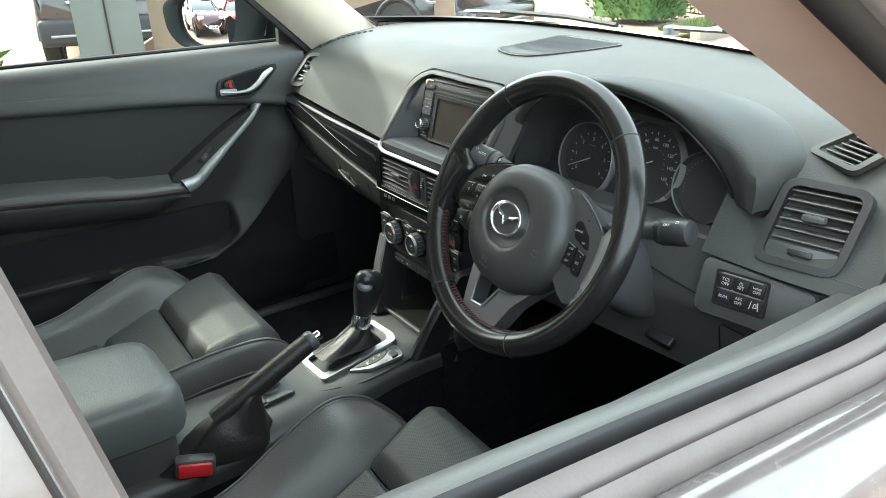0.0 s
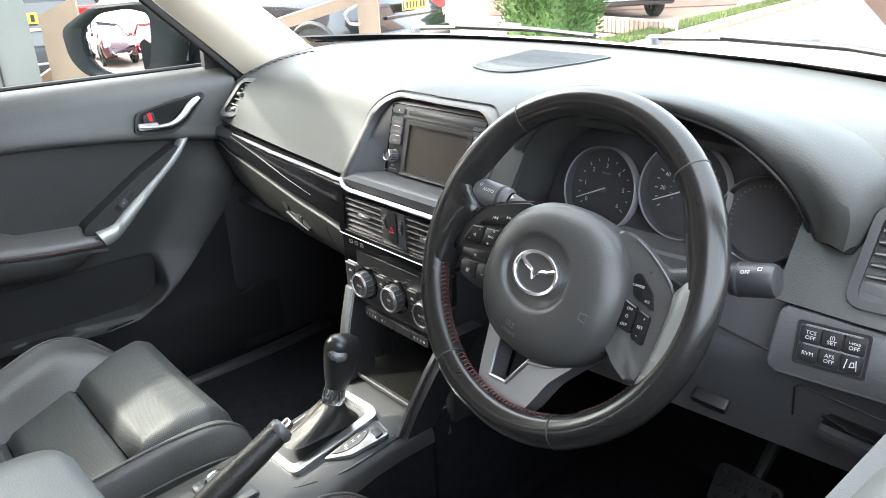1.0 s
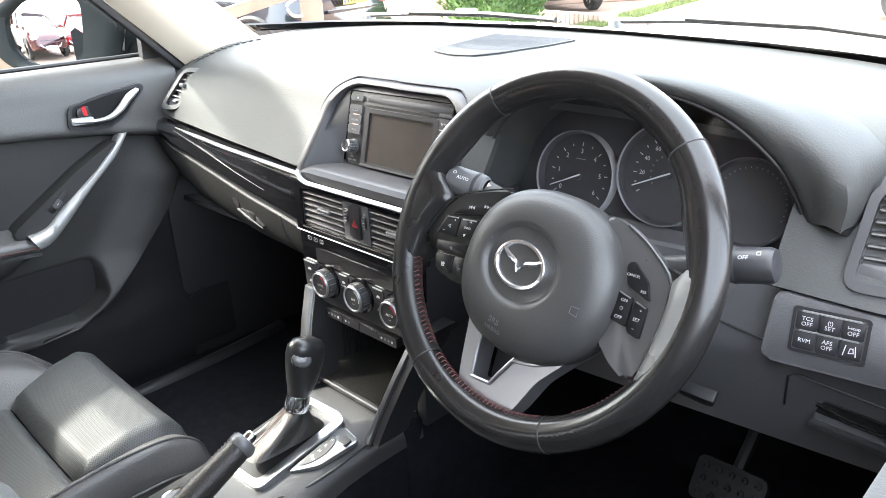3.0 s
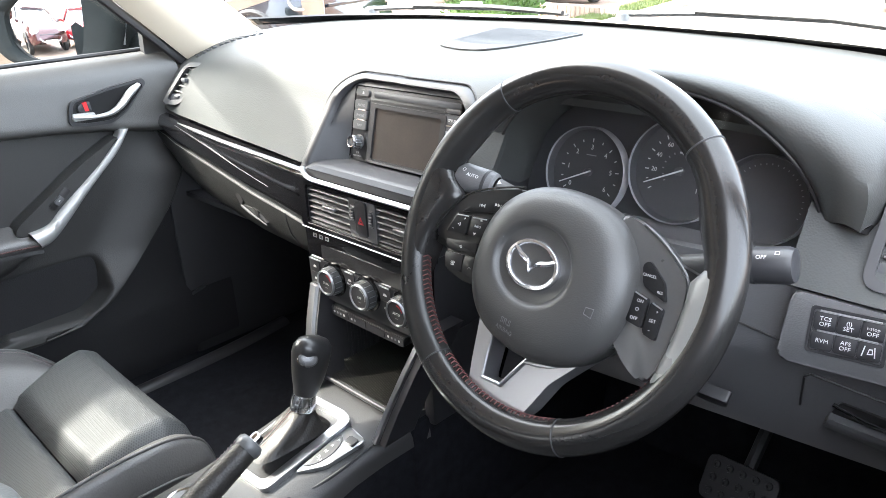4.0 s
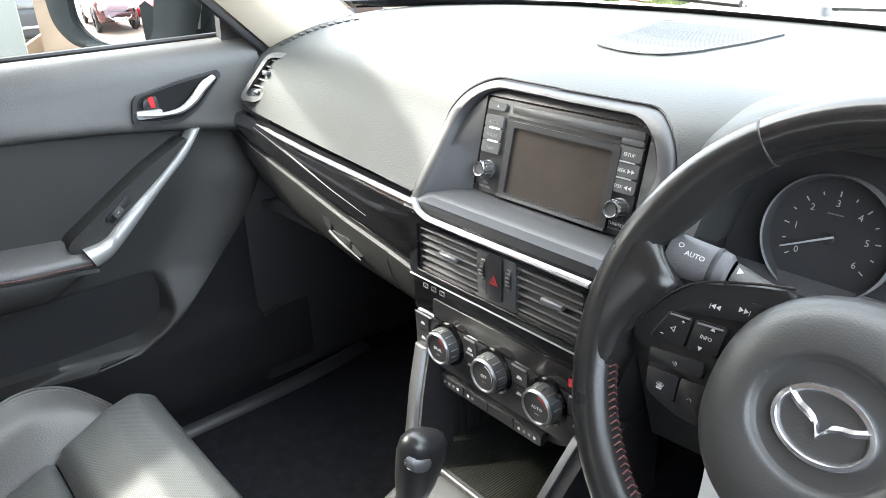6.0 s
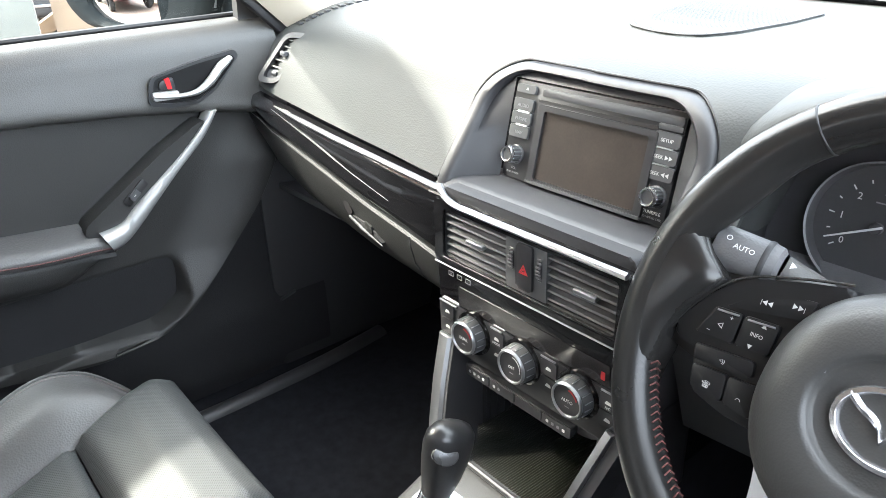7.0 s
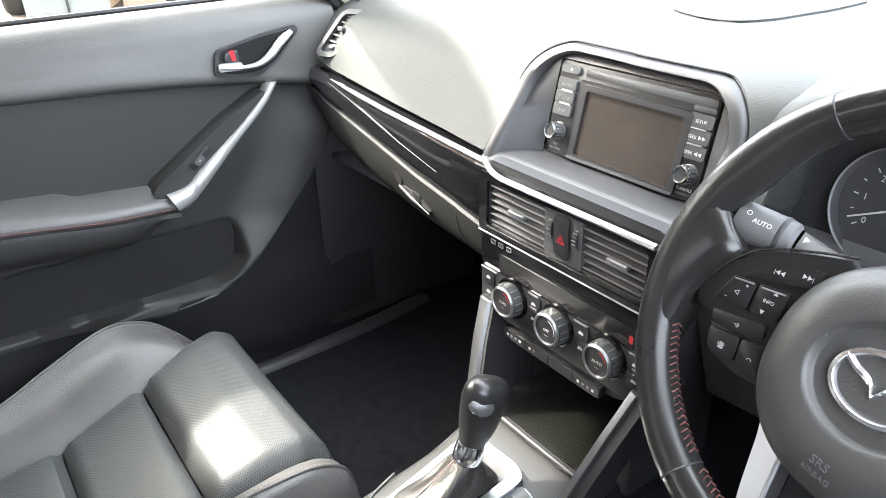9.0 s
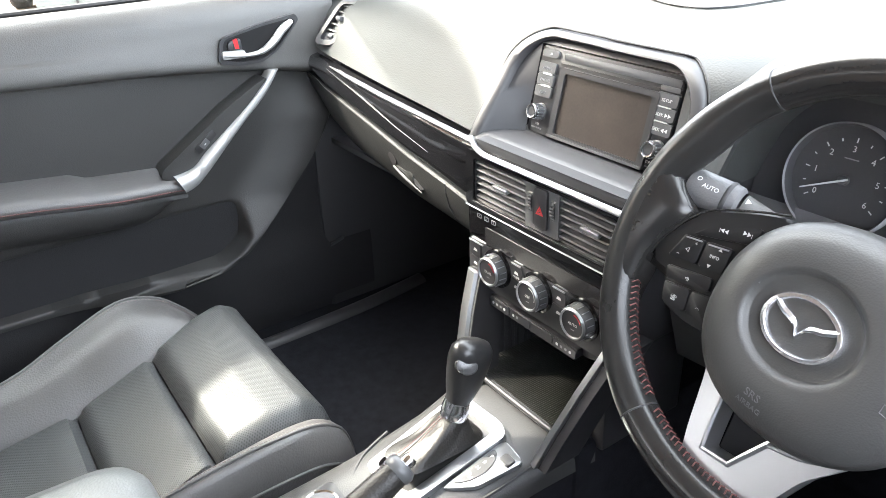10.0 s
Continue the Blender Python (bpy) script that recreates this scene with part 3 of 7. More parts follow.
# paler thread where that reflection splits, a highlight put into the colour
part("thin_highlight", tube([(x, strip_y(x) - 0.0160, float(np.interp(x, [-0.60, -0.585, -0.455, -0.335, -0.235], [0.960, 0.958, 0.942, 0.925, 0.914]))) for x in TX], [0.0004 + 0.0010 * math.sin(math.pi * k / 29) for k in range(30)], 6), SATIN, dash, "thin painted highlight on the black band")


def glove_prof(x):
    y, top, bot = strip_y(x), band_foot(x) - 0.003, glove_foot(x)
    h = top - bot
    return [(y + 0.004, top), (y - 0.0105, top - 0.0005), (y - 0.0135, top - 0.004), (y - 0.0125, top - 0.20 * h), (y - 0.008, top - 0.42 * h), (y + 0.001, top - 0.64 * h), (y + 0.014, top - 0.82 * h), (y + 0.034, top - 0.95 * h), (y + 0.075, bot)]


def glove_at(x, f):
    P = glove_prof(x)
    t = f * (len(P) - 1)
    i = min(int(t), len(P) - 2)
    return Vector((x, P[i][0] + (P[i + 1][0] - P[i][0]) * (t - i), P[i][1] + (P[i + 1][1] - P[i][1]) * (t - i)))


glove = part("glovebox", band(-0.715, -0.118, glove_prof, 40), GLOVE, dash, "closed charcoal glovebox lid")
part("lid_joint", tube([glove_at(-0.196 + 0.012 * f, f) + Vector((0, -0.0006, 0)) for f in (0.22, 0.35, 0.5, 0.65, 0.8)], 0.0010, 6), DARK, glove, "dark joint at the end of the lid")
part("rim_line", tube([glove_at(x, 0.19) + Vector((0, -0.0004, 0.0004)) for x in XS], 0.0008, 6), SATIN, glove, "thin lighter line along the upper edge")
lm_ = frame_at((-0.318, strip_y(-0.318) - 0.0105, 0.8535), (0.93, -0.09, -0.20), (0.19, 0.0, 0.95))
part("latch_recess", prism(rounded([(-0.060, 0.004), (-0.046, 0.012), (-0.030, 0.005), (-0.034, -0.007), (-0.046, -0.004)], 0.004, 4), -0.006, 0.0022, lm_), SEAL, glove, "dark finger recess of the latch")
part("latch_bar", tube([lm_ @ Vector((-0.036, -0.0075, 0.002)), lm_ @ Vector((0.0, -0.0065, 0.0024)), lm_ @ Vector((0.054, -0.0030, 0.0016))], [0.0022, 0.0024, 0.0008], 8), SATIN, glove, "bright lower edge of the latch")
part("latch_slot", prism(rounded([(-0.032, -0.0035), (0.052, -0.0005), (0.030, 0.0060), (0.0, 0.0040)], 0.002), -0.004, 0.0014, lm_), DARK, glove, "dark slot of the glovebox latch")
part("lock", prism(rounded([(0.006, -0.003), (0.030, -0.001), (0.024, 0.010), (0.004, 0.0085)], 0.004), -0.004, 0.0030, lm_, 0.0008), GLOVE, glove, "lock plate of the glovebox")
part("underside", band(-0.715, 0.70, lambda x: [(0.10 if x < 0.15 else 0.14, 0.782), (0.25, 0.765), (0.45, 0.75)], 20), DARK, dash, "dark underside of the dashboard")

# round-cornered side air vent at the passenger end
VL = frame_at((-0.630, 0.0985, 1.0285), (0.93, 0.30, 0.0), (0.14, 0.50, 0.85))


def air_vent(m, w, h, shear, n, tab, wheel=True, tilt=0.0):
    """A vent with its frame, dark throat, slats, tab and thumb-wheel."""
    def out(k, r):
        a, b = w / 2 + k, h / 2 + k
        return rounded([(-a - shear * b, -b), (a - shear * b, -b), (a + shear * b, b), (-a + shear * b, b)], r, 5)
    v = part("air_vent", ringplate(out(0.009, 0.020), out(0.0, 0.012), -0.03, 0.004, m, 0.002), HOODF, dash, "black air vent with slats")
    part("throat", prism(out(0.001, 0.01), -0.024, -0.018, m), DARK, v)
    for k in range(n):
        y = -h / 2 + h * (0.30 if wheel else 0.12) + (h * (0.66 if wheel else 0.84)) * k / (n - 1)
        x = shear * y
        part("slat", box((w * 0.97, 0.0028, 0.015), m @ pose(x, y, -0.006, 24, 0, tilt), 0.001, 1), PLASTIC, v)
    if tab:
        part("tab", box((w * 0.32, 0.008, 0.012), m @ pose(shear * h * 0.10, h * 0.10, 0.004, 15, 0, tilt), 0.002), SATIN, v)
    if wheel:
        y = -h / 2 + h * 0.12
        part("wheel_plate", prism(rect(w * 0.98, h * 0.2, 0.003, shear * y, y), -0.010, -0.002, m, 0.001), SATIN, v)
        part("thumb_wheel", box((w * 0.34, h * 0.09, 0.004), m @ pose(shear * y, y, 0.0, 0, 0, 0), 0.0015), BUTTON, v)
    return v


air_vent(VL, 0.036, 0.068, 0.56, 5, True, True, -9.0)
air_vent(frame_at((0.648, 0.136, 0.998), (0.985, 0.17, 0.0), (-0.02, 0.46, 0.88)), 0.080, 0.086, 0.10, 6, True)
# side-window demister by the driver's pillar
dm = frame_at((0.634, 0.2125, 1.0745), (0.97, -0.10, -0.12), (0.05, 0.82, 0.56))
dv = part("demister", ringplate(rounded([(-0.036, -0.026), (0.03, -0.032), (0.046, 0.016), (-0.008, 0.034)], 0.01), rounded([(-0.028, -0.020), (0.025, -0.025), (0.036, 0.012), (-0.004, 0.027)], 0.008), -0.006, 0.003, dm, 0.001), PAD, dash, "side demister outlet")
part("throat", prism(rounded([(-0.030, -0.022), (0.027, -0.027), (0.038, 0.014), (-0.005, 0.029)], 0.008), -0.012, -0.008, dm), DARK, dv)
for k in range(6):
    y = -0.019 + 0.0075 * k
    part("slat", box((0.050 - 0.004 * k, 0.0022, 0.010), dm @ pose(0.001 + 0.002 * k, y, -0.004, 25, 0, 0), 0.0008, 1), PLASTIC, dv)

# ---- centre: hood frame, shelf and display unit ----
SC = frame_at((0.012, 0.0894, 1.021), (1, 0, 0), (0, 0.2425, 0.970))
top_x = [float(HOLE[0] + (HOLE[1] - HOLE[0]) * (0.5 - 0.5 * math.cos(math.pi * k / 60))) for k in range(61)]
outline = [(HOLE[0], z) for z in np.linspace(0.964, 1.036, 9)] + [(x, frame_top(x)) for x in top_x] + [(HOLE[1], z) for z in np.linspace(1.032, 0.964, 9)]


def frame_pt(x, z, k, kz, d):
    """A place on the frame: k in from the sides, kz down from the top, d behind the pad's face."""
    X, Z = 0.0115 + (x - 0.0115) * (1 - k / 0.154), 0.964 + (z - 0.964) * (1 - kz / 0.128)
    p = pad_point(X, pad_s(X, min(Z, 1.090)))
    return Vector((X, p.y + d, Z))


def frame_fn(u, v):
    x, z = outline[min(int(round(u * (len(outline) - 1))), len(outline) - 1)]
    q = v * 8
    if q > 7.5:
        return (min(max(x, -0.097), 0.123), 0.0894 + 0.25 * (min(z, 1.0745) - 1.021) - 0.001, min(z, 1.0745))
    k, kz, d = [(0.0, 0.0, 0.010), (0.0012, 0.0012, 0.008), (0.0018, 0.0018, -0.0005), (0.0032, 0.003, -0.0030), (0.0065, 0.005, -0.0040), (0.0150, 0.0075, -0.0022), (0.0185, 0.0095, 0.0020), (0.0200, 0.0115, 0.0100)][int(round(q))]
    return frame_pt(x, z, k, kz, d)


part("display_hood", sheet(frame_fn, len(outline) - 1, 8), HOODF, dash, "smooth charcoal frame round the display", angle=40)
part("frame_groove", tube([frame_pt(x, z, -0.0004, -0.0004, 0.0012) for x, z in outline], 0.0013, 6), SEAL, dash, "dark joint between frame and pad")
# shelf below the display
part("display_shelf", sheet(lambda u, v: (-0.141 + 0.304 * u, 0.006 + 0.084 * v, 0.9655 + 0.005 * math.sin(math.pi * v) - 0.010 * max(0, 0.25 - v) / 0.25), 16, 12, 0.006), HOODF, dash, "smooth shelf in front of the display")

display = thing("display_unit", "dark touchscreen radio unit with buttons and two knobs", "radio")
part("faceplate", prism(rect(0.214, 0.106, 0.004, 0.0, 0.0), -0.02, 0.0, SC, 0.0012), BUTTON, display)
part("screen_bezel", ringplate(rect(0.150, 0.084, 0.004, 0.008, -0.0100), rect(0.132, 0.0722, 0.003, 0.008, -0.0103), -0.001, 0.004, SC, 0.0012), BUTTON, display)
part("screen", prism(rect(0.133, 0.0732, 0.002, 0.008, -0.0103), -0.001, 0.0012, SC), SCREEN, display, "dusty switched-off screen")
part("bezel_foot", prism(rect(0.150, 0.0030, 0.001, 0.008, -0.0505), 0, 0.006, SC, 0.001), SATIN, display)
part("disc_slot", prism(rect(0.150, 0.0030, 0.001, 0.004, 0.0350), 0, 0.001, SC), SEAL, display)
part("top_bar", prism(rect(0.172, 0.0085, 0.002, 0.0195, 0.0445), 0, 0.002, SC, 0.0008), SATIN, display)
part("slot_tab", prism(rect(0.026, 0.0050, 0.001, 0.093, 0.0375), 0, 0.002, SC, 0.0008), SATIN, display)


def key(parent, m, w, h, cx, cy, d=0.003, mat=None, r=0.002, name="button"):
    return part(name, prism(rect(w, h, r, cx, cy), -0.001, d, m, 0.0008, 1), mat or BUTTON, parent)


key(display, SC, 0.028, 0.009, -0.090, 0.0445, 0.003, SATIN, 0.003)
lettering("\u25B2", 0.004, SC @ Matrix.Translation((-0.088, 0.0445, 0.0032)), WHITE, display)
for k, (word, y) in enumerate((("AUDIO", 0.0275), ("PHONE", 0.0130), ("NAV", -0.0015))):
    b = key(display, SC, 0.028, 0.0130, -0.0905, y, 0.003, SATIN)
    lettering(word, 0.0052, SC @ Matrix.Translation((-0.090, y - 0.001, 0.0032)), GREYP, b)
    if k:
        part("chrome_edge", prism(rect(0.016, 0.0016, 0.0005, -0.088, y + 0.0073), 0, 0.0034, SC), CHROME, b)
for k, (word, y) in enumerate((("SETUP", 0.0265), ("SEEK \u25B6\u25B6", 0.0110), ("SEEK \u25C0\u25C0", -0.0045))):
    b = key(display, SC, 0.028, 0.0135, 0.0930, y, 0.003, SATIN)
    lettering(word, 0.0048, SC @ Matrix.Translation((0.0930, y - 0.001, 0.0032)), WHITE, b)
    if k:
        part("chrome_edge", prism(rect(0.018, 0.0016, 0.0005, 0.0920, y + 0.0076), 0, 0.0034, SC), CHROME, b)


def knob(parent, m, r, h, name="knob", ribs=0):
    k = part(name, lathe([(r * 1.12, 0), (r * 1.12, 0.002), (r * 0.96, 0.003), (r * 0.92, h - 0.002), (r * 0.86, h), (r * 0.70, h + 0.0006), (r * 0.66, h - 0.001), (0, h - 0.001)], m, 36), SATIN, parent, "round black control knob")
    part("chrome_ring", lathe([(r * 0.94, h - 0.0035), (r * 0.955, h - 0.001), (r * 0.86, h + 0.0012), (r * 0.72, h + 0.001), (r * 0.72, h - 0.001)], m, 36), CHROME, k, "bright ring round the knob")
    for i in range(ribs):
        a = 2 * math.pi * i / ribs
        part("rib", box((0.0012, 0.0012, h * 0.75), m @ pose(r * 0.95 * math.cos(a), r * 0.95 * math.sin(a), h * 0.45), 0.0004, 1), SILVER, k)
    return k


for x in (-0.0895, 0.0940):
    knob(display, SC @ Matrix.Translation((x, -0.0265, 0.0)), 0.0095, 0.016, ribs=14)
lettering("TUNE/FILE", 0.0042, SC @ Matrix.Translation((0.0930, -0.0420, 0.0008)), WHITE, display)
lettering("PUSH AUDIO CTRL", 0.0028, SC @ Matrix.Translation((0.0930, -0.0470, 0.0008)), GREYP, display)
lettering("VOL", 0.004, SC @ Matrix.Translation((-0.0905, -0.0420, 0.0008)), GREYP, display)
lettering("PUSH POWER", 0.003, SC @ Matrix.Translation((-0.0905, -0.0470, 0.0008)), GREYP, display)

# ---- centre stack ----
SK = frame_at((XC, 0.002, 0.0), (1, 0, 0), (0, 0, 1))
stack = thing("centre_stack", "piano black centre stack with air vents and climate controls", "control panel")
part("shell", prism(rounded([(-0.133, 0.968), (-0.136, 0.89), (-0.134, 0.83), (-0.130, 0.770), (-0.085, 0.752), (0.085, 0.752), (0.125, 0.770), (0.129, 0.83), (0.131, 0.89), (0.128, 0.968)], 0.008), -0.22, -0.006, SK, 0.004), DARK, stack)
part("chrome_arc", tube([(XC + u, -0.008 - 0.004 * math.cos(u * 11) + 0.019 * max(0, (-0.085 - u) / 0.055) ** 2, 0.9585 + 0.003 * math.cos(u * 9) + 0.005 * max(0, (-0.085 - u) / 0.055)) for u in np.linspace(-0.140, 0.132, 30)], 0.0042, 8, flat=0.8), SILVER, stack, "satin chrome line over the vents")
part("upper_fascia", ringplate(rounded([(-0.135, 0.882), (0.132, 0.882), (0.131, 0.957), (-0.133, 0.957)], 0.006, 6), rounded([(-0.121, 0.891), (0.119, 0.891), (0.121, 0.948), (-0.119, 0.948)], 0.006, 6), -0.012, 0.006, SK, 0.003), GLOSS, stack)
part("fascia_line", tube([(XC + u, -0.0095, 0.8845) for u in np.linspace(-0.128, 0.124, 12)], 0.0010, 6), SILVER, stack)
part("vent_throat", prism(rect(0.245, 0.06, 0.003, 0, 0.92), -0.05, -0.03, SK), DARK, stack)
for cx in (-0.069, 0.082):
    v = part("air_vent", ringplate(rect(0.104, 0.058, 0.004, cx, 0.92), rect(0.098, 0.053, 0.003, cx, 0.92), -0.03, 0.002, SK, 0.001), BUTTON, stack, "slatted black centre air vent")
    for k in range(6):
        part("slat", box((0.099, 0.0032, 0.018), SK @ pose(cx, 0.8985 + 0.0088 * k, -0.0065, 18, 0, 0), 0.0012, 1), SATIN, v)
    part("tab", box((0.028, 0.0062, 0.012), SK @ pose(cx + 0.0, 0.9205, 0.000, 15, 0, 0), 0.0022), SILVERP, v, "silver adjusting tab")
hz = part("hazard_housing", prism(rect(0.056, 0.061, 0.003, 0.0065, 0.920), -0.02, 0.004, SK, 0.002), SATIN, stack)
part("hazard_button", prism(rect(0.022, 0.050, 0.004, 0.0065, 0.921), 0.003, 0.0072, SK, 0.002), BUTTON, hz, "black hazard button with red triangle")
tri = [(0.0065 - 0.0062, 0.914), (0.0065 + 0.0062, 0.914), (0.0065, 0.925)]
tin = [(0.0065 - 0.0042, 0.9152), (0.0065 + 0.0042, 0.9152), (0.0065, 0.9228)]
part("hazard_triangle", ringplate(tri, tin, 0.0068, 0.0076, SK), REDPRINT, hz)
part("inner_triangle", ringplate([(0.0065 + (x - 0.0065) * 0.5, 0.9175 + (y - 0.9175) * 0.5) for x, y in tri], [(0.0065 + (x - 0.0065) * 0.28, 0.9175 + (y - 0.9175) * 0.28) for x, y in tri], 0.0068, 0.0076, SK), REDPRINT, hz)
for cx in (-0.0125, 0.0258):
    w = part("thumb_wheel", lathe([(0.0, -0.003), (0.018, -0.003), (0.019, -0.002), (0.019, 0.002), (0.018, 0.003), (0, 0.003)], SK @ pose(cx, 0.924, -0.012, 0, 90, 0), 32), DARK, hz, "ribbed vent wheel")
    for k in range(11):
        a = radians(-60 + 12 * k)
        part("rib", box((0.0064, 0.0018, 0.0018), SK @ pose(cx, 0.924 + 0.0193 * math.sin(a), -0.012 + 0.0193 * math.cos(a), -math.degrees(a), 0, 0), 0.0005, 1), SATIN, w)
# dark glass band with the clock display
part("display_band", prism(rounded([(-0.134, 0.832), (0.128, 0.832), (0.130, 0.880), (-0.135, 0.880)], 0.003), -0.01, 0.002, SK, 0.002), GLOSS, stack)
part("clock_display", prism(rect(0.215, 0.023, 0.002, 0.008, 0.846), 0, 0.0028, SK), LCD, stack, "dark unlit information display")
for k in range(3):
    part("symbol", ringplate(rect(0.0085, 0.006, 0.001, -0.112 + 0.0145 * k, 0.8695), rect(0.0068, 0.0043, 0.0006, -0.112 + 0.0145 * k, 0.8695), 0.002, 0.0026, SK), GREYP, stack)
    lettering("HMS"[k], 0.003, SK @ Matrix.Translation((-0.112 + 0.0145 * k, 0.8695, 0.0024)), GREYP, stack)
part("indicator", prism(rect(0.005, 0.009, 0.001, 0.108, 0.844), 0.002, 0.0032, SK), REDPRINT, stack)
# climate panel
clim = part("climate_panel", prism(rounded([(-0.133, 0.786), (-0.120, 0.770), (0.118, 0.770), (0.128, 0.786), (0.128, 0.8305), (-0.134, 0.8305)], 0.004), -0.01, 0.003, SK, 0.002), BUTTON, stack, "black climate panel with three dials")
KZ = 0.809
for k, (cx, word) in enumerate(((-0.073, "DUAL"), (0.003, "OFF"), (0.080, "AUTO"))):
    DK = SK @ Matrix.Translation((cx, KZ, 0.003)) @ Matrix.Diagonal((0.88, 0.88, 1, 1))
    part("dial_seat", lathe([(0.030, -0.001), (0.0295, 0.003), (0.0265, 0.004), (0.0255, 0.002), (0, 0.002)], DK, 40), GLOSS, clim)
    d = part("climate_dial", lathe([(0.0245, 0.002), (0.0240, 0.008), (0.0226, 0.015), (0.0222, 0.0162)], DK, 44), SATIN, stack, "round climate dial with chrome ring")
    part("dial_face", lathe([(0.0190, 0.0172), (0.0183, 0.0166), (0.012, 0.0163), (0, 0.0163)], DK, 44), BUTTON, d, "black printed face")
    part("chrome_ring", lathe([(0.0224, 0.0160), (0.0220, 0.0180), (0.0210, 0.0190), (0.0196, 0.0188), (0.0188, 0.0168)], DK, 44), SILVER, d, "bright chrome ring")
    for i in range(16):
        a = 2 * math.pi * i / 16 + 0.2
        part("rib", box((0.0012, 0.0012, 0.011), SK @ pose(cx + 0.0209 * math.cos(a), KZ + 0.0209 * math.sin(a), 0.0120), 0.0004, 1), SILVERP, d)
    lettering(word, 0.0052, SK @ Matrix.Translation((cx, KZ - 0.001, 0.0196)), WHITE, d)
    part("mark", prism(rect(0.0055, 0.0008, 0.0002, cx, KZ - 0.0080), 0.018, 0.0197, SK), GREYP, d)
    if k == 1:
        part("arc_mark", tube([SK @ Vector((cx + 0.0125 * math.cos(radians(a)), KZ + 0.0125 * math.sin(radians(a)), 0.0196)) for a in range(-15, 85, 8)], 0.0005, 5), WHITE, d)
    else:
        part("arc_mark", tube([SK @ Vector((cx + 0.0125 * math.cos(radians(a)), KZ + 0.0125 * math.sin(radians(a)), 0.0196)) for a in range(20, 85, 8)], 0.0008, 5), REDPRINT, d)
for cx in (-0.118, -0.035, 0.0415, 0.1175):
    for y, s in ((0.819, 1), (0.799, -1)):
        b = key(clim, SK, 0.021, 0.0185, cx, y, 0.0048)
        part("symbol", prism(rounded([(cx - 0.004, y - 0.002), (cx + 0.004, y - 0.002), (cx + 0.003, y + 0.001), (cx - 0.002, y + 0.002)], 0.001), 0.0046, 0.0052, SK), WHITE, b)
lettering("MODE", 0.0042, SK @ Matrix.Translation((-0.035, 0.813, 0.0052)), WHITE, clim)
lettering("A/C", 0.0042, SK @ Matrix.Translation((0.1175, 0.813, 0.0052)), WHITE, clim)
for a, b in ((-0.132, -0.103), (-0.045, -0.028), (0.03, 0.05), (0.108, 0.126)):
    part("chrome_edge", tube([SK @ Vector((a, 0.8298, 0.004)), SK @ Vector((b, 0.8298, 0.004))], 0.0011, 6), SILVERP, clim)
# lower row: seat heating and parking keys
row = part("lower_key_plate", prism(rounded([(-0.088, 0.7635), (0.075, 0.7635), (0.072, 0.7475), (-0.085, 0.7475)], 0.003), -0.02, 0.004, SK, 0.001), BUTTON, stack)
for k in range(4):
    cx = -0.067 + 0.0405 * k
    key(row, SK, 0.0385, 0.0125, cx, 0.7555, 0.0056)
    for i in range((4, 2, 0, 4)[k]):
        part("symbol", prism(rect(0.0035, 0.0035, 0.001, cx - 0.012 + 0.0075 * i, 0.7555), 0.0054, 0.006, SK), WHITE if i in (0, 3) else GREYP, row)
for cx in (-0.005,):
    part("socket_tab", prism(rect(0.020, 0.018, 0.004, cx, 0.738), -0.04, -0.025, SK, 0.002), DARK, stack)


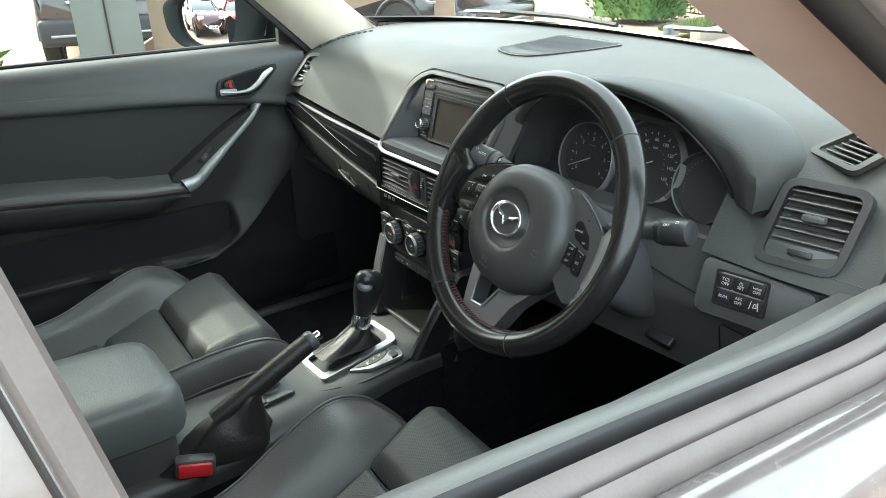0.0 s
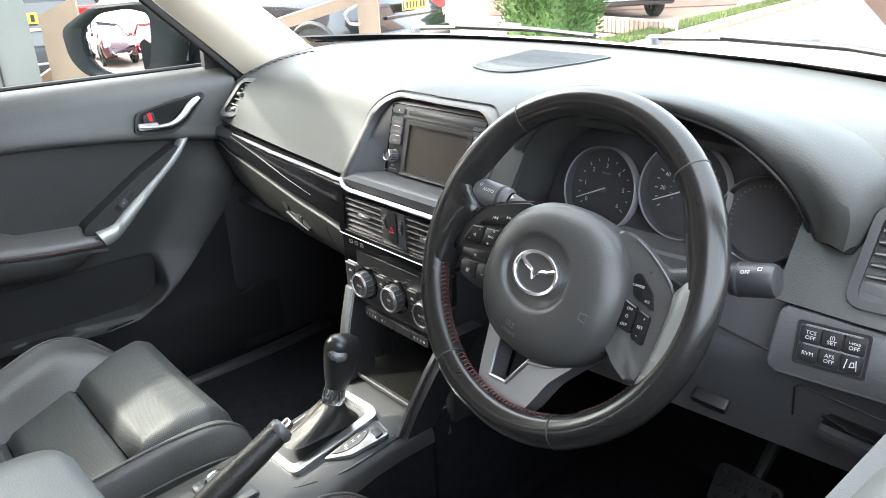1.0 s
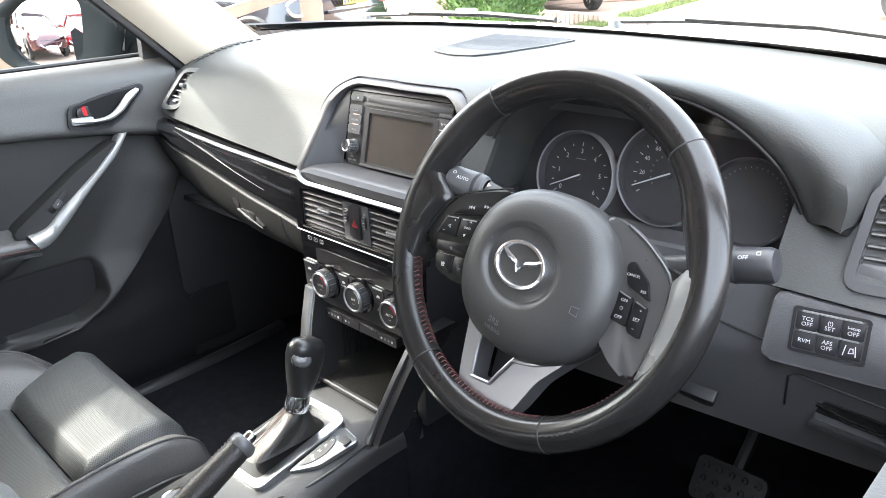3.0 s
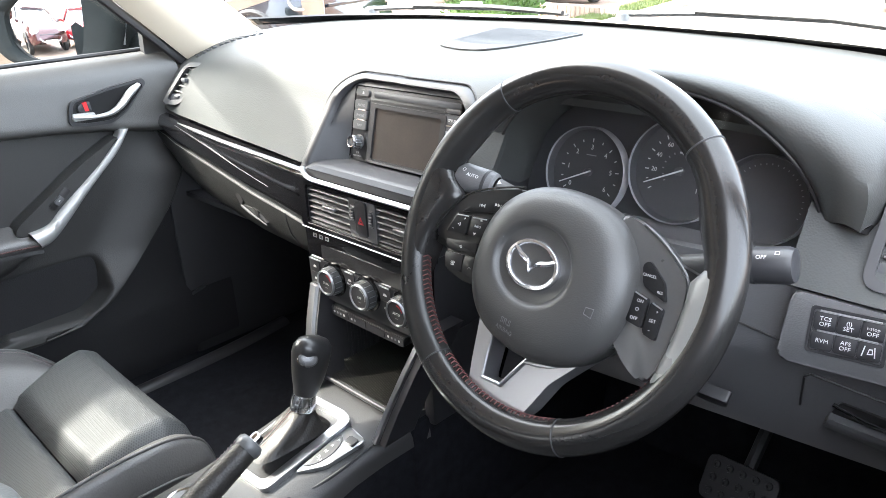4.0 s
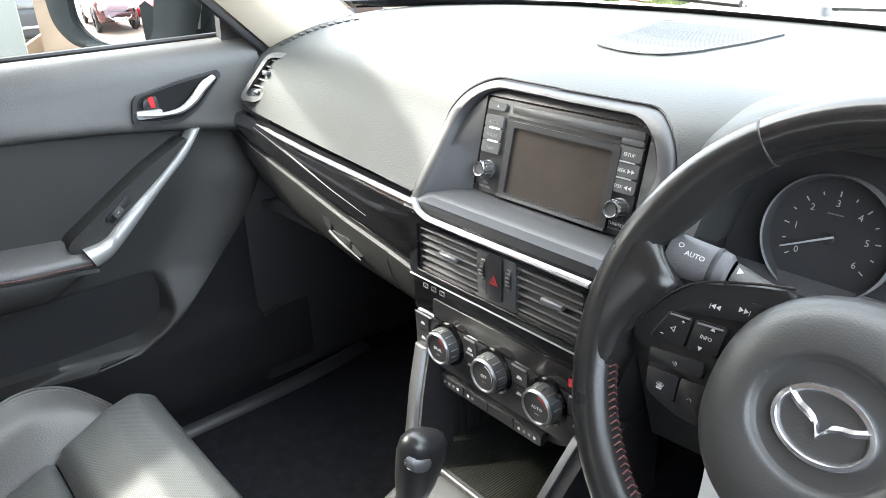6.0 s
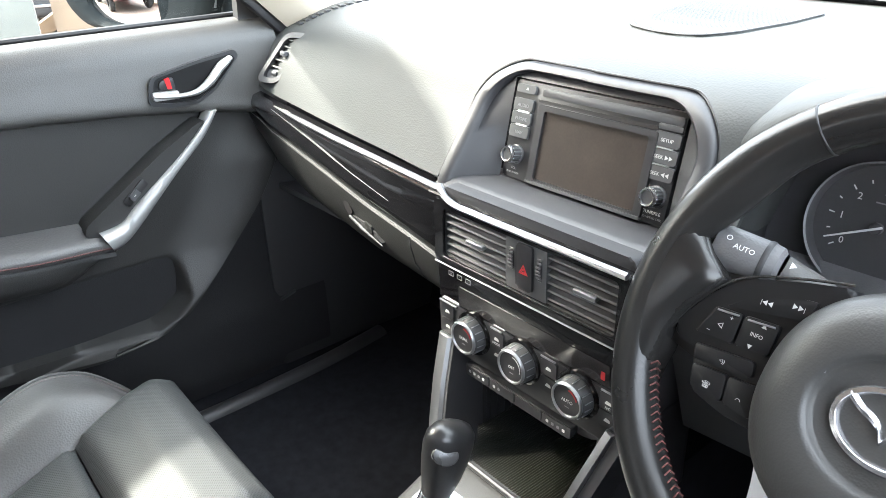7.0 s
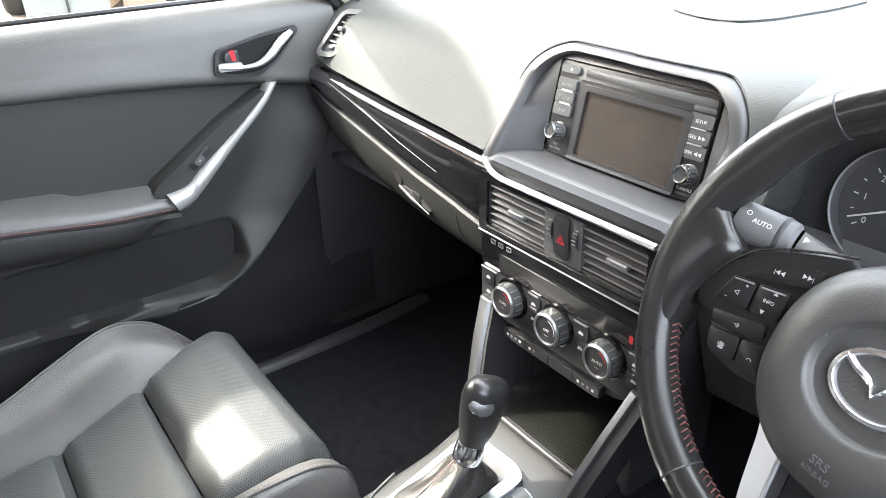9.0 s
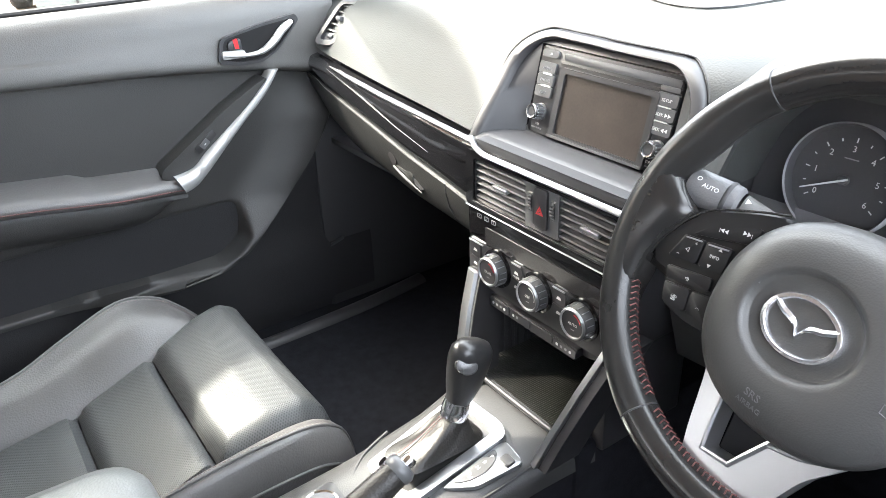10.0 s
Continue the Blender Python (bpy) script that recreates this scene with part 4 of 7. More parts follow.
# ---- driver's side: cluster, column, wheel ----
CL = frame_at((0.378, 0.163, 1.000), (1, 0, 0), (0, 0.22, 0.975))
cluster = thing("instrument_cluster", "three round dials in chrome rings behind the wheel", "instrument cluster")
part("back_panel", prism(rounded([(-0.215, -0.085), (0.20, -0.085), (0.20, 0.02), (0.13, 0.088), (-0.13, 0.088), (-0.205, 0.03)], 0.03), -0.02, -0.006, CL), DIAL, cluster)
DIALS = ((-0.110, -0.010, 0.0560), (0.008, 0.0105, 0.0590), (0.106, -0.003, 0.0480))
for k, (cx, cy, r) in enumerate(DIALS):
    m = CL @ Matrix.Translation((cx, cy, 0))
    d = part("dial", lathe([(r * 0.97, 0.008), (r * 0.93, -0.002), (r * 0.80, -0.003), (0, -0.003)], m, 56), DIAL, cluster, "black dial with white scale")
    part("chrome_ring", lathe([(r * 0.974, 0.006), (r * 0.978, 0.0098), (r * 0.988, 0.0108), (r * 1.000, 0.0098), (r * 1.002, -0.004), (r * 0.96, -0.004)], m, 64), RING, d, "thin chrome ring")
    if k < 2:
        n = 7 if k == 0 else 9
        for i in range((n - 1) * 2 + 1):
            a = radians(215 - 250 * i / ((n - 1) * 2))
            rr = r * 0.70
            part("scale_mark", box((0.0045 if i % 2 == 0 else 0.0028, 0.0010, 0.0006), m @ pose(rr * math.cos(a), rr * math.sin(a), -0.0024, 0, 0, math.degrees(a)), 0), WHITE, d)
            if i % 2 == 0:
                word = str(i // 2) if k == 0 else str(20 * (i // 2))
                if not (k == 1 and i == 0):
                    lettering(word, 0.0085 if k == 0 else 0.0072, m @ Matrix.Translation((r * 0.545 * math.cos(a), r * 0.545 * math.sin(a), -0.0024)), WHITE, d)
        if k == 1:
            for i in range(13):
                a = radians(215 - 250 * i / 13)
                part("inner_mark", box((0.0022, 0.0012, 0.0004), m @ pose(r * 0.36 * math.cos(a), r * 0.36 * math.sin(a), -0.0025, 0, 0, math.degrees(a)), 0), GREYP, d)
            lettering("mph", 0.005, m @ Matrix.Translation((0, 0.021, -0.0024)), WHITE, d)
        else:
            part("unit_mark", box((0.014, 0.0012, 0.0004), m @ pose(0, 0.021, -0.0025), 0), GREYP, d)
        a = radians(205)
        q0, q1 = m @ Vector((-0.10 * r * math.cos(a), -0.10 * r * math.sin(a), 0.003)), m @ Vector((r * 0.74 * math.cos(a), r * 0.74 * math.sin(a), 0.003))
        part("needle", tube([q0, q1], [0.0011, 0.0007], 6), WHITE, d, "white needle at rest")
        part("needle_cap", lathe([(0.0050, -0.003), (0.0050, 0.002), (0.004, 0.003), (0, 0.003)], m, 24), DIAL, d)
    else:
        for i in range(25):
            a = radians(200 - 220 * i / 24)
            part("scale_mark", box((0.0018, 0.0009, 0.0004), m @ pose(r * 0.78 * math.cos(a), r * 0.78 * math.sin(a), -0.0024, 0, 0, math.degrees(a)), 0), GREYP, d)
lens = part("cover_lens", sheet(lambda u, v: CL @ Vector((-0.19 + 0.37 * u, -0.075 + 0.155 * v, 0.022 + 0.012 * v)), 6, 4, 0.001), LENS, cluster, "clear lens over the dials")
lens.visible_shadow = False

# hood over the dials, with its tunnel
def hood_curve(pts):
    return [Vector(p) for p in smooth_path(pts, 6)]


arch = hood_curve([(0.172, 0.092, 0.960), (0.178, 0.090, 0.995), (0.192, 0.088, 1.036), (0.227, 0.084, 1.078), (0.288, 0.080, 1.108), (0.360, 0.078, 1.122), (0.422, 0.082, 1.118), (0.480, 0.092, 1.099), (0.522, 0.106, 1.064), (0.543, 0.122, 1.028), (0.550, 0.132, 1.002)])
lip = hood_curve([(0.158, 0.090, 0.960), (0.163, 0.088, 0.998), (0.178, 0.084, 1.042), (0.214, 0.080, 1.087), (0.280, 0.076, 1.118), (0.360, 0.074, 1.133), (0.430, 0.078, 1.129), (0.493, 0.087, 1.110), (0.538, 0.100, 1.073), (0.558, 0.114, 1.033), (0.566, 0.120, 1.003)])
crown = hood_curve([(0.146, 0.100, 0.960), (0.149, 0.100, 1.000), (0.160, 0.104, 1.050), (0.198, 0.115, 1.095), (0.270, 0.125, 1.120), (0.360, 0.130, 1.130), (0.450, 0.130, 1.126), (0.525, 0.126, 1.107), (0.574, 0.114, 1.074), (0.594, 0.102, 1.040), (0.592, 0.103, 1.005)])
skirt = hood_curve([(0.130, 0.135, 0.960), (0.135, 0.140, 1.000), (0.146, 0.160, 1.056), (0.180, 0.190, 1.096), (0.260, 0.235, 1.102), (0.370, 0.265, 1.100), (0.475, 0.260, 1.097), (0.560, 0.235, 1.082), (0.604, 0.200, 1.056), (0.604, 0.172, 1.024), (0.598, 0.152, 0.998)])
rings = []
for p, q, c, k in zip(arch, lip, crown, skirt):
    back = Vector((0.387 + (p.x - 0.387) * 0.97, CL.translation.y + 0.008, 1.0 + (p.z - 1.0) * 0.80))
    mids = [back, p.lerp(back, 0.35), p + Vector((0, 0.006, 0)), p, p.lerp(q, 0.35) - Vector((0, 0.0025, 0)), p.lerp(q, 0.75) - Vector((0, 0.0020, 0)), q]
    for w in (0.2, 0.45, 0.7):
        bow = Vector((0, -0.004, 0.004)) * math.sin(math.pi * w)
        mids.append(q.lerp(c, w) + bow)
    mids.append(c)
    for w in (0.25, 0.5, 0.75, 1.0):
        mids.append(c.lerp(k, w) + Vector((0, 0, 0.004 * math.sin(math.pi * w))))
    rings.append(mids)
hood = part("dial_hood", loft(rings, False, False), PAD, dash, "arched grained hood over the dials", angle=60)
part("hood_edge", tube([p - Vector((0, 0.0015, 0)) for p in arch], 0.0020, 8), SEAL, hood, "dark edge line of the hood")
# hood's lower face in black, its shadow put into the colour
part("hood_underside_shade", loft([[arch[-1] + Vector((0, 0.03, -0.001)), arch[-1], lip[-1], crown[-1], crown[-1] + Vector((0.006, 0.05, 0))], [Vector((v.x, max(v.y, 0.10) + 0.03, v.z - 0.012)) for v in (arch[-1] + Vector((0, 0.03, 0)), arch[-1], lip[-1], crown[-1], crown[-1] + Vector((0.006, 0.05, 0)))]], False, False), SEAL, hood)
part("tunnel_floor", sheet(lambda u, v: (0.19 + 0.365 * u, 0.110 + 0.070 * v, 0.929 + 0.011 * v), 8, 4, 0.01), DARK, dash, "dark surface below the dials")
part("tunnel_side", abox(0.150, 0.176, 0.098, 0.19, 0.90, 0.990, 0.006), DARK, dash)
part("cluster_surround", sheet(lambda u, v: (0.175 + 0.390 * u, 0.156 - 0.040 * v, 0.944 - 0.024 * v), 20, 6, 0.010), LOWER, dash, "dark apron below the dials")

# knee panel with the switch panel


def knee(u, v):
    x = 0.145 + 0.585 * u
    z = 0.955 - 0.215 * v
    y = 0.070 + 0.05 * u + (0.0 if z > 0.86 else 0.35 * (0.86 - z)) - 0.16 * (z - 0.93) * (z < 0.93) * 0.0
    return (x, y + 0.02 * (1 - math.cos(min(u * 9, 1) * math.pi / 2)) * 0, z)


part("knee_panel", sheet(knee, 24, 18, -0.012), LOWER, dash, "black lower dashboard panel below the wheel")
RP = frame_at((0.607, 0.094, 0.906), (0.985, 0.16, 0.0), (-0.01, 0.13, 0.99))
sw = part("switch_panel", prism(rounded([(-0.064, -0.034), (0.075, -0.036), (0.078, 0.026), (-0.058, 0.036)], 0.010), -0.02, 0.003, RP, 0.003), LOWER, dash, "black panel with six driving aid switches")
part("switch_frame", ringplate(rect(0.066, 0.046, 0.004, -0.007, 0.0035), rect(0.060, 0.040, 0.003, -0.007, 0.0035), 0, 0.0042, RP, 0.001), BUTTON, sw)
for r_ in range(2):
    for c in range(3):
        cx, cy = -0.0265 + 0.0195 * c, 0.0130 - 0.0192 * r_
        b = part("switch", prism(rect(0.0188, 0.0172, 0.0015, cx, cy), 0.001, 0.0055, RP, 0.001), BUTTON, sw)
        words = (("TCS", "OFF"), ("(!)", "SET"), ("i-stop", "OFF"), ("RVM", ""), ("AFS", "OFF"), ("", ""))[r_ * 3 + c]
        for i, wd in enumerate(words):
            if wd:
                lettering(wd, 0.0056 if wd != "i-stop" else 0.0046, RP @ Matrix.Translation((cx, cy + (0.0026 - 0.0054 * i if words[1] else 0), 0.0056)), WHITE, b)
        if r_ * 3 + c == 5:
            part("symbol", ringplate([(cx - 0.0016, cy - 0.003), (cx + 0.0034, cy - 0.002), (cx + 0.0024, cy + 0.003), (cx - 0.0006, cy + 0.0026)], [(cx - 0.0006, cy - 0.002), (cx + 0.0024, cy - 0.0012), (cx + 0.0018, cy + 0.002), (cx, cy + 0.0018)], 0.0054, 0.0058, RP), WHITE, b)
            for x0, x1 in ((-0.0056, -0.0040), (0.0050, 0.0038)):
                part("lane_mark", tube([RP @ Vector((cx + x0, cy - 0.005, 0.0056)), RP @ Vector((cx + x1, cy + 0.005, 0.0056))], 0.0005, 5), WHITE, b)
    part("tell_tale", prism(rect(0.050, 0.0012, 0.0004, -0.007, 0.0225 - 0.0192 * r_), 0.001, 0.0058, RP), GREYP, sw)
# joints, coin tray and release handle below
def on_knee(x, z, d=0.0):
    p = Vector(knee((x - 0.145) / 0.585, (0.955 - z) / 0.215))
    return p + Vector((0, -0.0015 - d, 0))


part("panel_joint", tube([on_knee(x, z) for x, z in ((0.430, 0.900), (0.480, 0.889), (0.535, 0.879), (0.552, 0.876))], 0.0012, 6), SEAL, dash, "dark joint between the lower panels")
part("panel_joint", tube([on_knee(x, z) for x, z in ((0.566, 0.948), (0.558, 0.925))], 0.0012, 6), SEAL, dash, "dark joint between the lower panels")
part("panel_joint", tube([on_knee(x, z) for x, z in ((0.560, 0.800), (0.564, 0.842), (0.570, 0.848), (0.640, 0.838), (0.720, 0.828))], 0.0012, 6), SEAL, dash, "dark joint of the fuse lid")
CT = frame_at(on_knee(0.640, 0.806), (0.985, 0.10, -0.10), (0.0, -0.33, 0.94))
part("coin_slot", prism(rounded([(-0.050, -0.008), (0.085, -0.008), (0.085, 0.010), (-0.044, 0.012)], 0.004), -0.02, 0.0015, CT), SEAL, dash, "dark slot of the coin tray")
part("coin_edge", tube([CT @ Vector((-0.050, 0.006, 0.002)), CT @ Vector((-0.02, -0.001, 0.003)), CT @ Vector((0.08, -0.004, 0.003))], 0.0022, 8), GLOSS, dash)
part("pull_handle", prism(rounded([(-0.054, -0.024), (0.088, -0.028), (0.088, -0.008), (-0.050, -0.008)], 0.005), -0.01, 0.010, CT, 0.004), SATIN, dash, "grey pull handle below the slot")
part("under_cover", prism(rounded([(-0.020, -0.009), (0.020, -0.011), (0.024, 0.009), (-0.020, 0.006)], 0.005), -0.01, 0.004, frame_at((0.468, 0.114, 0.778), (0.985, 0.1, -0.1), (0.05, -0.6, 0.8)), 0.002), SATIND, dash, "grey bonnet release below the column")

# brake pedal deep in the footwell
pedal = thing("brake_pedal", "worn rubber pedal deep in the footwell", "pedal", at=(0.463, 0.255, 0.555))
PM = frame_at((0.463, 0.255, 0.555), (1, 0, 0), (0, 0.55, 0.83))
part("pedal_pad", prism(rect(0.098, 0.062, 0.01), -0.01, 0.004, PM, 0.003), SPEAKER, pedal)
for i in range(5):
    for j in range(3):
        part("rubber_stud", lathe([(0.006, 0.003), (0.005, 0.007), (0.0025, 0.007), (0.002, 0.004), (0, 0.004)], PM @ Matrix.Translation((-0.036 + 0.018 * i, -0.019 + 0.019 * j, 0)), 10), SPEAKER, pedal)
part("pedal_arm", tube([PM @ Vector((0, 0, -0.01)), (0.465, 0.36, 0.64), (0.465, 0.42, 0.72)], 0.009, 8), DARK, pedal)

# steering column and stalks
WROLL = -6.0
WH = frame_at((0.376, -0.062, 0.984), (1, 0, 0), (0, 0.430, 0.903)) @ pose(0, 0, 0, 0, 0, WROLL)
column = thing("steering_column", "black steering column cover with two stalks", "steering column")
WU = frame_at((0.383, -0.075, 0.996), (1, 0, 0), (0, 0.4615, 0.886))
rings = []
for d, w, h, cy in ((-0.024, 0.066, 0.056, -0.010), (-0.045, 0.082, 0.064, -0.008), (-0.09, 0.088, 0.066, -0.010), (-0.15, 0.086, 0.066, -0.016), (-0.21, 0.080, 0.060, -0.030), (-0.26, 0.070, 0.050, -0.035)):
    rings.append([WU @ Vector((p[0] + 0.006, p[1] + cy, d)) for p in rounded([(-w, -h), (w, -h), (w * 0.96, h * 0.10), (w * 0.62, h * 0.72), (-w * 0.62, h * 0.72), (-w * 0.96, h * 0.10)], 0.03, 6)])
part("shroud", loft(rings), LOWER, column, "smooth charcoal column cover", angle=60)


def stalk(s):
    """A control stalk: s is 1 towards the door, -1 towards the stack."""
    pts = [WU @ Vector(p) for p in (((0.06, 0.010, -0.095), (0.11, 0.026, -0.096), (0.140, 0.034, -0.096)) if s > 0 else ((-0.05, 0.026, -0.070), (-0.085, 0.040, -0.047), (-0.105, 0.044, -0.038)))]
    st = part("stalk", tube(pts, [0.011, 0.0105, 0.012], 14), PLASTIC, column, "black control stalk")
    e = WU @ Vector((0.182, 0.044, -0.096) if s > 0 else (-0.150, 0.047, -0.026))
    d = (e - pts[-1]).normalized()
    m = Matrix.Translation(pts[-1]) @ d.to_track_quat("Z", "Y").to_matrix().to_4x4()
    L = 0.046
    part("stalk_end", lathe([(0.0125, 0.0), (0.0155, 0.003), (0.0165, 0.010), (0.0165, L - 0.006), (0.0145, L - 0.001), (0.010, L), (0, L)], m, 28), LOWER if s < 0 else BUTTON, st, "turning end of the stalk")
    part("collar", lathe([(0.0168, 0.009), (0.0172, 0.010), (0.0172, 0.012), (0.0168, 0.013)], m, 28), DARK, st)
    for a, t, wd in ((0.02, 0.0, "AUTO" if s < 0 else "OFF"), (0.032, 0.5, "\u25CB" if s < 0 else "\u25A1"), (-0.012, 0.2, "\u25B6")):
        n = (WU.to_3x3() @ Vector((0, 0.25 + 0.5 * t, 0.9))).normalized()
        u = d * s
        lettering(wd, 0.0052, frame_at(pts[-1] + d * a + n * 0.0171, u, n.cross(u)), WHITE, st)


stalk(1)
stalk(-1)

wheel = thing("steering_wheel", "black leather three-spoke steering wheel with worn shiny rim", "steering wheel")
R, TR = 0.1695, 0.0158


def rim_arc(a0, a1, tr, n, seg=20):
    """A stretch of the rim between two angles, with thumb swellings at ten and two."""
    rings = []
    for i in range(n + 1):
        a = radians(a0 + (a1 - a0) * i / n)
        th = math.degrees(a) % 360
        grip = sum(math.exp(-((th - c) / 11.0) ** 2) for c in (28, 152))
        ring = []
        for j in range(seg):
            b = 2 * math.pi * j / seg
            rr = tr * (1 + 0.06 * math.cos(b) ** 2)
            ring.append(WH @ Vector(((R + rr * math.cos(b) - (0.006 * grip if math.cos(b) < 0 else 0) * -math.cos(b)) * math.cos(a), (R + rr * math.cos(b) - (0.006 * grip if math.cos(b) < 0 else 0) * -math.cos(b)) * math.sin(a), tr * 1.08 * math.sin(b))))
        rings.append(ring)
    return loft(rings)


SEAMS = (50.5, 129.5, 241.0, 299.0)
rim = part("rim", rim_arc(-61, 50.3, TR, 40), RIM, wheel, "shiny worn leather rim section")
part("rim_top", rim_arc(50.7, 129.3, TR, 30), RIM, wheel, "leather rim section at the top")
part("rim_left", rim_arc(129.7, 240.8, TR, 40), RIMG, wheel, "grained leather rim section")
part("rim_foot", rim_arc(241.2, 298.8, TR, 24), RIM, wheel, "leather rim section at the foot")
for a in SEAMS:
    part("seam", tube([WH @ Vector(((R + TR * 1.05 * math.cos(b)) * math.cos(radians(a)), (R + TR * 1.05 * math.cos(b)) * math.sin(radians(a)), TR * 1.06 * math.sin(b))) for b in np.linspace(0, 2 * math.pi, 22)[:-1]], 0.0009, 6, closed=True), DARK, rim)
# baseball stitching inside the rim
stitch_bm = []
for a0, a1 in ((163, 239), (243, 297), (-50, 20)):
    n = int(abs(a1 - a0) / 1.9)
    for i in range(n):
        a = radians(a0 + (a1 - a0) * i / n)
        for s in (-1, 1):
            p0 = WH @ Vector(((R - TR * 1.085) * math.cos(a), (R - TR * 1.085) * math.sin(a), 0.0))
            b = radians(180 - s * 22)
            a2 = a + radians(0.9)
            p1 = WH @ Vector(((R + TR * 1.09 * math.cos(b)) * math.cos(a2), (R + TR * 1.09 * math.cos(b)) * math.sin(a2), TR * 1.10 * math.sin(b)))
            stitch_bm.append(tube([p0, p1], 0.00065, 5))
tagged(part("stitching", join(*stitch_bm), STITCH, rim, "dull red stitching inside the rim"), "", "", "", "stuff")

# spokes
HC = (0.0140, -0.0180)
BC = (0.0060, -0.0125)


def spoke(pts, d0, d1, mat, name, label="", r=0.004, rr=0.008):
    return part(name, prism(rounded(pts, rr), d0, d1, WH, r, 3), mat, wheel, label, angle=50)


# side spokes: a dark backing, the switch pods and the leather that runs in from the rim
spoke([(0.05, -0.035), (0.100, -0.045), (0.150, -0.050), (0.160, 0.004), (0.148, 0.030), (0.05, 0.045)], -0.026, -0.006, RIMG, "spoke", "dark leather-backed side spoke", 0.006)
spoke([(-0.150, -0.036), (-0.07, -0.048), (-0.05, 0.042), (-0.115, 0.026), (-0.150, 0.020)], -0.026, -0.006, RIMG, "spoke", "dark leather-backed side spoke", 0.006)
podr = spoke([(0.060, 0.060), (0.084, 0.055), (0.110, 0.044), (0.139, 0.022), (0.1435, -0.012), (0.142, -0.050), (0.134, -0.071), (0.112, -0.062), (0.092, -0.046), (0.060, -0.04)], -0.016, 0.002, SPOKEG, "key_pod", "grey satin switch pod on the spoke", 0.005)
podl = spoke([(-0.143, -0.030), (-0.137, -0.012), (-0.126, 0.009), (-0.110, 0.026), (-0.075, 0.040), (-0.046, 0.049), (-0.046, -0.040), (-0.075, -0.036)], -0.016, 0.002, POD, "key_pod", "glossy black switch pod on the spoke", 0.005)
spoke([(-0.121, -0.034), (-0.068, -0.026), (-0.060, -0.060), (-0.086, -0.062), (-0.113, -0.058)], -0.016, 0.0005, POD, "phone_pod", "black block that holds the phone keys", 0.003, 0.004)
part("pod_line", tube([WH @ Vector((x, y, 0.0022)) for x, y in smooth_path([(-0.143, -0.028), (-0.137, -0.010), (-0.125, 0.012), (-0.108, 0.028), (-0.075, 0.042), (-0.050, 0.050)], 5)], 0.0010, 8), RIM, podl, "worn edge along the pod")
part("pod_line", tube([WH @ Vector((x, y, 0.0024)) for x, y in smooth_path([(0.084, 0.056), (0.110, 0.045), (0.139, 0.023), (0.1435, -0.012), (0.141, -0.056)], 5)], 0.0014, 8), SPOKEG, podr, "soft edge along the pod")


def lobe(s, mat, rows):
    """Leather that swells from the rim into a spoke: inner place, rim angle and height, row by row."""
    rings = []
    for (ix, iy), a, h in rows:
        o = Vector((R * math.cos(radians(a)), R * math.sin(radians(a)), 0.0))
        i = Vector((ix, iy, 0.0))
        rings.append([WH @ (i.lerp(o, w) + Vector((0, 0, z))) for w, z in ((0.0, -0.018), (0.0, 0.002), (0.05, 0.0062 + min(h, 0) * 0.2), (0.16, 0.0092 + h * 0.2), (0.38, 0.0120 + h * 0.25), (0.70, 0.0150 + min(h, 0) * 0.1), (1.0, 0.0164), (1.0, -0.012))])
    part("spoke_lobe", loft(rings), mat, wheel, "worn smooth leather where spoke meets rim", angle=70)


# right lobe has the window's reflection painted in as paler leather
lobe(1, RIMSHEEN, [((0.155, 0.050), 18, -0.03), ((0.147, 0.036), 15, 0.002), ((0.140, 0.024), 11, 0.004), ((0.1425, 0.006), 4, 0.006), ((0.1435, -0.014), -4, 0.007), ((0.1425, -0.036), -12, 0.006), ((0.141, -0.056), -20, 0.005), ((0.140, -0.072), -27, 0.003), ((0.137, -0.088), -33, 0.001), ((0.132, -0.104), -38, -0.03)])
lobe(-1, RIM, [((-0.142, -0.080), 210, -0.03), ((-0.143, -0.060), 203, -0.006), ((-0.142, -0.046), 198, 0.003), ((-0.143, -0.030), 190, 0.005), ((-0.138, -0.012), 183, 0.006), ((-0.127, 0.008), 174, 0.006), ((-0.122, 0.019), 170, 0.005), ((-0.135, 0.030), 167, -0.004), ((-0.146, 0.040), 164, -0.018), ((-0.153, 0.048), 162, -0.036)])
# double spoke at the foot, open in the middle
v_out = rounded([(-0.062, -0.055), (-0.051, -0.090), (-0.043, -0.130), (-0.037, -0.153), (-0.030, -0.162), (0.026, -0.160), (0.035, -0.148), (0.049, -0.112), (0.075, -0.077), (0.104, -0.044), (0.085, -0.030), (-0.045, -0.030)], 0.007, 5)
v_in = rounded([(-0.031, -0.080), (-0.0295, -0.090), (-0.0285, -0.100), (-0.0265, -0.118), (-0.0235, -0.140), (0.000, -0.137), (0.007, -0.122), (0.015, -0.107), (0.023, -0.094), (0.030, -0.082), (0.015, -0.074), (-0.018, -0.074)], 0.003, 5)
foot = part("foot_spoke", ringplate(v_out, v_in, -0.030, -0.004, WH, 0.006), SPOKES, wheel, "satin silver double spoke", angle=50)
part("window_edge", tube([WH @ Vector((x, y, -0.0035)) for x, y in ((-0.029, -0.095), (-0.0265, -0.118), (-0.0238, -0.1395), (0.000, -0.1368), (0.0075, -0.122), (0.0155, -0.107), (0.024, -0.093))], 0.0024, 8), SILVER, foot, "bright edge of the opening")
part("cap_edge", tube([WH @ Vector((x, y, -0.001)) for x, y in smooth_path([(0.018, -0.104), (0.045, -0.096), (0.072, -0.078), (0.094, -0.052)], 5)], 0.0022, 8), SILVER, foot, "bright upper edge of the spoke")
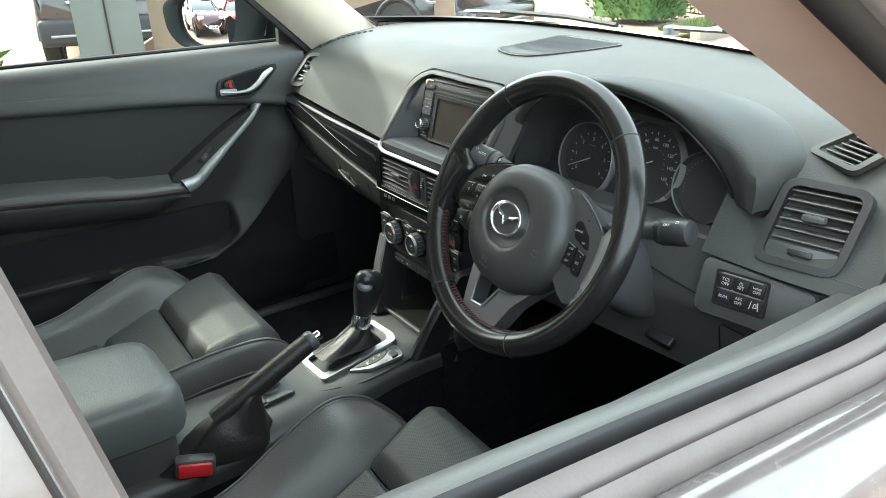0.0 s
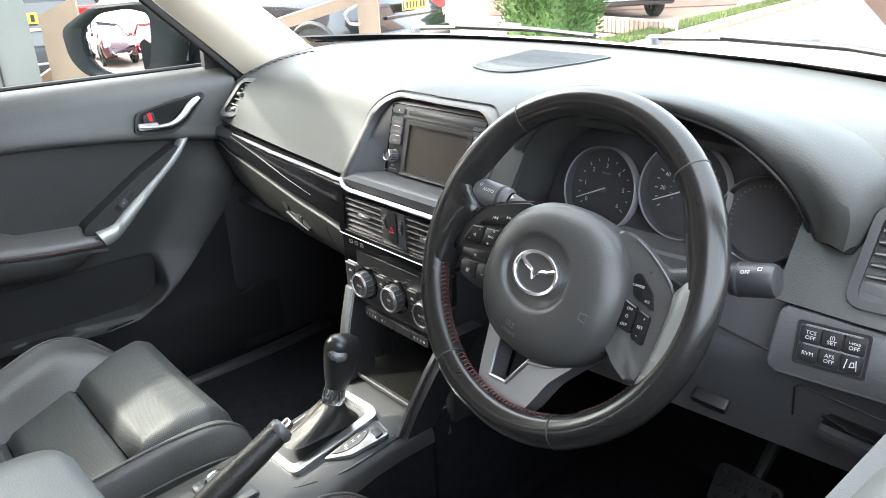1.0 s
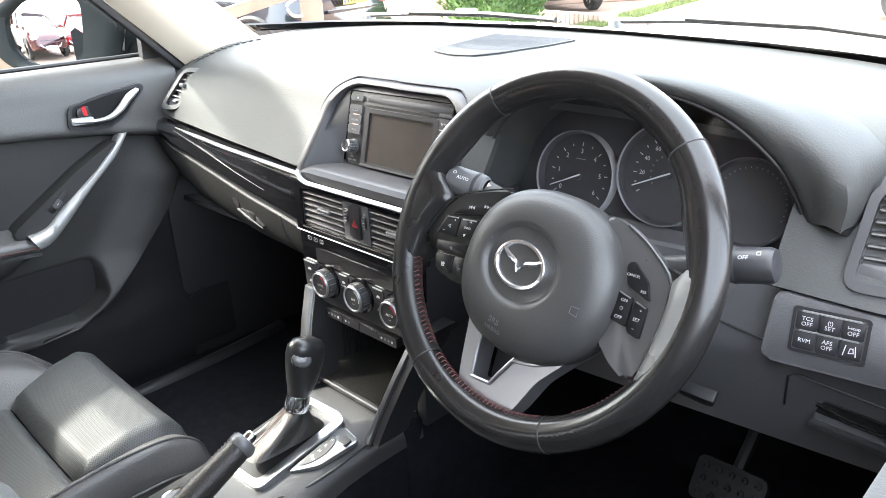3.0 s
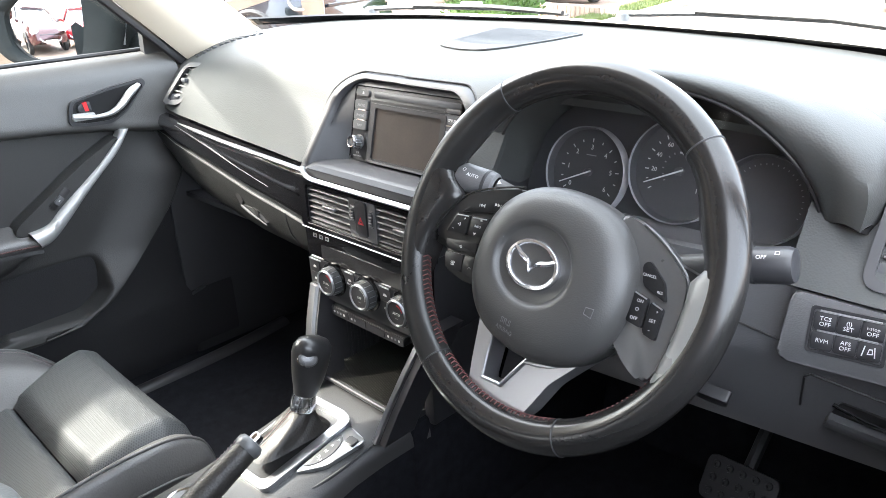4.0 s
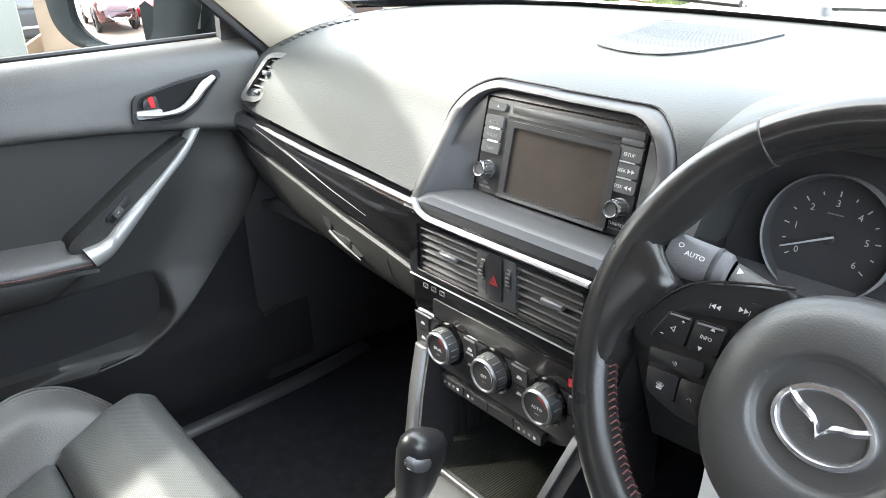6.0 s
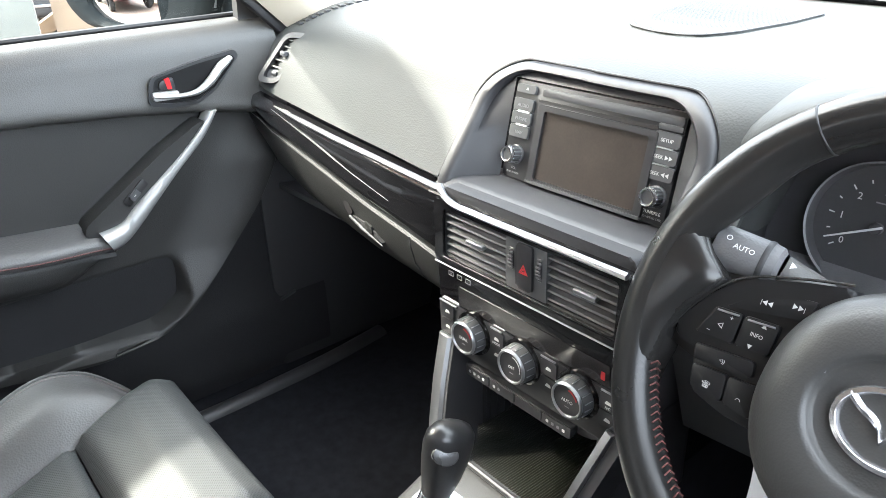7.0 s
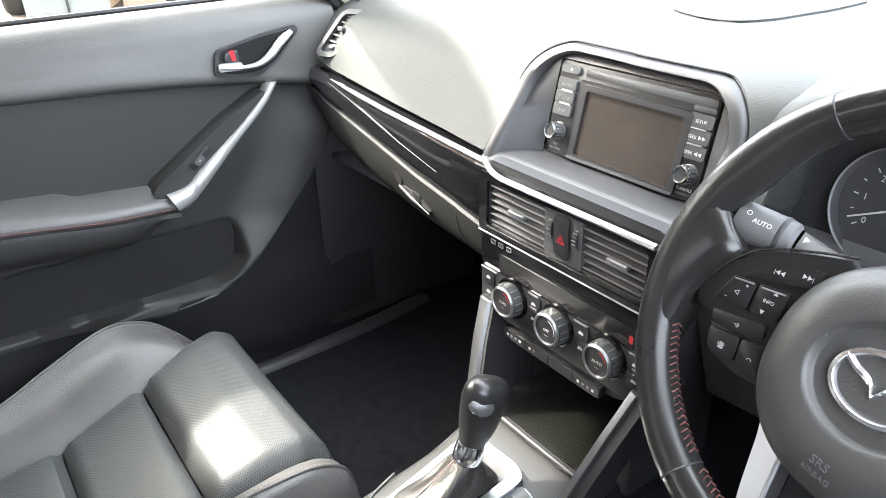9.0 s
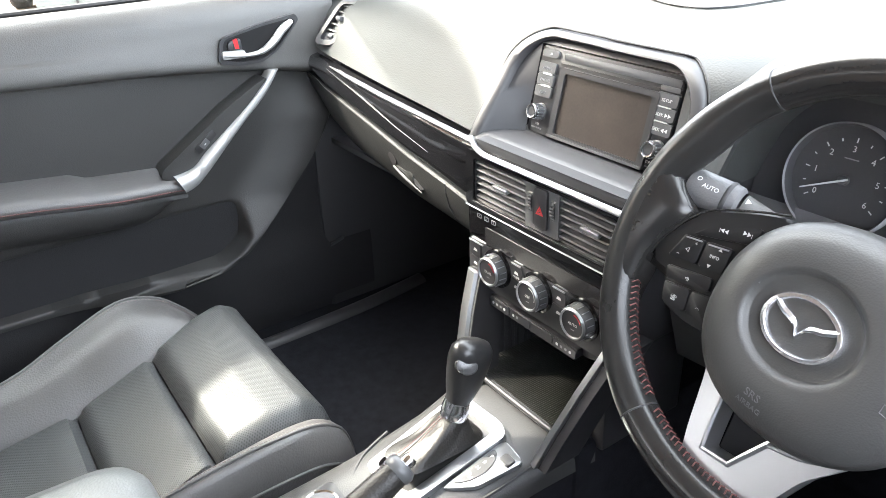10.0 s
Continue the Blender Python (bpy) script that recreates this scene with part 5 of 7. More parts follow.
part("spoke_back", prism(rounded([(-0.045, -0.060), (-0.030, -0.110), (-0.026, -0.150), (0.010, -0.150), (0.024, -0.110), (0.05, -0.060)], 0.008), -0.046, -0.040, WH, 0.002), DARK, foot)
part("foot_leather", prism(rounded([(-0.058, -0.150), (-0.034, -0.158), (0.030, -0.157), (0.062, -0.142), (0.070, -0.152), (0.045, -0.168), (-0.045, -0.168)], 0.006), -0.014, 0.006, WH, 0.006), RIM, foot)

# airbag cover: a deep dome with a round hollow for the badge
prof = [(0.985, -0.020), (1.0, -0.010), (1.0, 0.001), (0.988, 0.0085), (0.955, 0.0155), (0.89, 0.0220), (0.78, 0.0270), (0.64, 0.0298), (0.555, 0.0304), (0.515, 0.0296), (0.490, 0.0272), (0.472, 0.0252), (0.455, 0.0244)]
seg = 80


def cap_pt(f, i):
    a = 2 * math.pi * i / seg
    c, s_ = math.cos(a), math.sin(a)
    e = 2.25 if f > 0.6 else 2.0
    k = (abs(c) ** e + abs(s_) ** e) ** (-1 / e)
    rx, ry = (0.0870, 0.0815) if f > 0.6 else (0.0850, 0.0760)
    w = ramp((f - 0.45) / 0.5)
    return BC[0] + (HC[0] - BC[0]) * w + f * rx * k * c, BC[1] + (HC[1] - BC[1]) * w + f * ry * k * s_


cap = part("airbag_cover", loft([[WH @ Vector((*cap_pt(f, i), h)) for i in range(seg)] for f, h in prof]), AIRBAG, wheel, "grained black airbag cover", angle=60)
lettering("SRS", 0.0085, WH @ pose(HC[0] - 0.012, HC[1] - 0.0535, 0.0294, 11, 0, -4), LOWER, cap)
lettering("AIRBAG", 0.0060, WH @ pose(HC[0] - 0.012, HC[1] - 0.0615, 0.0278, 17, 0, -4), LOWER, cap)
for hx, hy in ((-0.052, 0.022), (0.064, -0.012)):
    part("horn_mark", tube([WH @ Vector((HC[0] + hx + dx, HC[1] + hy + dy, 0.0288)) for dx, dy in ((-0.004, -0.003), (-0.004, 0.003), (0.004, 0.004), (0.004, -0.004))], 0.0004, 5, closed=True), LOWER, cap)
# plain chrome badge: an oval ring with a winged bar
EM = WH @ Matrix.Translation((BC[0], BC[1], 0.0250)) @ pose(0, 0, 0, 0, 0, -1)
ANG = np.linspace(0, 2 * math.pi, 65)[:-1]
badge = part("badge", loft([[EM @ Vector(((0.0300 + dr) * math.cos(a), (0.0232 + dr) * math.sin(a) - 0.0005, h)) for a in ANG] for dr, h in ((0.0, -0.001), (0.0, 0.0030), (-0.0010, 0.0042), (-0.0036, 0.0046), (-0.0050, 0.0030), (-0.0054, -0.001))], True, False), BADGE, wheel, "chrome oval badge ring", angle=40)
HALF = smooth_path([(0.0, -0.0070), (0.0040, 0.0000), (0.0090, 0.0030), (0.0150, 0.0048), (0.0195, 0.0072), (0.0238, 0.0098)], 5)
for sx in (-1, 1):
    part("badge_wing", loft([[EM @ Vector((sx * x, y + dy * (0.80 + 10 * x), h)) for dy, h in ((-0.0030, 0.0), (-0.0026, 0.0034), (0.0, 0.0050), (0.0026, 0.0034), (0.0030, 0.0))] for x, y in HALF]), BADGE, badge, "chrome winged bar", angle=30)
part("badge_ground", lathe([(0.0001, 0.0012), (0.0262, 0.0010)], EM @ Matrix.Diagonal((1, 0.76, 1, 1)), 40), AIRBAG, badge)


# keys on the spokes
def wkey(pts, words, size=0.0055, bar=None):
    cx, cy = sum(p[0] for p in pts) / len(pts), sum(p[1] for p in pts) / len(pts)
    b = part("wheel_key", prism(rounded(pts, 0.0025), 0.0, 0.0056, WH, 0.0012, 2), POD, wheel, "black key with white print")
    for wd, dx, dy in words:
        lettering(wd, size * 0.85, WH @ pose(cx + dx, cy + dy, 0.0058, 0, 0, 6), KEYPRINT, b)
    if bar:
        part("key_line", tube([WH @ Vector((*bar[0], 0.0056)), WH @ Vector((*bar[1], 0.0056))], 0.0007, 6), SILVERP, b)


wkey([(-0.113, 0.004), (-0.104, 0.014), (-0.072, 0.030), (-0.062, 0.032), (-0.064, 0.018)], (("|\u25C0\u25C0", -0.007, -0.002), ("\u25B6\u25B6|", 0.012, 0.004)), 0.0046)
wkey([(-0.125, -0.021), (-0.119, 0.001), (-0.1005, 0.004), (-0.0985, -0.017)], (("+", 0.005, 0.0065), ("\u25C1", 0, -0.001), ("\u2212", -0.006, -0.0075)), 0.0055, ((-0.117, -0.0005), (-0.102, 0.0022)))
wkey([(-0.0965, -0.0165), (-0.0985, 0.0045), (-0.076, 0.0085), (-0.0745, -0.013)], (("\u25B2", 0.002, 0.0075), ("INFO", 0, 0), ("\u25BC", -0.001, -0.0085)), 0.0044, ((-0.096, 0.0026), (-0.078, 0.0060)))
wkey([(-0.121, -0.0275), (-0.080, -0.0195), (-0.077, -0.030), (-0.117, -0.038)], (("<))", 0.0, -0.001),), 0.0040)
wkey([(-0.1165, -0.0405), (-0.092, -0.0365), (-0.088, -0.0545), (-0.110, -0.0565)], (("\u260E", 0, -0.002),), 0.0055)
wkey([(-0.0905, -0.0362), (-0.070, -0.0325), (-0.0665, -0.054), (-0.0865, -0.0545)], (("\u2312", 0, -0.002),), 0.0055)
wkey([(0.097, 0.024), (0.102, 0.029), (0.121, 0.016), (0.1285, 0.001), (0.104, 0.0075)], (("CANCEL", -0.004, 0.0015), ("RES", 0.010, -0.0085)), 0.0040)
wkey([(0.0985, 0.001), (0.1135, -0.001), (0.1165, -0.027), (0.0990, -0.0255)], (("ON", 0, 0.0075), ("\u25CB", 0, 0), ("OFF", 0, -0.0080)), 0.0048, ((0.100, 0.0), (0.112, -0.002)))
wkey([(0.1160, -0.002), (0.1290, -0.0045), (0.1315, -0.032), (0.1180, -0.0300)], (("+", 0.001, 0.0085), ("SET", 0, 0), ("\u2212", 0, -0.0085)), 0.0048, ((0.118, -0.003), (0.128, -0.005)))


# ---- centre console ----
console = thing("centre_console", "charcoal centre console between the seats", "console")


def con_top(y):
    return float(np.interp(y, [-0.50, -0.36, -0.25, -0.15, -0.07, 0.0], [0.600, 0.605, 0.618, 0.636, 0.652, 0.660]))


def con_half(y):
    return float(np.interp(y, [-0.60, -0.35, -0.22, -0.12, -0.05, 0.0], [0.105, 0.100, 0.090, 0.088, 0.098, 0.105]))


rings = []
for y in np.linspace(-0.60, 0.0, 25):
    h, z = con_half(y), con_top(y)
    c = 0.02
    rings.append([(c - h - 0.004, y, z - 0.04), (c - h - 0.003, y, z - 0.025), (c - h, y, z - 0.015), (c - h + 0.014, y, z - 0.002), (c - h * 0.5, y, z + 0.001), (c, y, z + 0.001), (c + h * 0.5, y, z + 0.001), (c + h - 0.014, y, z - 0.002), (c + h, y, z - 0.015), (c + h + 0.003, y, z - 0.025), (c + h + 0.004, y, z - 0.04)])
part("body", loft(rings), CONSOLE, console, angle=60)
part("side_cover", loft([[(0.02 - con_half(y), y, 0.44), (0.02 - con_half(y) - 0.001, y, con_top(y) - 0.03), (0.02 + con_half(y) + 0.001, y, con_top(y) - 0.03), (0.02 + con_half(y), y, 0.44)] for y in np.linspace(-0.60, -0.01, 12)]), CARPET, console, "black lower sides of the console")
groove = smooth_path([(0.107, -0.055), (0.105, -0.12), (0.094, -0.19), (0.066, -0.243), (0.022, -0.262), (-0.020, -0.255), (-0.050, -0.225), (-0.062, -0.18)], 6)
part("panel_groove", tube([(x, y, con_top(y) - (0.0015 if x < 0.09 else 0.006)) for x, y in groove], 0.0022, 6), DARK, console, "dark joint round the gear panel")


def on_top(x, y, d=0.0):
    return Vector((x, y, con_top(y) + 0.002 + d))


GM = frame_at((0.012, -0.148, con_top(-0.148) + 0.002), (1, 0, 0), (0, 1, 0.21))
# gear plate with the leather boot
gp_out = rounded([(-0.040, -0.085), (0.048, -0.080), (0.050, 0.066), (0.030, 0.074), (-0.040, 0.070), (-0.050, 0.058)], 0.012, 5)
gp_in = rounded([(-0.032, -0.074), (0.033, -0.070), (0.035, 0.056), (0.022, 0.063), (-0.031, 0.060), (-0.040, 0.050)], 0.010, 5)
gate = part("gear_surround", ringplate(gp_out, gp_in, -0.004, 0.009, GM, 0.004), SILVER, console, "satin silver frame round the gear lever", angle=50)
part("frame_well", prism(gp_in, -0.012, -0.006, GM), DARK, gate)
pp = part("position_plate", prism(rounded([(0.050, 0.062), (0.092, 0.056), (0.080, -0.004), (0.052, -0.036)], 0.008), -0.002, 0.004, GM, 0.0015), SILVERP, console, "silver plate with the gear positions")
part("position_window", prism(rounded([(0.053, 0.044), (0.060, 0.042), (0.068, 0.032), (0.072, 0.014), (0.068, -0.006), (0.060, -0.018), (0.053, -0.022)], 0.006), 0.003, 0.0052, GM, 0.0008), SATIN, pp, "dark half-round window")
for wd, px, py in (("P", 0.0600, 0.034), ("R", 0.0605, 0.023), ("N", 0.0605, 0.012), ("D", 0.0600, 0.000), ("M", 0.0650, -0.003)):
    lettering(wd, 0.0070, GM @ pose(px, py, 0.0055, 0, 0, 0), WHITE, pp)
part("shift_release", prism(rect(0.016, 0.012, 0.002, 0.078, 0.043), 0.003, 0.008, GM, 0.0015), BUTTON, pp, "black shift lock key")
# lever
lever = thing("gear_lever", "black leather gear knob with chrome collar and gaiter", "gear lever", at=(0.02, -0.12, 0.65))
A = Vector((0.014, -0.158, 0.652))
B = Vector((0.019, -0.127, 0.700))
C = Vector((0.026, -0.097, 0.785))
ax = (C - B).normalized()
side, fore = Vector((1, 0, 0)), ax.cross(Vector((1, 0, 0))).normalized()
if fore.y < 0:
    fore = -fore
rings = []
for h, a, b, off in ((-0.004, 0.0135, 0.0145, 0), (0.006, 0.0145, 0.0155, 0), (0.014, 0.0165, 0.0175, 0.0), (0.030, 0.0195, 0.0225, -0.001), (0.050, 0.0215, 0.0265, -0.003), (0.066, 0.0220, 0.0285, -0.005), (0.078, 0.0205, 0.0275, -0.006), (0.086, 0.0155, 0.022, -0.007), (0.090, 0.008, 0.012, -0.008)):
    rings.append([B + ax * h + fore * off + side * a * math.cos(t) + fore * b * math.sin(t) for t in np.linspace(0, 2 * math.pi, 33)[:-1]])
kb = part("knob", loft(rings), KNOB, lever, "glossy black leather gear knob", angle=60)
nk = (side * 0.80 - fore * 0.50 + ax * 0.33).normalized()
uk = (side * 0.50 + fore * 0.80).normalized()
tl = B + ax * 0.0650 - fore * 0.0225 + side * 0.0170 - nk * 0.0008
part("badge", lathe([(0.0, 0.0022), (0.008, 0.0019), (0.0122, 0.0008), (0.0134, -0.002), (0.0136, -0.012)], frame_at(tl, uk, nk.cross(uk)) @ Matrix.Diagonal((1.02, 0.80, 1, 1)), 28), SPOKEG, kb, "oval satin insert in the knob")
part("collar", lathe([(0.0165, -0.016), (0.0172, -0.014), (0.0172, -0.004), (0.0155, 0.006), (0.014, 0.007)], frame_at(B, (1, 0, 0), fore), 32), CHROME, lever, "bright chrome collar")
rings = []
for k in range(15):
    t = k / 14
    c = A.lerp(B - ax * 0.012, t ** 0.9)
    base = 1 - t ** 0.75
    w, l = 0.031 * base + 0.0150 * (1 - base), 0.060 * base + 0.0158 * (1 - base)
    e = 2.0 + 2.6 * base
    ring = []
    for a in np.linspace(0, 2 * math.pi, 61)[:-1]:
        ca, sa = math.cos(a), math.sin(a)
        q = (abs(ca) ** e + abs(sa) ** e) ** (-1 / e)
        fold = 1 + math.sin(math.pi * t) * (0.10 * math.cos(2 * a + 0.6) + 0.07 * math.sin(5 * a - 3.0 * t) + 0.03 * math.sin(9 * a + 4 * t))
        ring.append(c + Vector((w * q * ca * fold, l * q * sa * fold, -0.006 * math.sin(math.pi * t) * max(0.0, math.sin(3 * a + 2.2)))))
    rings.append(ring)
boot = part("gaiter", loft(rings), BOOT, lever, "folded black leather gaiter", angle=70)
for col in (42, 45):
    stitches([r[col] + (r[col] - A.lerp(B, 0.5)).normalized() * 0.0010 for r in rings], STITCH, boot, 0.0042, 0.0030, 0.0006)
part("gaiter_seam", tube([(r[43] + r[44]) / 2 + ((r[43] + r[44]) / 2 - A.lerp(B, 0.5)).normalized() * 0.0004 for r in rings], 0.0009, 6), BOOT, boot)

part("tunnel_cover", abox(-0.088, 0.128, -0.03, 0.5, 0.44, 0.652, 0.006), CARPET, console, "black carpeted tunnel below the tray")
# ribbed tray under the stack
part("tray_floor", sheet(lambda u, v: (-0.075 + 0.195 * u, -0.036 + 0.16 * v, 0.662 - 0.002 * v), 4, 4, 0.01), DARK, console)
for k in range(60):
    x = -0.070 + 0.185 * k / 59
    part("tray_rib", box((0.0017, 0.15, 0.0022), Matrix.Translation((x, 0.042, 0.6625)), 0.0006, 1), MAT_RIB, console)
part("tray_edge", tube([(-0.080, -0.040, 0.663), (0.02, -0.042, 0.665), (0.122, -0.040, 0.663)], 0.0035, 8), SATIND, console)
part("tray_side", abox(-0.090, -0.072, 0.010, 0.14, 0.64, 0.752, 0.004), SATIND, console)
for k in range(9):
    part("side_rib", box((0.002, 0.006, 0.085), pose(-0.0705, 0.024 + 0.012 * k, 0.706), 0.0005, 1), SATIND, console)
part("tray_side", abox(0.118, 0.138, 0.0, 0.14, 0.64, 0.77, 0.004), SATIND, console)
part("tray_back", abox(-0.08, 0.12, 0.12, 0.14, 0.66, 0.77, 0.004), DARK, console)
# struts from the stack to the console, faced with satin silver
for top, bot, w, lab in (((-0.101, -0.006, 0.792), (-0.066, -0.058, 0.658), 0.017, "left"), ((0.150, -0.012, 0.800), (0.116, -0.082, 0.650), 0.015, "right")):
    T, Bo = Vector(top), Vector(bot)
    run = [T, T.lerp(Bo, 0.35) + Vector((0, -0.004, 0)), T.lerp(Bo, 0.7) + Vector((0, -0.004, 0)), Bo]
    part("strut", loft([[P + Vector((dx, dy, 0)) for dx, dy in ((-0.008, -0.003), (w, -0.003), (w, 0.050), (-0.008, 0.050))] for P in run]), SATIND, console, "dark strut with silver front face")
    part("silver_edge", loft([[P + Vector((dx, dy, 0)) for dx, dy in ((-0.009, -0.001), (-0.008, -0.005), (-0.002, -0.0075), (w * (0.55 if lab == "left" else 0.06), -0.0075), (w * (0.75 if lab == "left" else 0.16), -0.004), (w * (0.75 if lab == "left" else 0.2), -0.001))] for P in run]), SILVER, console, "satin silver strut face", angle=40)

# rotary controller and its keys behind the gear lever
kc = on_top(-0.002, -0.305)
ctl = part("controller", lathe([(0.026, 0), (0.026, 0.004), (0.0225, 0.006), (0.022, 0.016), (0.020, 0.018), (0, 0.018)], Matrix.Translation(kc), 36), SATIN, console, "round menu controller")
part("chrome_ring", lathe([(0.0225, 0.0135), (0.0232, 0.016), (0.0205, 0.0195), (0.0185, 0.0185)], Matrix.Translation(kc), 36), CHROME, ctl)
kp = part("key_plate", prism(rect(0.088, 0.064, 0.008), -0.004, 0.0035, frame_at((0.004, -0.305, con_top(-0.305) + 0.002), (1, 0, 0), (0, 1, 0.1)), 0.0015), BUTTON, console)
for i in range(4):
    part("menu_key", prism(rect(0.018, 0.012, 0.002, -0.030 + 0.020 * i, -0.025), 0.003, 0.006, frame_at((0.004, -0.305, con_top(-0.305) + 0.002), (1, 0, 0), (0, 1, 0.1)), 0.001), SATIN, kp)
for i in range(2):
    part("menu_key", prism(rect(0.012, 0.022, 0.002, 0.037, 0.0 + 0.022 * i - 0.006), 0.003, 0.006, frame_at((0.004, -0.305, con_top(-0.305) + 0.002), (1, 0, 0), (0, 1, 0.1)), 0.001), SATIN, kp)
# handbrake
hbk = thing("handbrake", "leather handbrake lever with pale stitching, lowered", "handbrake", at=(0.10, -0.40, 0.62))
h0, h1 = Vector((0.099, -0.405, 0.665)), Vector((0.103, -0.258, 0.738))
d = (h1 - h0).normalized()
hp = [h0 - d * 0.02, h0.lerp(h1, 0.25), h0.lerp(h1, 0.6), h0.lerp(h1, 0.93), h1]
grip = part("grip", tube(smooth_path(hp, 6), [0.0145 + 0.0025 * math.sin(math.pi * min(1, k / 20)) for k in range(25)], 18), BOOT, hbk, "black leather grip")
stitches([p + Vector((-0.006, 0, 0.0152)) for p in hp], STITCHG, grip, 0.005, 0.004, chevron=(1, 0, 0))
m = Matrix.Translation(h1) @ d.to_track_quat("Z", "Y").to_matrix().to_4x4()
part("end_cap", lathe([(0.0155, -0.006), (0.0165, -0.003), (0.0165, 0.002), (0.0135, 0.007), (0.0085, 0.008)], m, 28), SATIN, hbk)
part("release_button", lathe([(0.0075, 0.004), (0.0078, 0.014), (0.0065, 0.017), (0, 0.0172)], m, 24), CHROME, hbk, "chrome release button")
rings = []
for k in range(9):
    t = k / 8
    c = Vector((0.090, -0.420, 0.598)).lerp(h0 + d * 0.045, t)
    w, l = 0.044 * (1 - t) + 0.0175 * t, 0.092 * (1 - t) ** 1.2 + 0.018 * t
    rings.append([c + Vector((w * math.cos(a) * (1 + 0.14 * math.sin(3 * a + 4 * t) * (1 - t)), l * math.sin(a) * (1 + 0.10 * math.sin(4 * a - 3 * t) * (1 - t)), 0.010 * math.sin(3 * a + 8 * t) * math.sin(math.pi * t))) for a in np.linspace(0, 2 * math.pi, 33)[:-1]])
part("gaiter", loft(rings), BOOT, hbk, "loose folded leather gaiter", angle=70)

# armrest box
arm = thing("armrest", "grey-black padded armrest over the console box", "armrest", at=(0.0, -0.6, 0.6))
part("box", loft([[(x, y, z) for x, y in rounded([(-0.115, -0.85), (0.100, -0.85), (0.100, -0.478), (-0.105, -0.478)], 0.02, 4)] for z in (0.46, 0.60, 0.652)]), PLASTIC, arm)
out = rounded([(-0.125, -0.86), (0.108, -0.86), (0.106, -0.452), (-0.108, -0.462)], 0.05, 8)
cxy = Vector((-0.005, -0.66))
rings = []
for k, z in ((0.97, 0.655), (1.0, 0.668), (1.0, 0.695), (0.985, 0.712), (0.93, 0.7235), (0.80, 0.729), (0.5, 0.732), (0.05, 0.733)):
    rings.append([(cxy.x + (x - cxy.x) * k, cxy.y + (y - cxy.y) * (1 - (1 - k) * 0.6), z + 0.010 * (y + 0.46) * -0.2) for x, y in out])
part("lid", loft(rings), LIDLEATHER, arm, "padded leather armrest lid", angle=70)
# buckle
bk = thing("seat_belt_buckle", "seat belt buckle with a red release button", "buckle", at=(0.13, -0.46, 0.60))
BM = frame_at((0.135, -0.470, 0.612), (0.25, 0.93, -0.15), (-0.1, 0.1, 0.9))
part("housing", box((0.058, 0.030, 0.026), BM @ Matrix.Translation((0, 0, -0.010)), 0.006), PLASTIC, bk)
part("release_button", box((0.047, 0.020, 0.008), BM @ Matrix.Translation((0, 0, 0.004)), 0.003), RED, bk, "bright red release button")


# ---- seats ----
def cushion_z(x, y, c, w):
    """Height of a seat's top at x, y; c its middle, w half its width."""
    t = (x - c) / w
    base = float(np.interp(y, [-0.80, -0.60, -0.48, -0.37, -0.29, -0.245, -0.215, -0.20], [0.555, 0.558, 0.575, 0.606, 0.628, 0.630, 0.612, 0.58]))
    return base - 0.010 * (1 - t * t)


def quilt(x0, x1, y0, y1, c, w, puff, edge, mat_n=20):
    """A padded panel whose edges sink into its seams."""
    def fn(u, v):
        y = y0 + (y1 - y0) * v
        x = x0(y) + (x1(y) - x0(y)) * u
        e = min(u, 1 - u) * abs(x1(y) - x0(y)), min(v, 1 - v) * abs(y1 - y0)
        k = min(1.0, min(e) / edge)
        return (x, y, cushion_z(x, y, c, w) + puff * (1 - (1 - k) ** 2.2) - 0.012)
    return sheet(fn, mat_n, mat_n, 0.05)


# crest of each side bolster: x from the seat's middle, y, z
CREST = {-1: [(-0.150, -0.80, 0.605), (-0.160, -0.70, 0.598), (-0.190, -0.565, 0.602), (-0.219, -0.475, 0.624), (-0.238, -0.385, 0.648), (-0.242, -0.325, 0.634), (-0.236, -0.285, 0.602), (-0.222, -0.255, 0.565), (-0.195, -0.24, 0.52)],
         1: [(0.200, -0.80, 0.60), (0.205, -0.70, 0.600), (0.214, -0.565, 0.608), (0.221, -0.475, 0.624), (0.226, -0.385, 0.640), (0.226, -0.310, 0.643), (0.222, -0.252, 0.634), (0.213, -0.212, 0.602), (0.196, -0.190, 0.54)]}


def seam_x(s, y):
    return float(np.interp(y, [-0.80, -0.50, -0.375, -0.256, -0.2], [-0.10, -0.106, -0.130, -0.168, -0.172] if s < 0 else [0.184, 0.184, 0.180, 0.179, 0.178]))


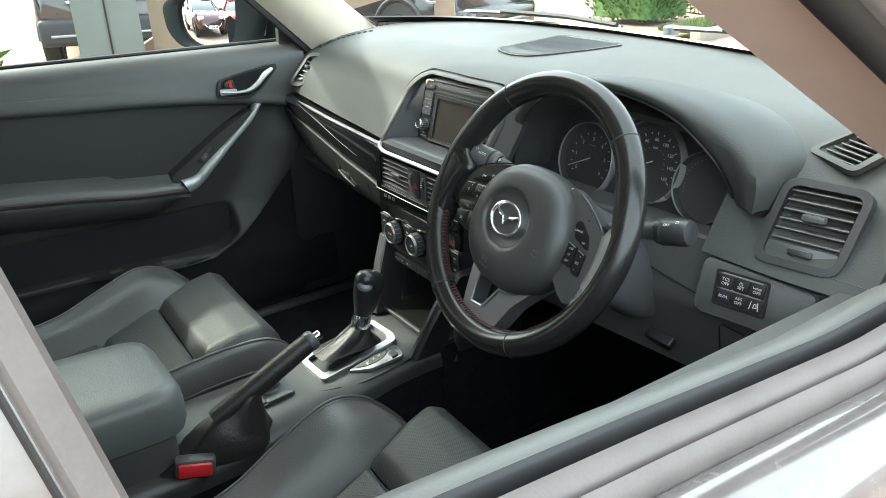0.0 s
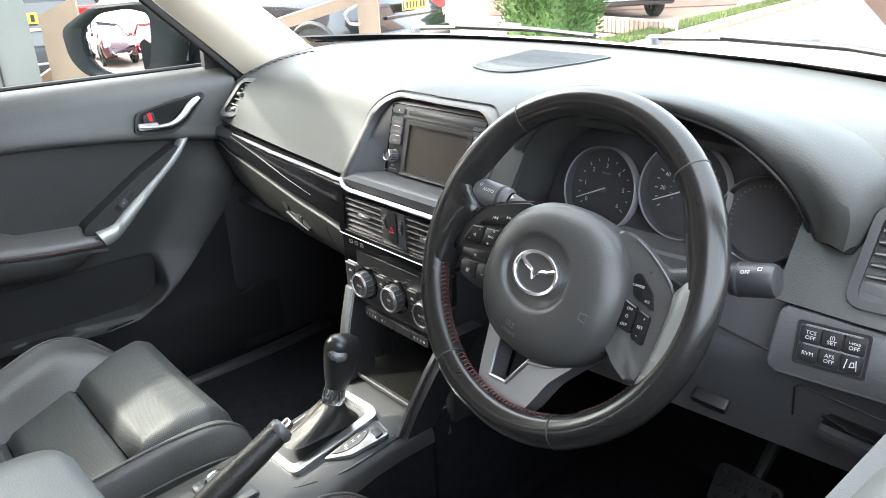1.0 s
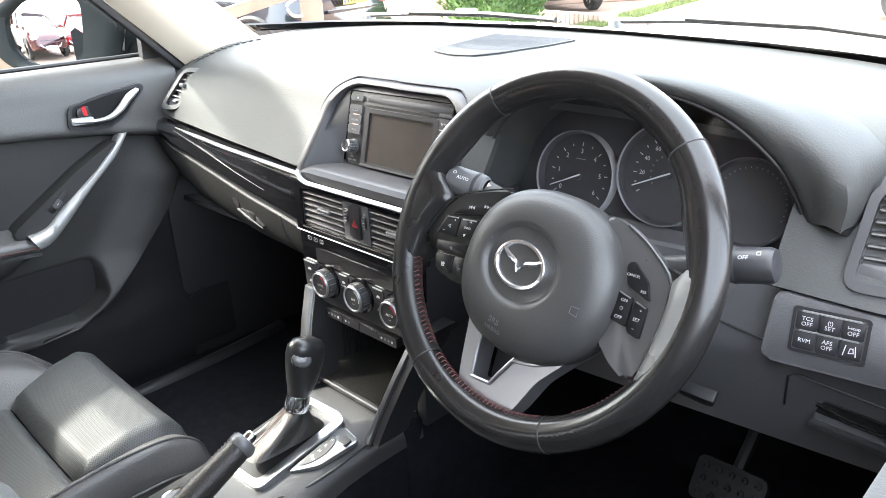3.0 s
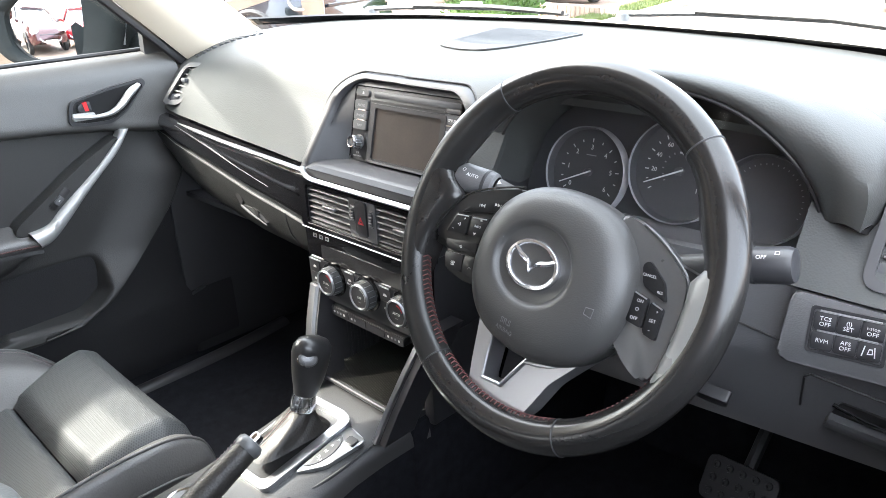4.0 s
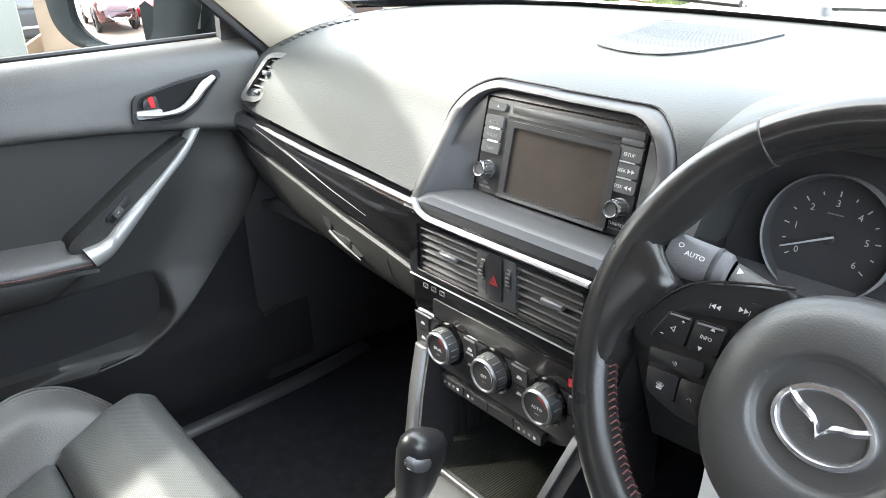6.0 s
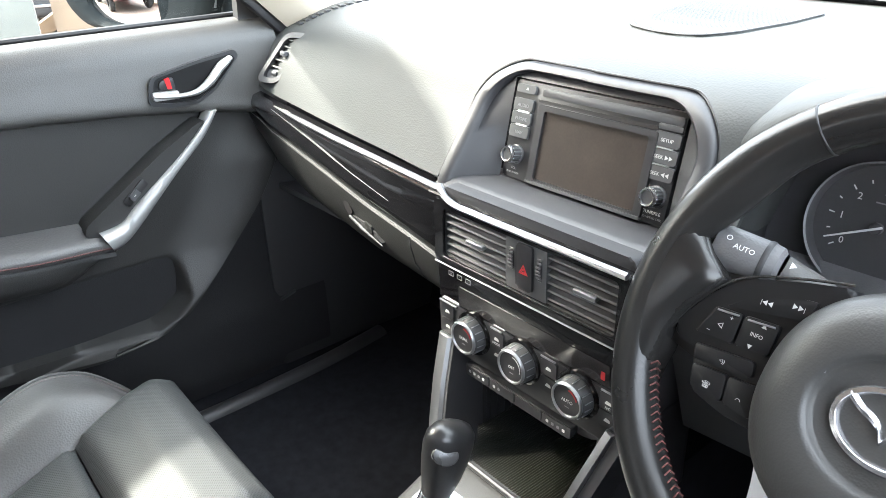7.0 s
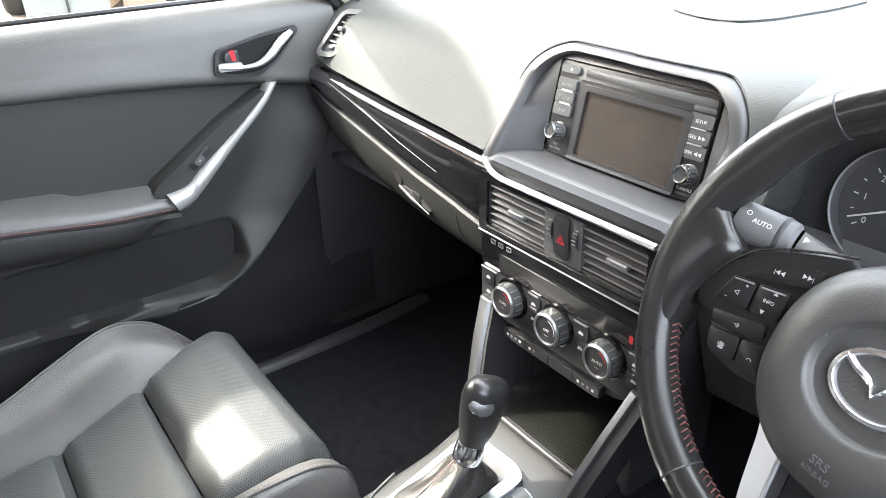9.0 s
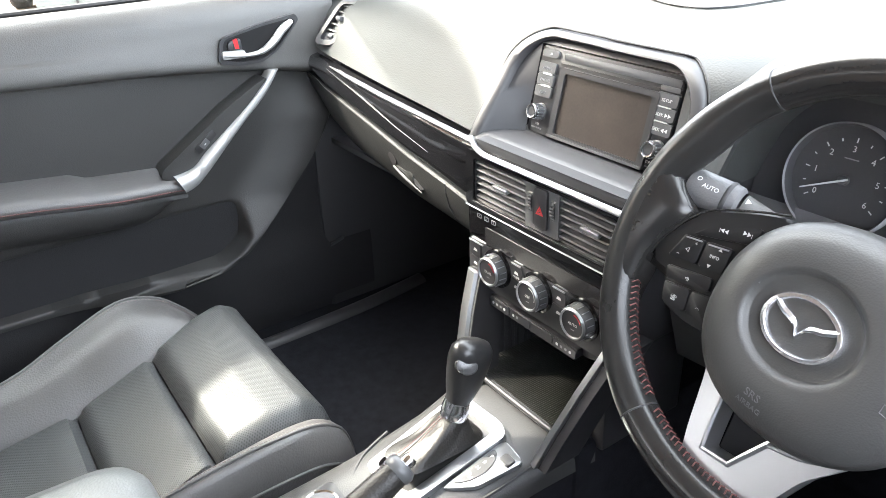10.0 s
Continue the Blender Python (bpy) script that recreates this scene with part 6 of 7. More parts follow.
def seat(name, c, label, group, y_shift=0.0):
    th = thing(name, label, "car seat", group, at=(c, -0.5, 0.41))
    w = 0.265
    L, Rr = (lambda y: c + seam_x(-1, y)), (lambda y: c + seam_x(1, y))
    part("front_panel", quilt(L, Rr, -0.368, -0.203, c, w, 0.026, 0.026, 30), PERF, th, "perforated leather front panel")
    part("middle_panel", quilt(L, Rr, -0.494, -0.370, c, w, 0.020, 0.02, 26), PERF, th, "perforated leather middle panel")
    part("rear_panel", quilt(L, Rr, -0.76, -0.496, c, w, 0.020, 0.02, 22), PERF, th, "perforated leather rear panel")
    for s in (-1, 1):
        path = smooth_path(CREST[s], 5)
        n = len(path) - 1

        def fn(u, v):
            q = path[int(round(u * n))]
            X, y, Z = float(q[0]), float(q[1]), float(q[2])
            sx, sz = seam_x(s, y), cushion_z(c + seam_x(s, y), y, c, w) - 0.016
            sz = min(sz, Z - 0.004)
            if abs(sx) > abs(X) - 0.012:
                sx = X - s * 0.012
            P = [(sx, sz - 0.02), (sx + s * 0.004, sz), (sx + (X - sx) * 0.45, sz + (Z - sz) * 0.62 + 0.004), (X - s * 0.010, Z - 0.0035), (X, Z), (X + s * 0.011, Z - 0.008), (X + s * 0.020, Z - 0.045), (X + s * 0.016, Z - 0.10), (X - s * 0.01, 0.47)]
            t = v * (len(P) - 1)
            i = min(int(t), len(P) - 2)
            k = t - i
            p0, p1, p2, p3 = (np.array(P[min(max(i + j, 0), len(P) - 1)]) for j in (-1, 0, 1, 2))
            r = 0.5 * (2 * p1 + (p2 - p0) * k + (2 * p0 - 5 * p1 + 4 * p2 - p3) * k * k + (3 * p1 - p0 - 3 * p2 + p3) * k ** 3)
            return (c + r[0], y, r[1])
        bol = part("bolster", sheet(fn, n, 32), LEATHER, th, "smooth leather side bolster", angle=80)
        crest = [Vector((c + q[0], q[1], q[2] + 0.0012)) for q in path]
        part("piping", tube(crest, 0.0024, 8), LEATHER, bol)
        stitches([p + Vector((-s * 0.006, 0, -0.0018)) for p in crest], STITCHG, bol, 0.006, 0.0042, 0.0006)
        if s > 0:
            part("lower_piping", tube([Vector(fn(k / n, 0.765)) + Vector((0.001, 0, 0)) for k in range(n + 1)], 0.0022, 8), LEATHER, bol)
    part("front_skirt", loft([[(x, y, z) for x, y in rounded([(c - 0.17, -0.76), (c + 0.20, -0.76), (c + 0.19, -0.225), (c - 0.19, -0.225)], 0.03, 4)] for z in (0.455, 0.50, 0.535)]), LEATHER, th)
    part("base", abox(c - 0.20, c + 0.20, -0.75, -0.27, 0.41, 0.47, 0.01), DARK, th)
    # backrest
    def back(x0, x1, s0, s1, puff):
        def fn(u, v):
            x, q = x0 + (x1 - x0) * u, s0 + (s1 - s0) * v
            k = min(1.0, min(min(u, 1 - u) * (x1 - x0), min(v, 1 - v) * (s1 - s0)) / 0.025)
            return (x, -0.74 - 0.36 * q + y_shift + puff * (1 - (1 - k) ** 2), 0.58 + 0.62 * q)
        return sheet(fn, 14, 18, -0.06)
    part("backrest", back(c - 0.17, c + 0.17, 0.0, 1.0, 0.03), PERF, th)
    for s in (-1, 1):
        pts = [(c + s * 0.205, -0.70 - 0.36 * q + y_shift + 0.05 * math.sin(math.pi * min(1, q + 0.15)), 0.60 + 0.60 * q) for q in np.linspace(0, 1, 12)]
        part("back_bolster", tube(pts, [0.04 + 0.015 * math.sin(math.pi * k / 11) for k in range(12)], 14), LEATHER, th)
    part("headrest", box((0.27, 0.10, 0.19), pose(c, -1.14 + y_shift, 1.31, -14), 0.035, 4), LEATHER, th)
    for s in (-1, 1):
        part("headrest_post", tube([(c + s * 0.07, -1.13 + y_shift, 1.26), (c + s * 0.07, -1.10 + y_shift, 1.15)], 0.006, 8), CHROME, th)
    return th


seat("passenger_seat", -0.345, "black perforated leather front passenger seat with piping", "front seats")
ds = seat("driver_seat", 0.386, "black perforated leather driver's seat with piping", "front seats", -0.10)
ds.location.y += 0.12
# carpet clip on the passenger floor
clip = thing("mat_clip", "round black floor mat fastener on the carpet", "fastener", at=(-0.17, -0.15, 0.41))
part("disc", lathe([(0.017, 0), (0.016, 0.004), (0.012, 0.005), (0.006, 0.005), (0.006, 0.010), (0, 0.010)], Matrix.Translation((-0.17, -0.15, 0.409)), 24), SATIN, clip)


# ---- doors ----
def crease(y):
    return float(np.interp(y, [-0.75, -0.404, -0.268, -0.14, -0.036, 0.051, 0.13], [1.010, 0.990, 0.982, 0.971, 0.958, 0.942, 0.925]))


def spline(P, t):
    """A smooth curve through the places P; t runs from 0 to 1."""
    t = t * (len(P) - 1)
    i = min(int(t), len(P) - 2)
    a, b, c, d = (np.array(P[min(max(i + k, 0), len(P) - 1)], float) for k in (-1, 0, 1, 2))
    w = t - i
    return 0.5 * (2 * b + (c - a) * w + (2 * a - 5 * b + 4 * c - d) * w * w + (3 * b - a - 3 * c + d) * w ** 3)


def belt_lining(u, v):
    """The padded upper part between the window and the crease."""
    y, top = -0.70 + 0.825 * u, 1.083
    zc = crease(y)
    q = spline([(0.775, top - 0.010), (0.752, top + 0.004), (0.724, top + 0.001), (0.705, top - 0.022), (0.698, top - 0.055), (0.693, zc + 0.028), (0.690, zc + 0.008), (0.694, zc - 0.001), (0.706, zc - 0.006), (0.722, zc - 0.010), (0.738, zc - 0.040)], v)
    return (-q[0], y, q[1])


def wing_edge(z):
    """The front edge of the middle lining, where it folds away to the speaker cover."""
    w = min(0.022, max(0.0, z - 0.5885))
    return sum(float(np.interp(z + w * k, [0.588, 0.589, 0.592, 0.600, 0.612, 0.637, 0.694, 0.745, 0.785, 0.840, 0.90, 0.96], [-0.240, -0.200, -0.162, -0.138, -0.118, -0.089, -0.017, 0.032, 0.066, 0.098, 0.116, 0.122])) for k in (-1, -0.66, -0.33, 0, 0.33, 0.66, 1)) / 7


def middle_lining(u, v):
    """The middle lining: it swells towards its front edge and holds the pocket."""
    z0 = 0.588 + 0.010 * ramp((0.60 - u) / 0.30)
    y0 = -0.70
    z = 1.015 + (z0 - 1.015) * v
    ye = wing_edge(z)
    y = y0 + (ye - y0) * (1 - (1 - u) ** 1.25)
    z = min(z, crease(y) - 0.005)
    swell = 0.026 * ramp((y - (ye - 0.15)) / 0.15) * ramp((0.935 - z) / 0.09)
    low = 0.022 * ramp((0.72 - z) / 0.10)
    foot = 0.604 + 0.006 * ramp((-0.26 - y) / 0.16)
    hollow = 0.050 * ramp((ye - 0.022 - y) / 0.020) * ramp((z - foot) / 0.007) * ramp((0.720 - z) / 0.05) * ramp((-0.105 - y) / 0.018)
    curl = 0.012 * ramp((y - ye + 0.008) / 0.008)
    return (-(0.720 - swell - low + hollow + curl), y, z)


pd = thing("passenger_door", "closed black front passenger door with silver grip", "car door", at=(-0.72, 0.0, 0.4))
part("panel", sheet(belt_lining, 40, 40, -0.010), PLASTIC, pd, "black padded upper door lining", angle=60)
part("middle_panel", sheet(middle_lining, 72, 96, -0.006), LINING, pd, "black soft middle door lining with pocket", angle=60)
part("pocket_inside", sheet(lambda u, v: (-0.739, -0.70 + 0.585 * u, 0.725 - 0.125 * v), 4, 4, 0.004), SEAL, pd, "dark inside of the door pocket")
part("lower_panel", sheet(lambda u, v: (-(0.722 - 0.010 * ramp((v - 0.62) / 0.12) + 0.012 * ramp((v - 0.9) / 0.1)), -0.70 + 0.87 * u, 0.955 - 0.56 * v), 24, 30, -0.010), SPEAKER, pd, "black hard lower lining with speaker cover", angle=60)
DM = frame_at((-0.6895, 0.0, 0.0), (0, 1, 0), (0, 0, 1))
# inner handle in its cup
cup = rounded([(-0.105, 0.984), (-0.075, 0.977), (-0.033, 0.976), (-0.003, 0.990), (0.039, 1.030), (0.033, 1.039), (-0.030, 1.031), (-0.097, 1.018)], 0.009, 6)
cup2 = [(-0.034 + (x + 0.034) * 1.10, 1.007 + (y - 1.007) * 1.20) for x, y in cup]
hc = part("handle_surround", ringplate(cup2, cup, -0.002, 0.0045, DM, 0.0015), BUTTON, pd)
part("handle_cup", prism(cup, -0.002, 0.0015, DM), POD, hc, "dark recess behind the handle")
bar = smooth_path([(-0.102, 0.9930, 0.006), (-0.085, 0.9905, 0.009), (-0.058, 0.9885, 0.012), (-0.034, 0.9915, 0.014), (-0.012, 1.0040, 0.014), (0.008, 1.0220, 0.012), (0.030, 1.0340, 0.007)], 5)
part("inner_handle", tube([DM @ Vector(p) for p in bar], [0.0050 + 0.0042 * ramp((k - 8) / 14) - 0.003 * ramp((k - 26) / 4) for k in range(len(bar))], 14, flat=0.7), GRIPM, hc, "satin silver inner door handle")
part("handle_root", prism(rounded([(-0.104, 0.986), (-0.062, 0.984), (-0.064, 0.997), (-0.104, 0.999)], 0.003), 0, 0.010, DM, 0.002), GRIPM, hc)
lk = part("lock_knob", prism(rounded([(-0.092, 1.000), (-0.066, 0.998), (-0.068, 1.018), (-0.090, 1.014)], 0.004), 0, 0.006, DM, 0.002), BUTTON, hc)
part("red_mark", prism(rounded([(-0.079, 1.001), (-0.072, 1.000), (-0.074, 1.018), (-0.082, 1.016)], 0.001), 0, 0.0066, DM), RED, lk, "red unlocked mark")
# silver grip from the belt down to the armrest
GL = smooth_path([(-0.021, 0.953), (-0.041, 0.927), (-0.089, 0.882), (-0.158, 0.828), (-0.187, 0.801), (-0.222, 0.792)], 6)
GR = smooth_path([(-0.003, 0.952), (-0.036, 0.908), (-0.092, 0.858), (-0.152, 0.798), (-0.186, 0.769), (-0.208, 0.760)], 6)
rings = []
for i, (a, b) in enumerate(zip(GL, GR)):
    f = i / (len(GL) - 1)
    dep = 0.004 + 0.024 * f
    sh = Vector((-0.24 * dep, 0.42 * dep, 0))
    A_, B_ = Vector((a[0], a[1], 0)) + sh, Vector((b[0], b[1], 0)) + sh
    rings.append([DM @ (A_.lerp(B_, w) + Vector((0, 0, dep + h))) for w, h in ((0, -0.02), (0, -0.002), (0.14, 0.004), (0.5, 0.006), (0.80, 0.004), (0.93, -0.002), (1.0, -0.012), (1.0, -0.03))])
part("grip_trim", loft(rings), GRIPM, pd, "satin silver grip bar", angle=50)
# switch wedge behind the grip
wedge = rounded([(-0.030, 0.944), (-0.045, 0.940), (-0.113, 0.904), (-0.243, 0.818), (-0.250, 0.803), (-0.215, 0.786), (-0.165, 0.815)], 0.010)
part("switch_base", prism(wedge, -0.03, 0.012, DM, 0.006), LINING, pd, "black switch panel behind the grip")
ws_m = frame_at((-0.6765, -0.162, 0.853), (0, 0.77, 0.64), (0, -0.64, 0.77))
sb = part("window_switch", prism(rect(0.046, 0.0135, 0.002), -0.004, 0.0018, ws_m, 0.0006), SEAL, pd, "electric window switch")
part("switch_key", prism(rect(0.018, 0.0105, 0.002, -0.004, 0), 0.001, 0.006, ws_m, 0.0015), SATIN, sb)
part("switch_mark", prism(rect(0.004, 0.0012, 0.0003, -0.004, 0), 0.0055, 0.0064, ws_m), WHITE, sb)
# armrest: a padded roll over a deeper base
AY = [float(y) for y in np.linspace(-0.70, -0.212, 40)]
rings, low = [], []
for y in AY:
    zb = float(np.interp(y, [-0.70, -0.443, -0.385, -0.360, -0.238, -0.21], [0.868, 0.839, 0.833, 0.821, 0.810, 0.806]))
    zf = float(np.interp(y, [-0.70, -0.452, -0.339, -0.229, -0.21], [0.850, 0.823, 0.806, 0.794, 0.791]))
    zl_ = float(np.interp(y, [-0.70, -0.473, -0.296, -0.262, -0.224, -0.21], [0.765, 0.742, 0.727, 0.738, 0.768, 0.775]))
    xi = -0.652 - 0.012 * ramp((y + 0.33) / 0.12)
    rings.append([(-0.735, y, zb + 0.002), (-0.70, y, zb), (xi - 0.020, y, zf + 0.004), (xi - 0.007, y, zf + 0.001), (xi - 0.001, y, zf - 0.006), (xi, y, zf - 0.014), (xi - 0.005, y, zf - 0.021), (xi - 0.012, y, zf - 0.025)])
    zl_ = min(zl_, zf - 0.034)
    low.append([(-0.735, y, zf - 0.022), (xi - 0.010, y, zf - 0.024), (xi - 0.008, y, zf - 0.031), (xi - 0.012, y, (zf - 0.03 + zl_) / 2), (xi - 0.022, y, zl_ + 0.006), (xi - 0.036, y, zl_), (-0.735, y, zl_ - 0.004)])
ar = part("armrest", loft(rings), LEATHER, pd, "padded leather door armrest", angle=70)
stitches([(r[5][0] + 0.0010, r[5][1], r[5][2] + 0.001) for r in rings], STITCH, ar, 0.005, 0.0044, 0.0010)
part("armrest_base", loft(low), LINING, pd, "dark lower body of the armrest", angle=50)
# speaker cover with an unreadable maker's plate
part("speaker_badge", prism(rounded([(-0.016, -0.003), (0.018, -0.003), (0.020, 0.003), (-0.013, 0.003)], 0.001), -0.004, 0.0016, frame_at((-0.7120, 0.085, 0.562), (0, 0.95, 0.25), (0.0, -0.25, 0.95)), 0.0005), SATIND, pd)
# triangular corner cover, window seal and window frame
part("mirror_corner", loft([[(x, 0.072, 1.083), (x, 0.175, 1.055), (x, 0.110, 1.168), (x, 0.078, 1.190)] for x in (-0.742, -0.724)]), DARK, pd, "black triangular cover behind the mirror")
part("belt_seal", tube([(-0.752, y, 1.0905) for y in np.linspace(-0.70, 0.08, 8)], 0.005, 8), SEAL, pd)
part("window_frame", tube([(-0.742, 0.080, 1.085), (-0.738, 0.086, 1.180)], 0.006, 8), SEAL, pd)
part("window_frame", tube([(-0.738 + 0.25 * (z - 1.17), 0.050 - 1.12 * (z - 1.17), z) for z in (1.15, 1.20, 1.28, 1.36, 1.44, 1.48)], 0.008, 10), SEAL, pd)
glass_pane = part("pane", loft([[(-0.765, -0.78, 1.07), (-0.765, 0.10, 1.07), (-0.735, 0.02, 1.215), (-0.665, -0.30, 1.42), (-0.655, -0.78, 1.475)], [(-0.761, -0.78, 1.07), (-0.761, 0.10, 1.07), (-0.731, 0.02, 1.215), (-0.661, -0.30, 1.42), (-0.651, -0.78, 1.475)]]), PANE, pd, "clear raised side window", smooth=False)
glass_pane.visible_shadow = False
part("skin", sheet(lambda u, v: (-0.785 - 0.12 * math.sin(math.pi * 0.5 * min(1, v * 2.2)), -0.70 + 0.95 * u, 1.068 - 0.70 * v), 10, 14, 0.01), BODY, pd, "grey painted outer door skin")

# door mirror
mir = thing("door_mirror", "grey passenger door mirror with glass tilted down", "door mirror", at=(-0.93, 0.02, 1.12))
MM = frame_at((-0.955, -0.033, 1.139), (0.855, 0.519, 0.0), (-0.03, 0.05, 1.0))
mo = rounded([(-0.141, 0.032), (-0.130, -0.034), (-0.095, -0.070), (-0.022, -0.088), (0.090, -0.086), (0.168, -0.082), (0.206, 0.005), (0.166, 0.066), (0.095, 0.088), (-0.044, 0.081)], 0.022, 5)
mi = rounded([(-0.084, 0.028), (-0.082, -0.032), (-0.050, -0.063), (0.004, -0.073), (0.050, -0.068), (0.090, -0.056), (0.104, 0.005), (0.107, 0.060), (0.052, 0.072), (-0.026, 0.064)], 0.020, 5)
rings = [[MM @ Vector((x, y, -0.004)) for x, y in mi], [MM @ Vector((x * 1.02, y * 1.03, 0.004)) for x, y in mi]]
for k, f, h in ((0.55, 1.0, 0.010), (0.95, 1.0, 0.006), (1.0, 1.0, -0.006), (1.0, 0.99, -0.03), (1.0, 0.93, -0.07), (1.0, 0.76, -0.105), (1.0, 0.42, -0.125)):
    rings.append([MM @ Vector(((p[0] + (q[0] - p[0]) * k) * f + 0.03 * (1 - f), (p[1] + (q[1] - p[1]) * k) * f, h - 0.10 * max(0.0, (p[0] + (q[0] - p[0]) * k) - 0.10))) for p, q in zip(mi, mo)])
shell = loft(rings, True, False)
shell.verts.ensure_lookup_table()
shell.faces.new([shell.verts[len(shell.verts) - len(mo) + i] for i in range(len(mo))])
part("housing", shell, MIRSHELL, mir, "dark grey mirror housing", angle=60)
part("backing", prism(mi, -0.010, -0.005, MM), DARK, mir)
MG = MM @ pose(0, 0, -0.001, 2.6, 0, 0)
gc = sum(p[0] for p in mi) / len(mi), sum(p[1] for p in mi) / len(mi)
rings = []
for f in (1.0, 0.85, 0.7, 0.55, 0.4, 0.25, 0.1, 0.01):
    rings.append([MG @ Vector((gc[0] + (x - gc[0]) * f, gc[1] + (y - gc[1]) * f, 0.001 - f * f * ((x - gc[0]) ** 2 + (y - gc[1]) ** 2) / 2.6)) for x, y in mi])
convex = loft(rings, True, False)
convex.verts.ensure_lookup_table()
convex.faces.new([convex.verts[len(convex.verts) - len(mi) + i] for i in range(len(mi))])
part("mirror_glass", convex, MIRROR, mir, "convex mirror glass reflecting the yard", angle=80)
part("bright_rim", tube([MM @ Vector((x, y, z)) for x, y, z in ((0.100, 0.088, 0.008), (0.166, 0.067, 0.0), (0.200, 0.010, -0.006), (0.186, -0.040, -0.006))], 0.0022, 6), SILVERP, mir, "pale edge of the housing")
rings = []
for t, x, y, z in ((0, -0.885, 0.030, 1.10), (0.4, -0.84, 0.09, 1.085), (0.8, -0.80, 0.12, 1.075), (1, -0.77, 0.13, 1.075)):
    h = 0.065 - 0.02 * t
    rings.append([(x, y - 0.03, z - h * 0.6), (x, y + 0.05, z - h * 0.6), (x, y + 0.06, z + h * 0.4), (x, y + 0.01, z + h), (x, y - 0.03, z + h * 0.6)])
part("arm", loft(rings), MIRSHELL, mir, angle=60)

# driver's door, window down
dd_ = thing("driver_door", "closed grey driver's door with its window lowered", "car door", at=(0.78, 0.0, 0.4))


def sill_z(y):
    return float(np.interp(y, [-0.70, -0.47, -0.30, -0.05, 0.11, 0.25], [1.010, 1.005, 0.993, 0.972, 0.975, 0.975]))


def sill_run(P, y0=-0.66, y1=0.16, n=26):
    return loft([[(x, y, sill_z(y) + dz) for x, dz in P] for y in np.linspace(y0, y1, n)])


part("sill_trim", sill_run([(0.702, -0.10), (0.706, -0.055), (0.716, -0.032), (0.732, -0.016), (0.750, -0.004), (0.764, 0.0), (0.772, -0.006), (0.772, -0.10)]), SILLTOP, dd_, "black grained door top inside", angle=60)
part("inner_seal", sill_run([(0.773, -0.05), (0.773, 0.004), (0.777, 0.009), (0.782, 0.006), (0.783, -0.05)]), SEAL, dd_, angle=60)
part("outer_seal", sill_run([(0.793, -0.05), (0.794, 0.004), (0.800, 0.012), (0.810, 0.010), (0.816, 0.0), (0.816, -0.05)]), SEALG, dd_, "black window seal", angle=60)
part("seal_strip", sill_run([(0.8165, -0.04), (0.8165, 0.002), (0.820, 0.006), (0.826, 0.003), (0.829, -0.006), (0.829, -0.04)]), SEALG, dd_, angle=60)
part("skin", loft([[(x, y, sill_z(y) + dz) for x, dz in ((0.830, -0.012), (0.850, -0.004), (0.872, -0.012), (0.895, -0.045), (0.910, -0.10), (0.915, -0.30), (0.90, -0.60), (0.88, -0.60), (0.83, -0.10))] for y in np.linspace(-0.70, 0.40, 20)]), BODY, dd_, "grey metallic outer door skin", angle=60)
part("panel", sheet(lambda u, v: (0.703 + 0.01 * math.sin(3 * v), -0.70 + 0.83 * u, 0.945 - 0.55 * v), 8, 10, 0.02), PLASTIC, dd_)
part("window_frame", tube(smooth_path([(0.830, 0.195, 1.00), (0.815, 0.145, 1.10), (0.728, -0.120, 1.31), (0.692, -0.245, 1.40), (0.672, -0.41, 1.475), (0.66, -0.68, 1.50)], 6), 0.020, 12, flat=1.3), SEAL, dd_, "black window surround")
part("outer_frame", tube(smooth_path([(0.845, 0.20, 1.02), (0.825, 0.13, 1.13), (0.742, -0.12, 1.335), (0.70, -0.26, 1.435), (0.685, -0.42, 1.505), (0.68, -0.68, 1.53)], 6), 0.024, 12, flat=1.2), BODY, dd_, "grey painted frame along the windscreen pillar")


def rear_edge(z):
    """The front edge of the frame behind the lowered window."""
    return 0.806 - 0.30 * (z - 1.114), -0.617 - 0.213 * (z - 1.114)


ZR = (0.97, 1.06, 1.15, 1.25, 1.38, 1.50)
part("rear_frame", loft([[(rear_edge(z)[0] + dx, rear_edge(z)[1] + dy, z) for dx, dy in ((-0.030, -0.012), (0.0, -0.008), (0.011, -0.017), (0.013, -0.13), (-0.030, -0.13))] for z in ZR]), BODY, dd_, "grey painted rear window frame", angle=30)
part("frame_seal", loft([[(rear_edge(z)[0] + dx, rear_edge(z)[1] + dy, z) for dx, dy in ((-0.028, -0.010), (-0.002, 0.0), (0.005, -0.002), (0.012, -0.013), (0.010, -0.0165), (0.0, -0.0085))] for z in ZR]), SEALG, dd_, "grey rubber edge of the window frame", angle=30)
part("frame_joint", tube([(rear_edge(z)[0] + 0.0125, rear_edge(z)[1] - 0.019, z) for z in ZR], 0.0016, 6), SEAL, dd_)


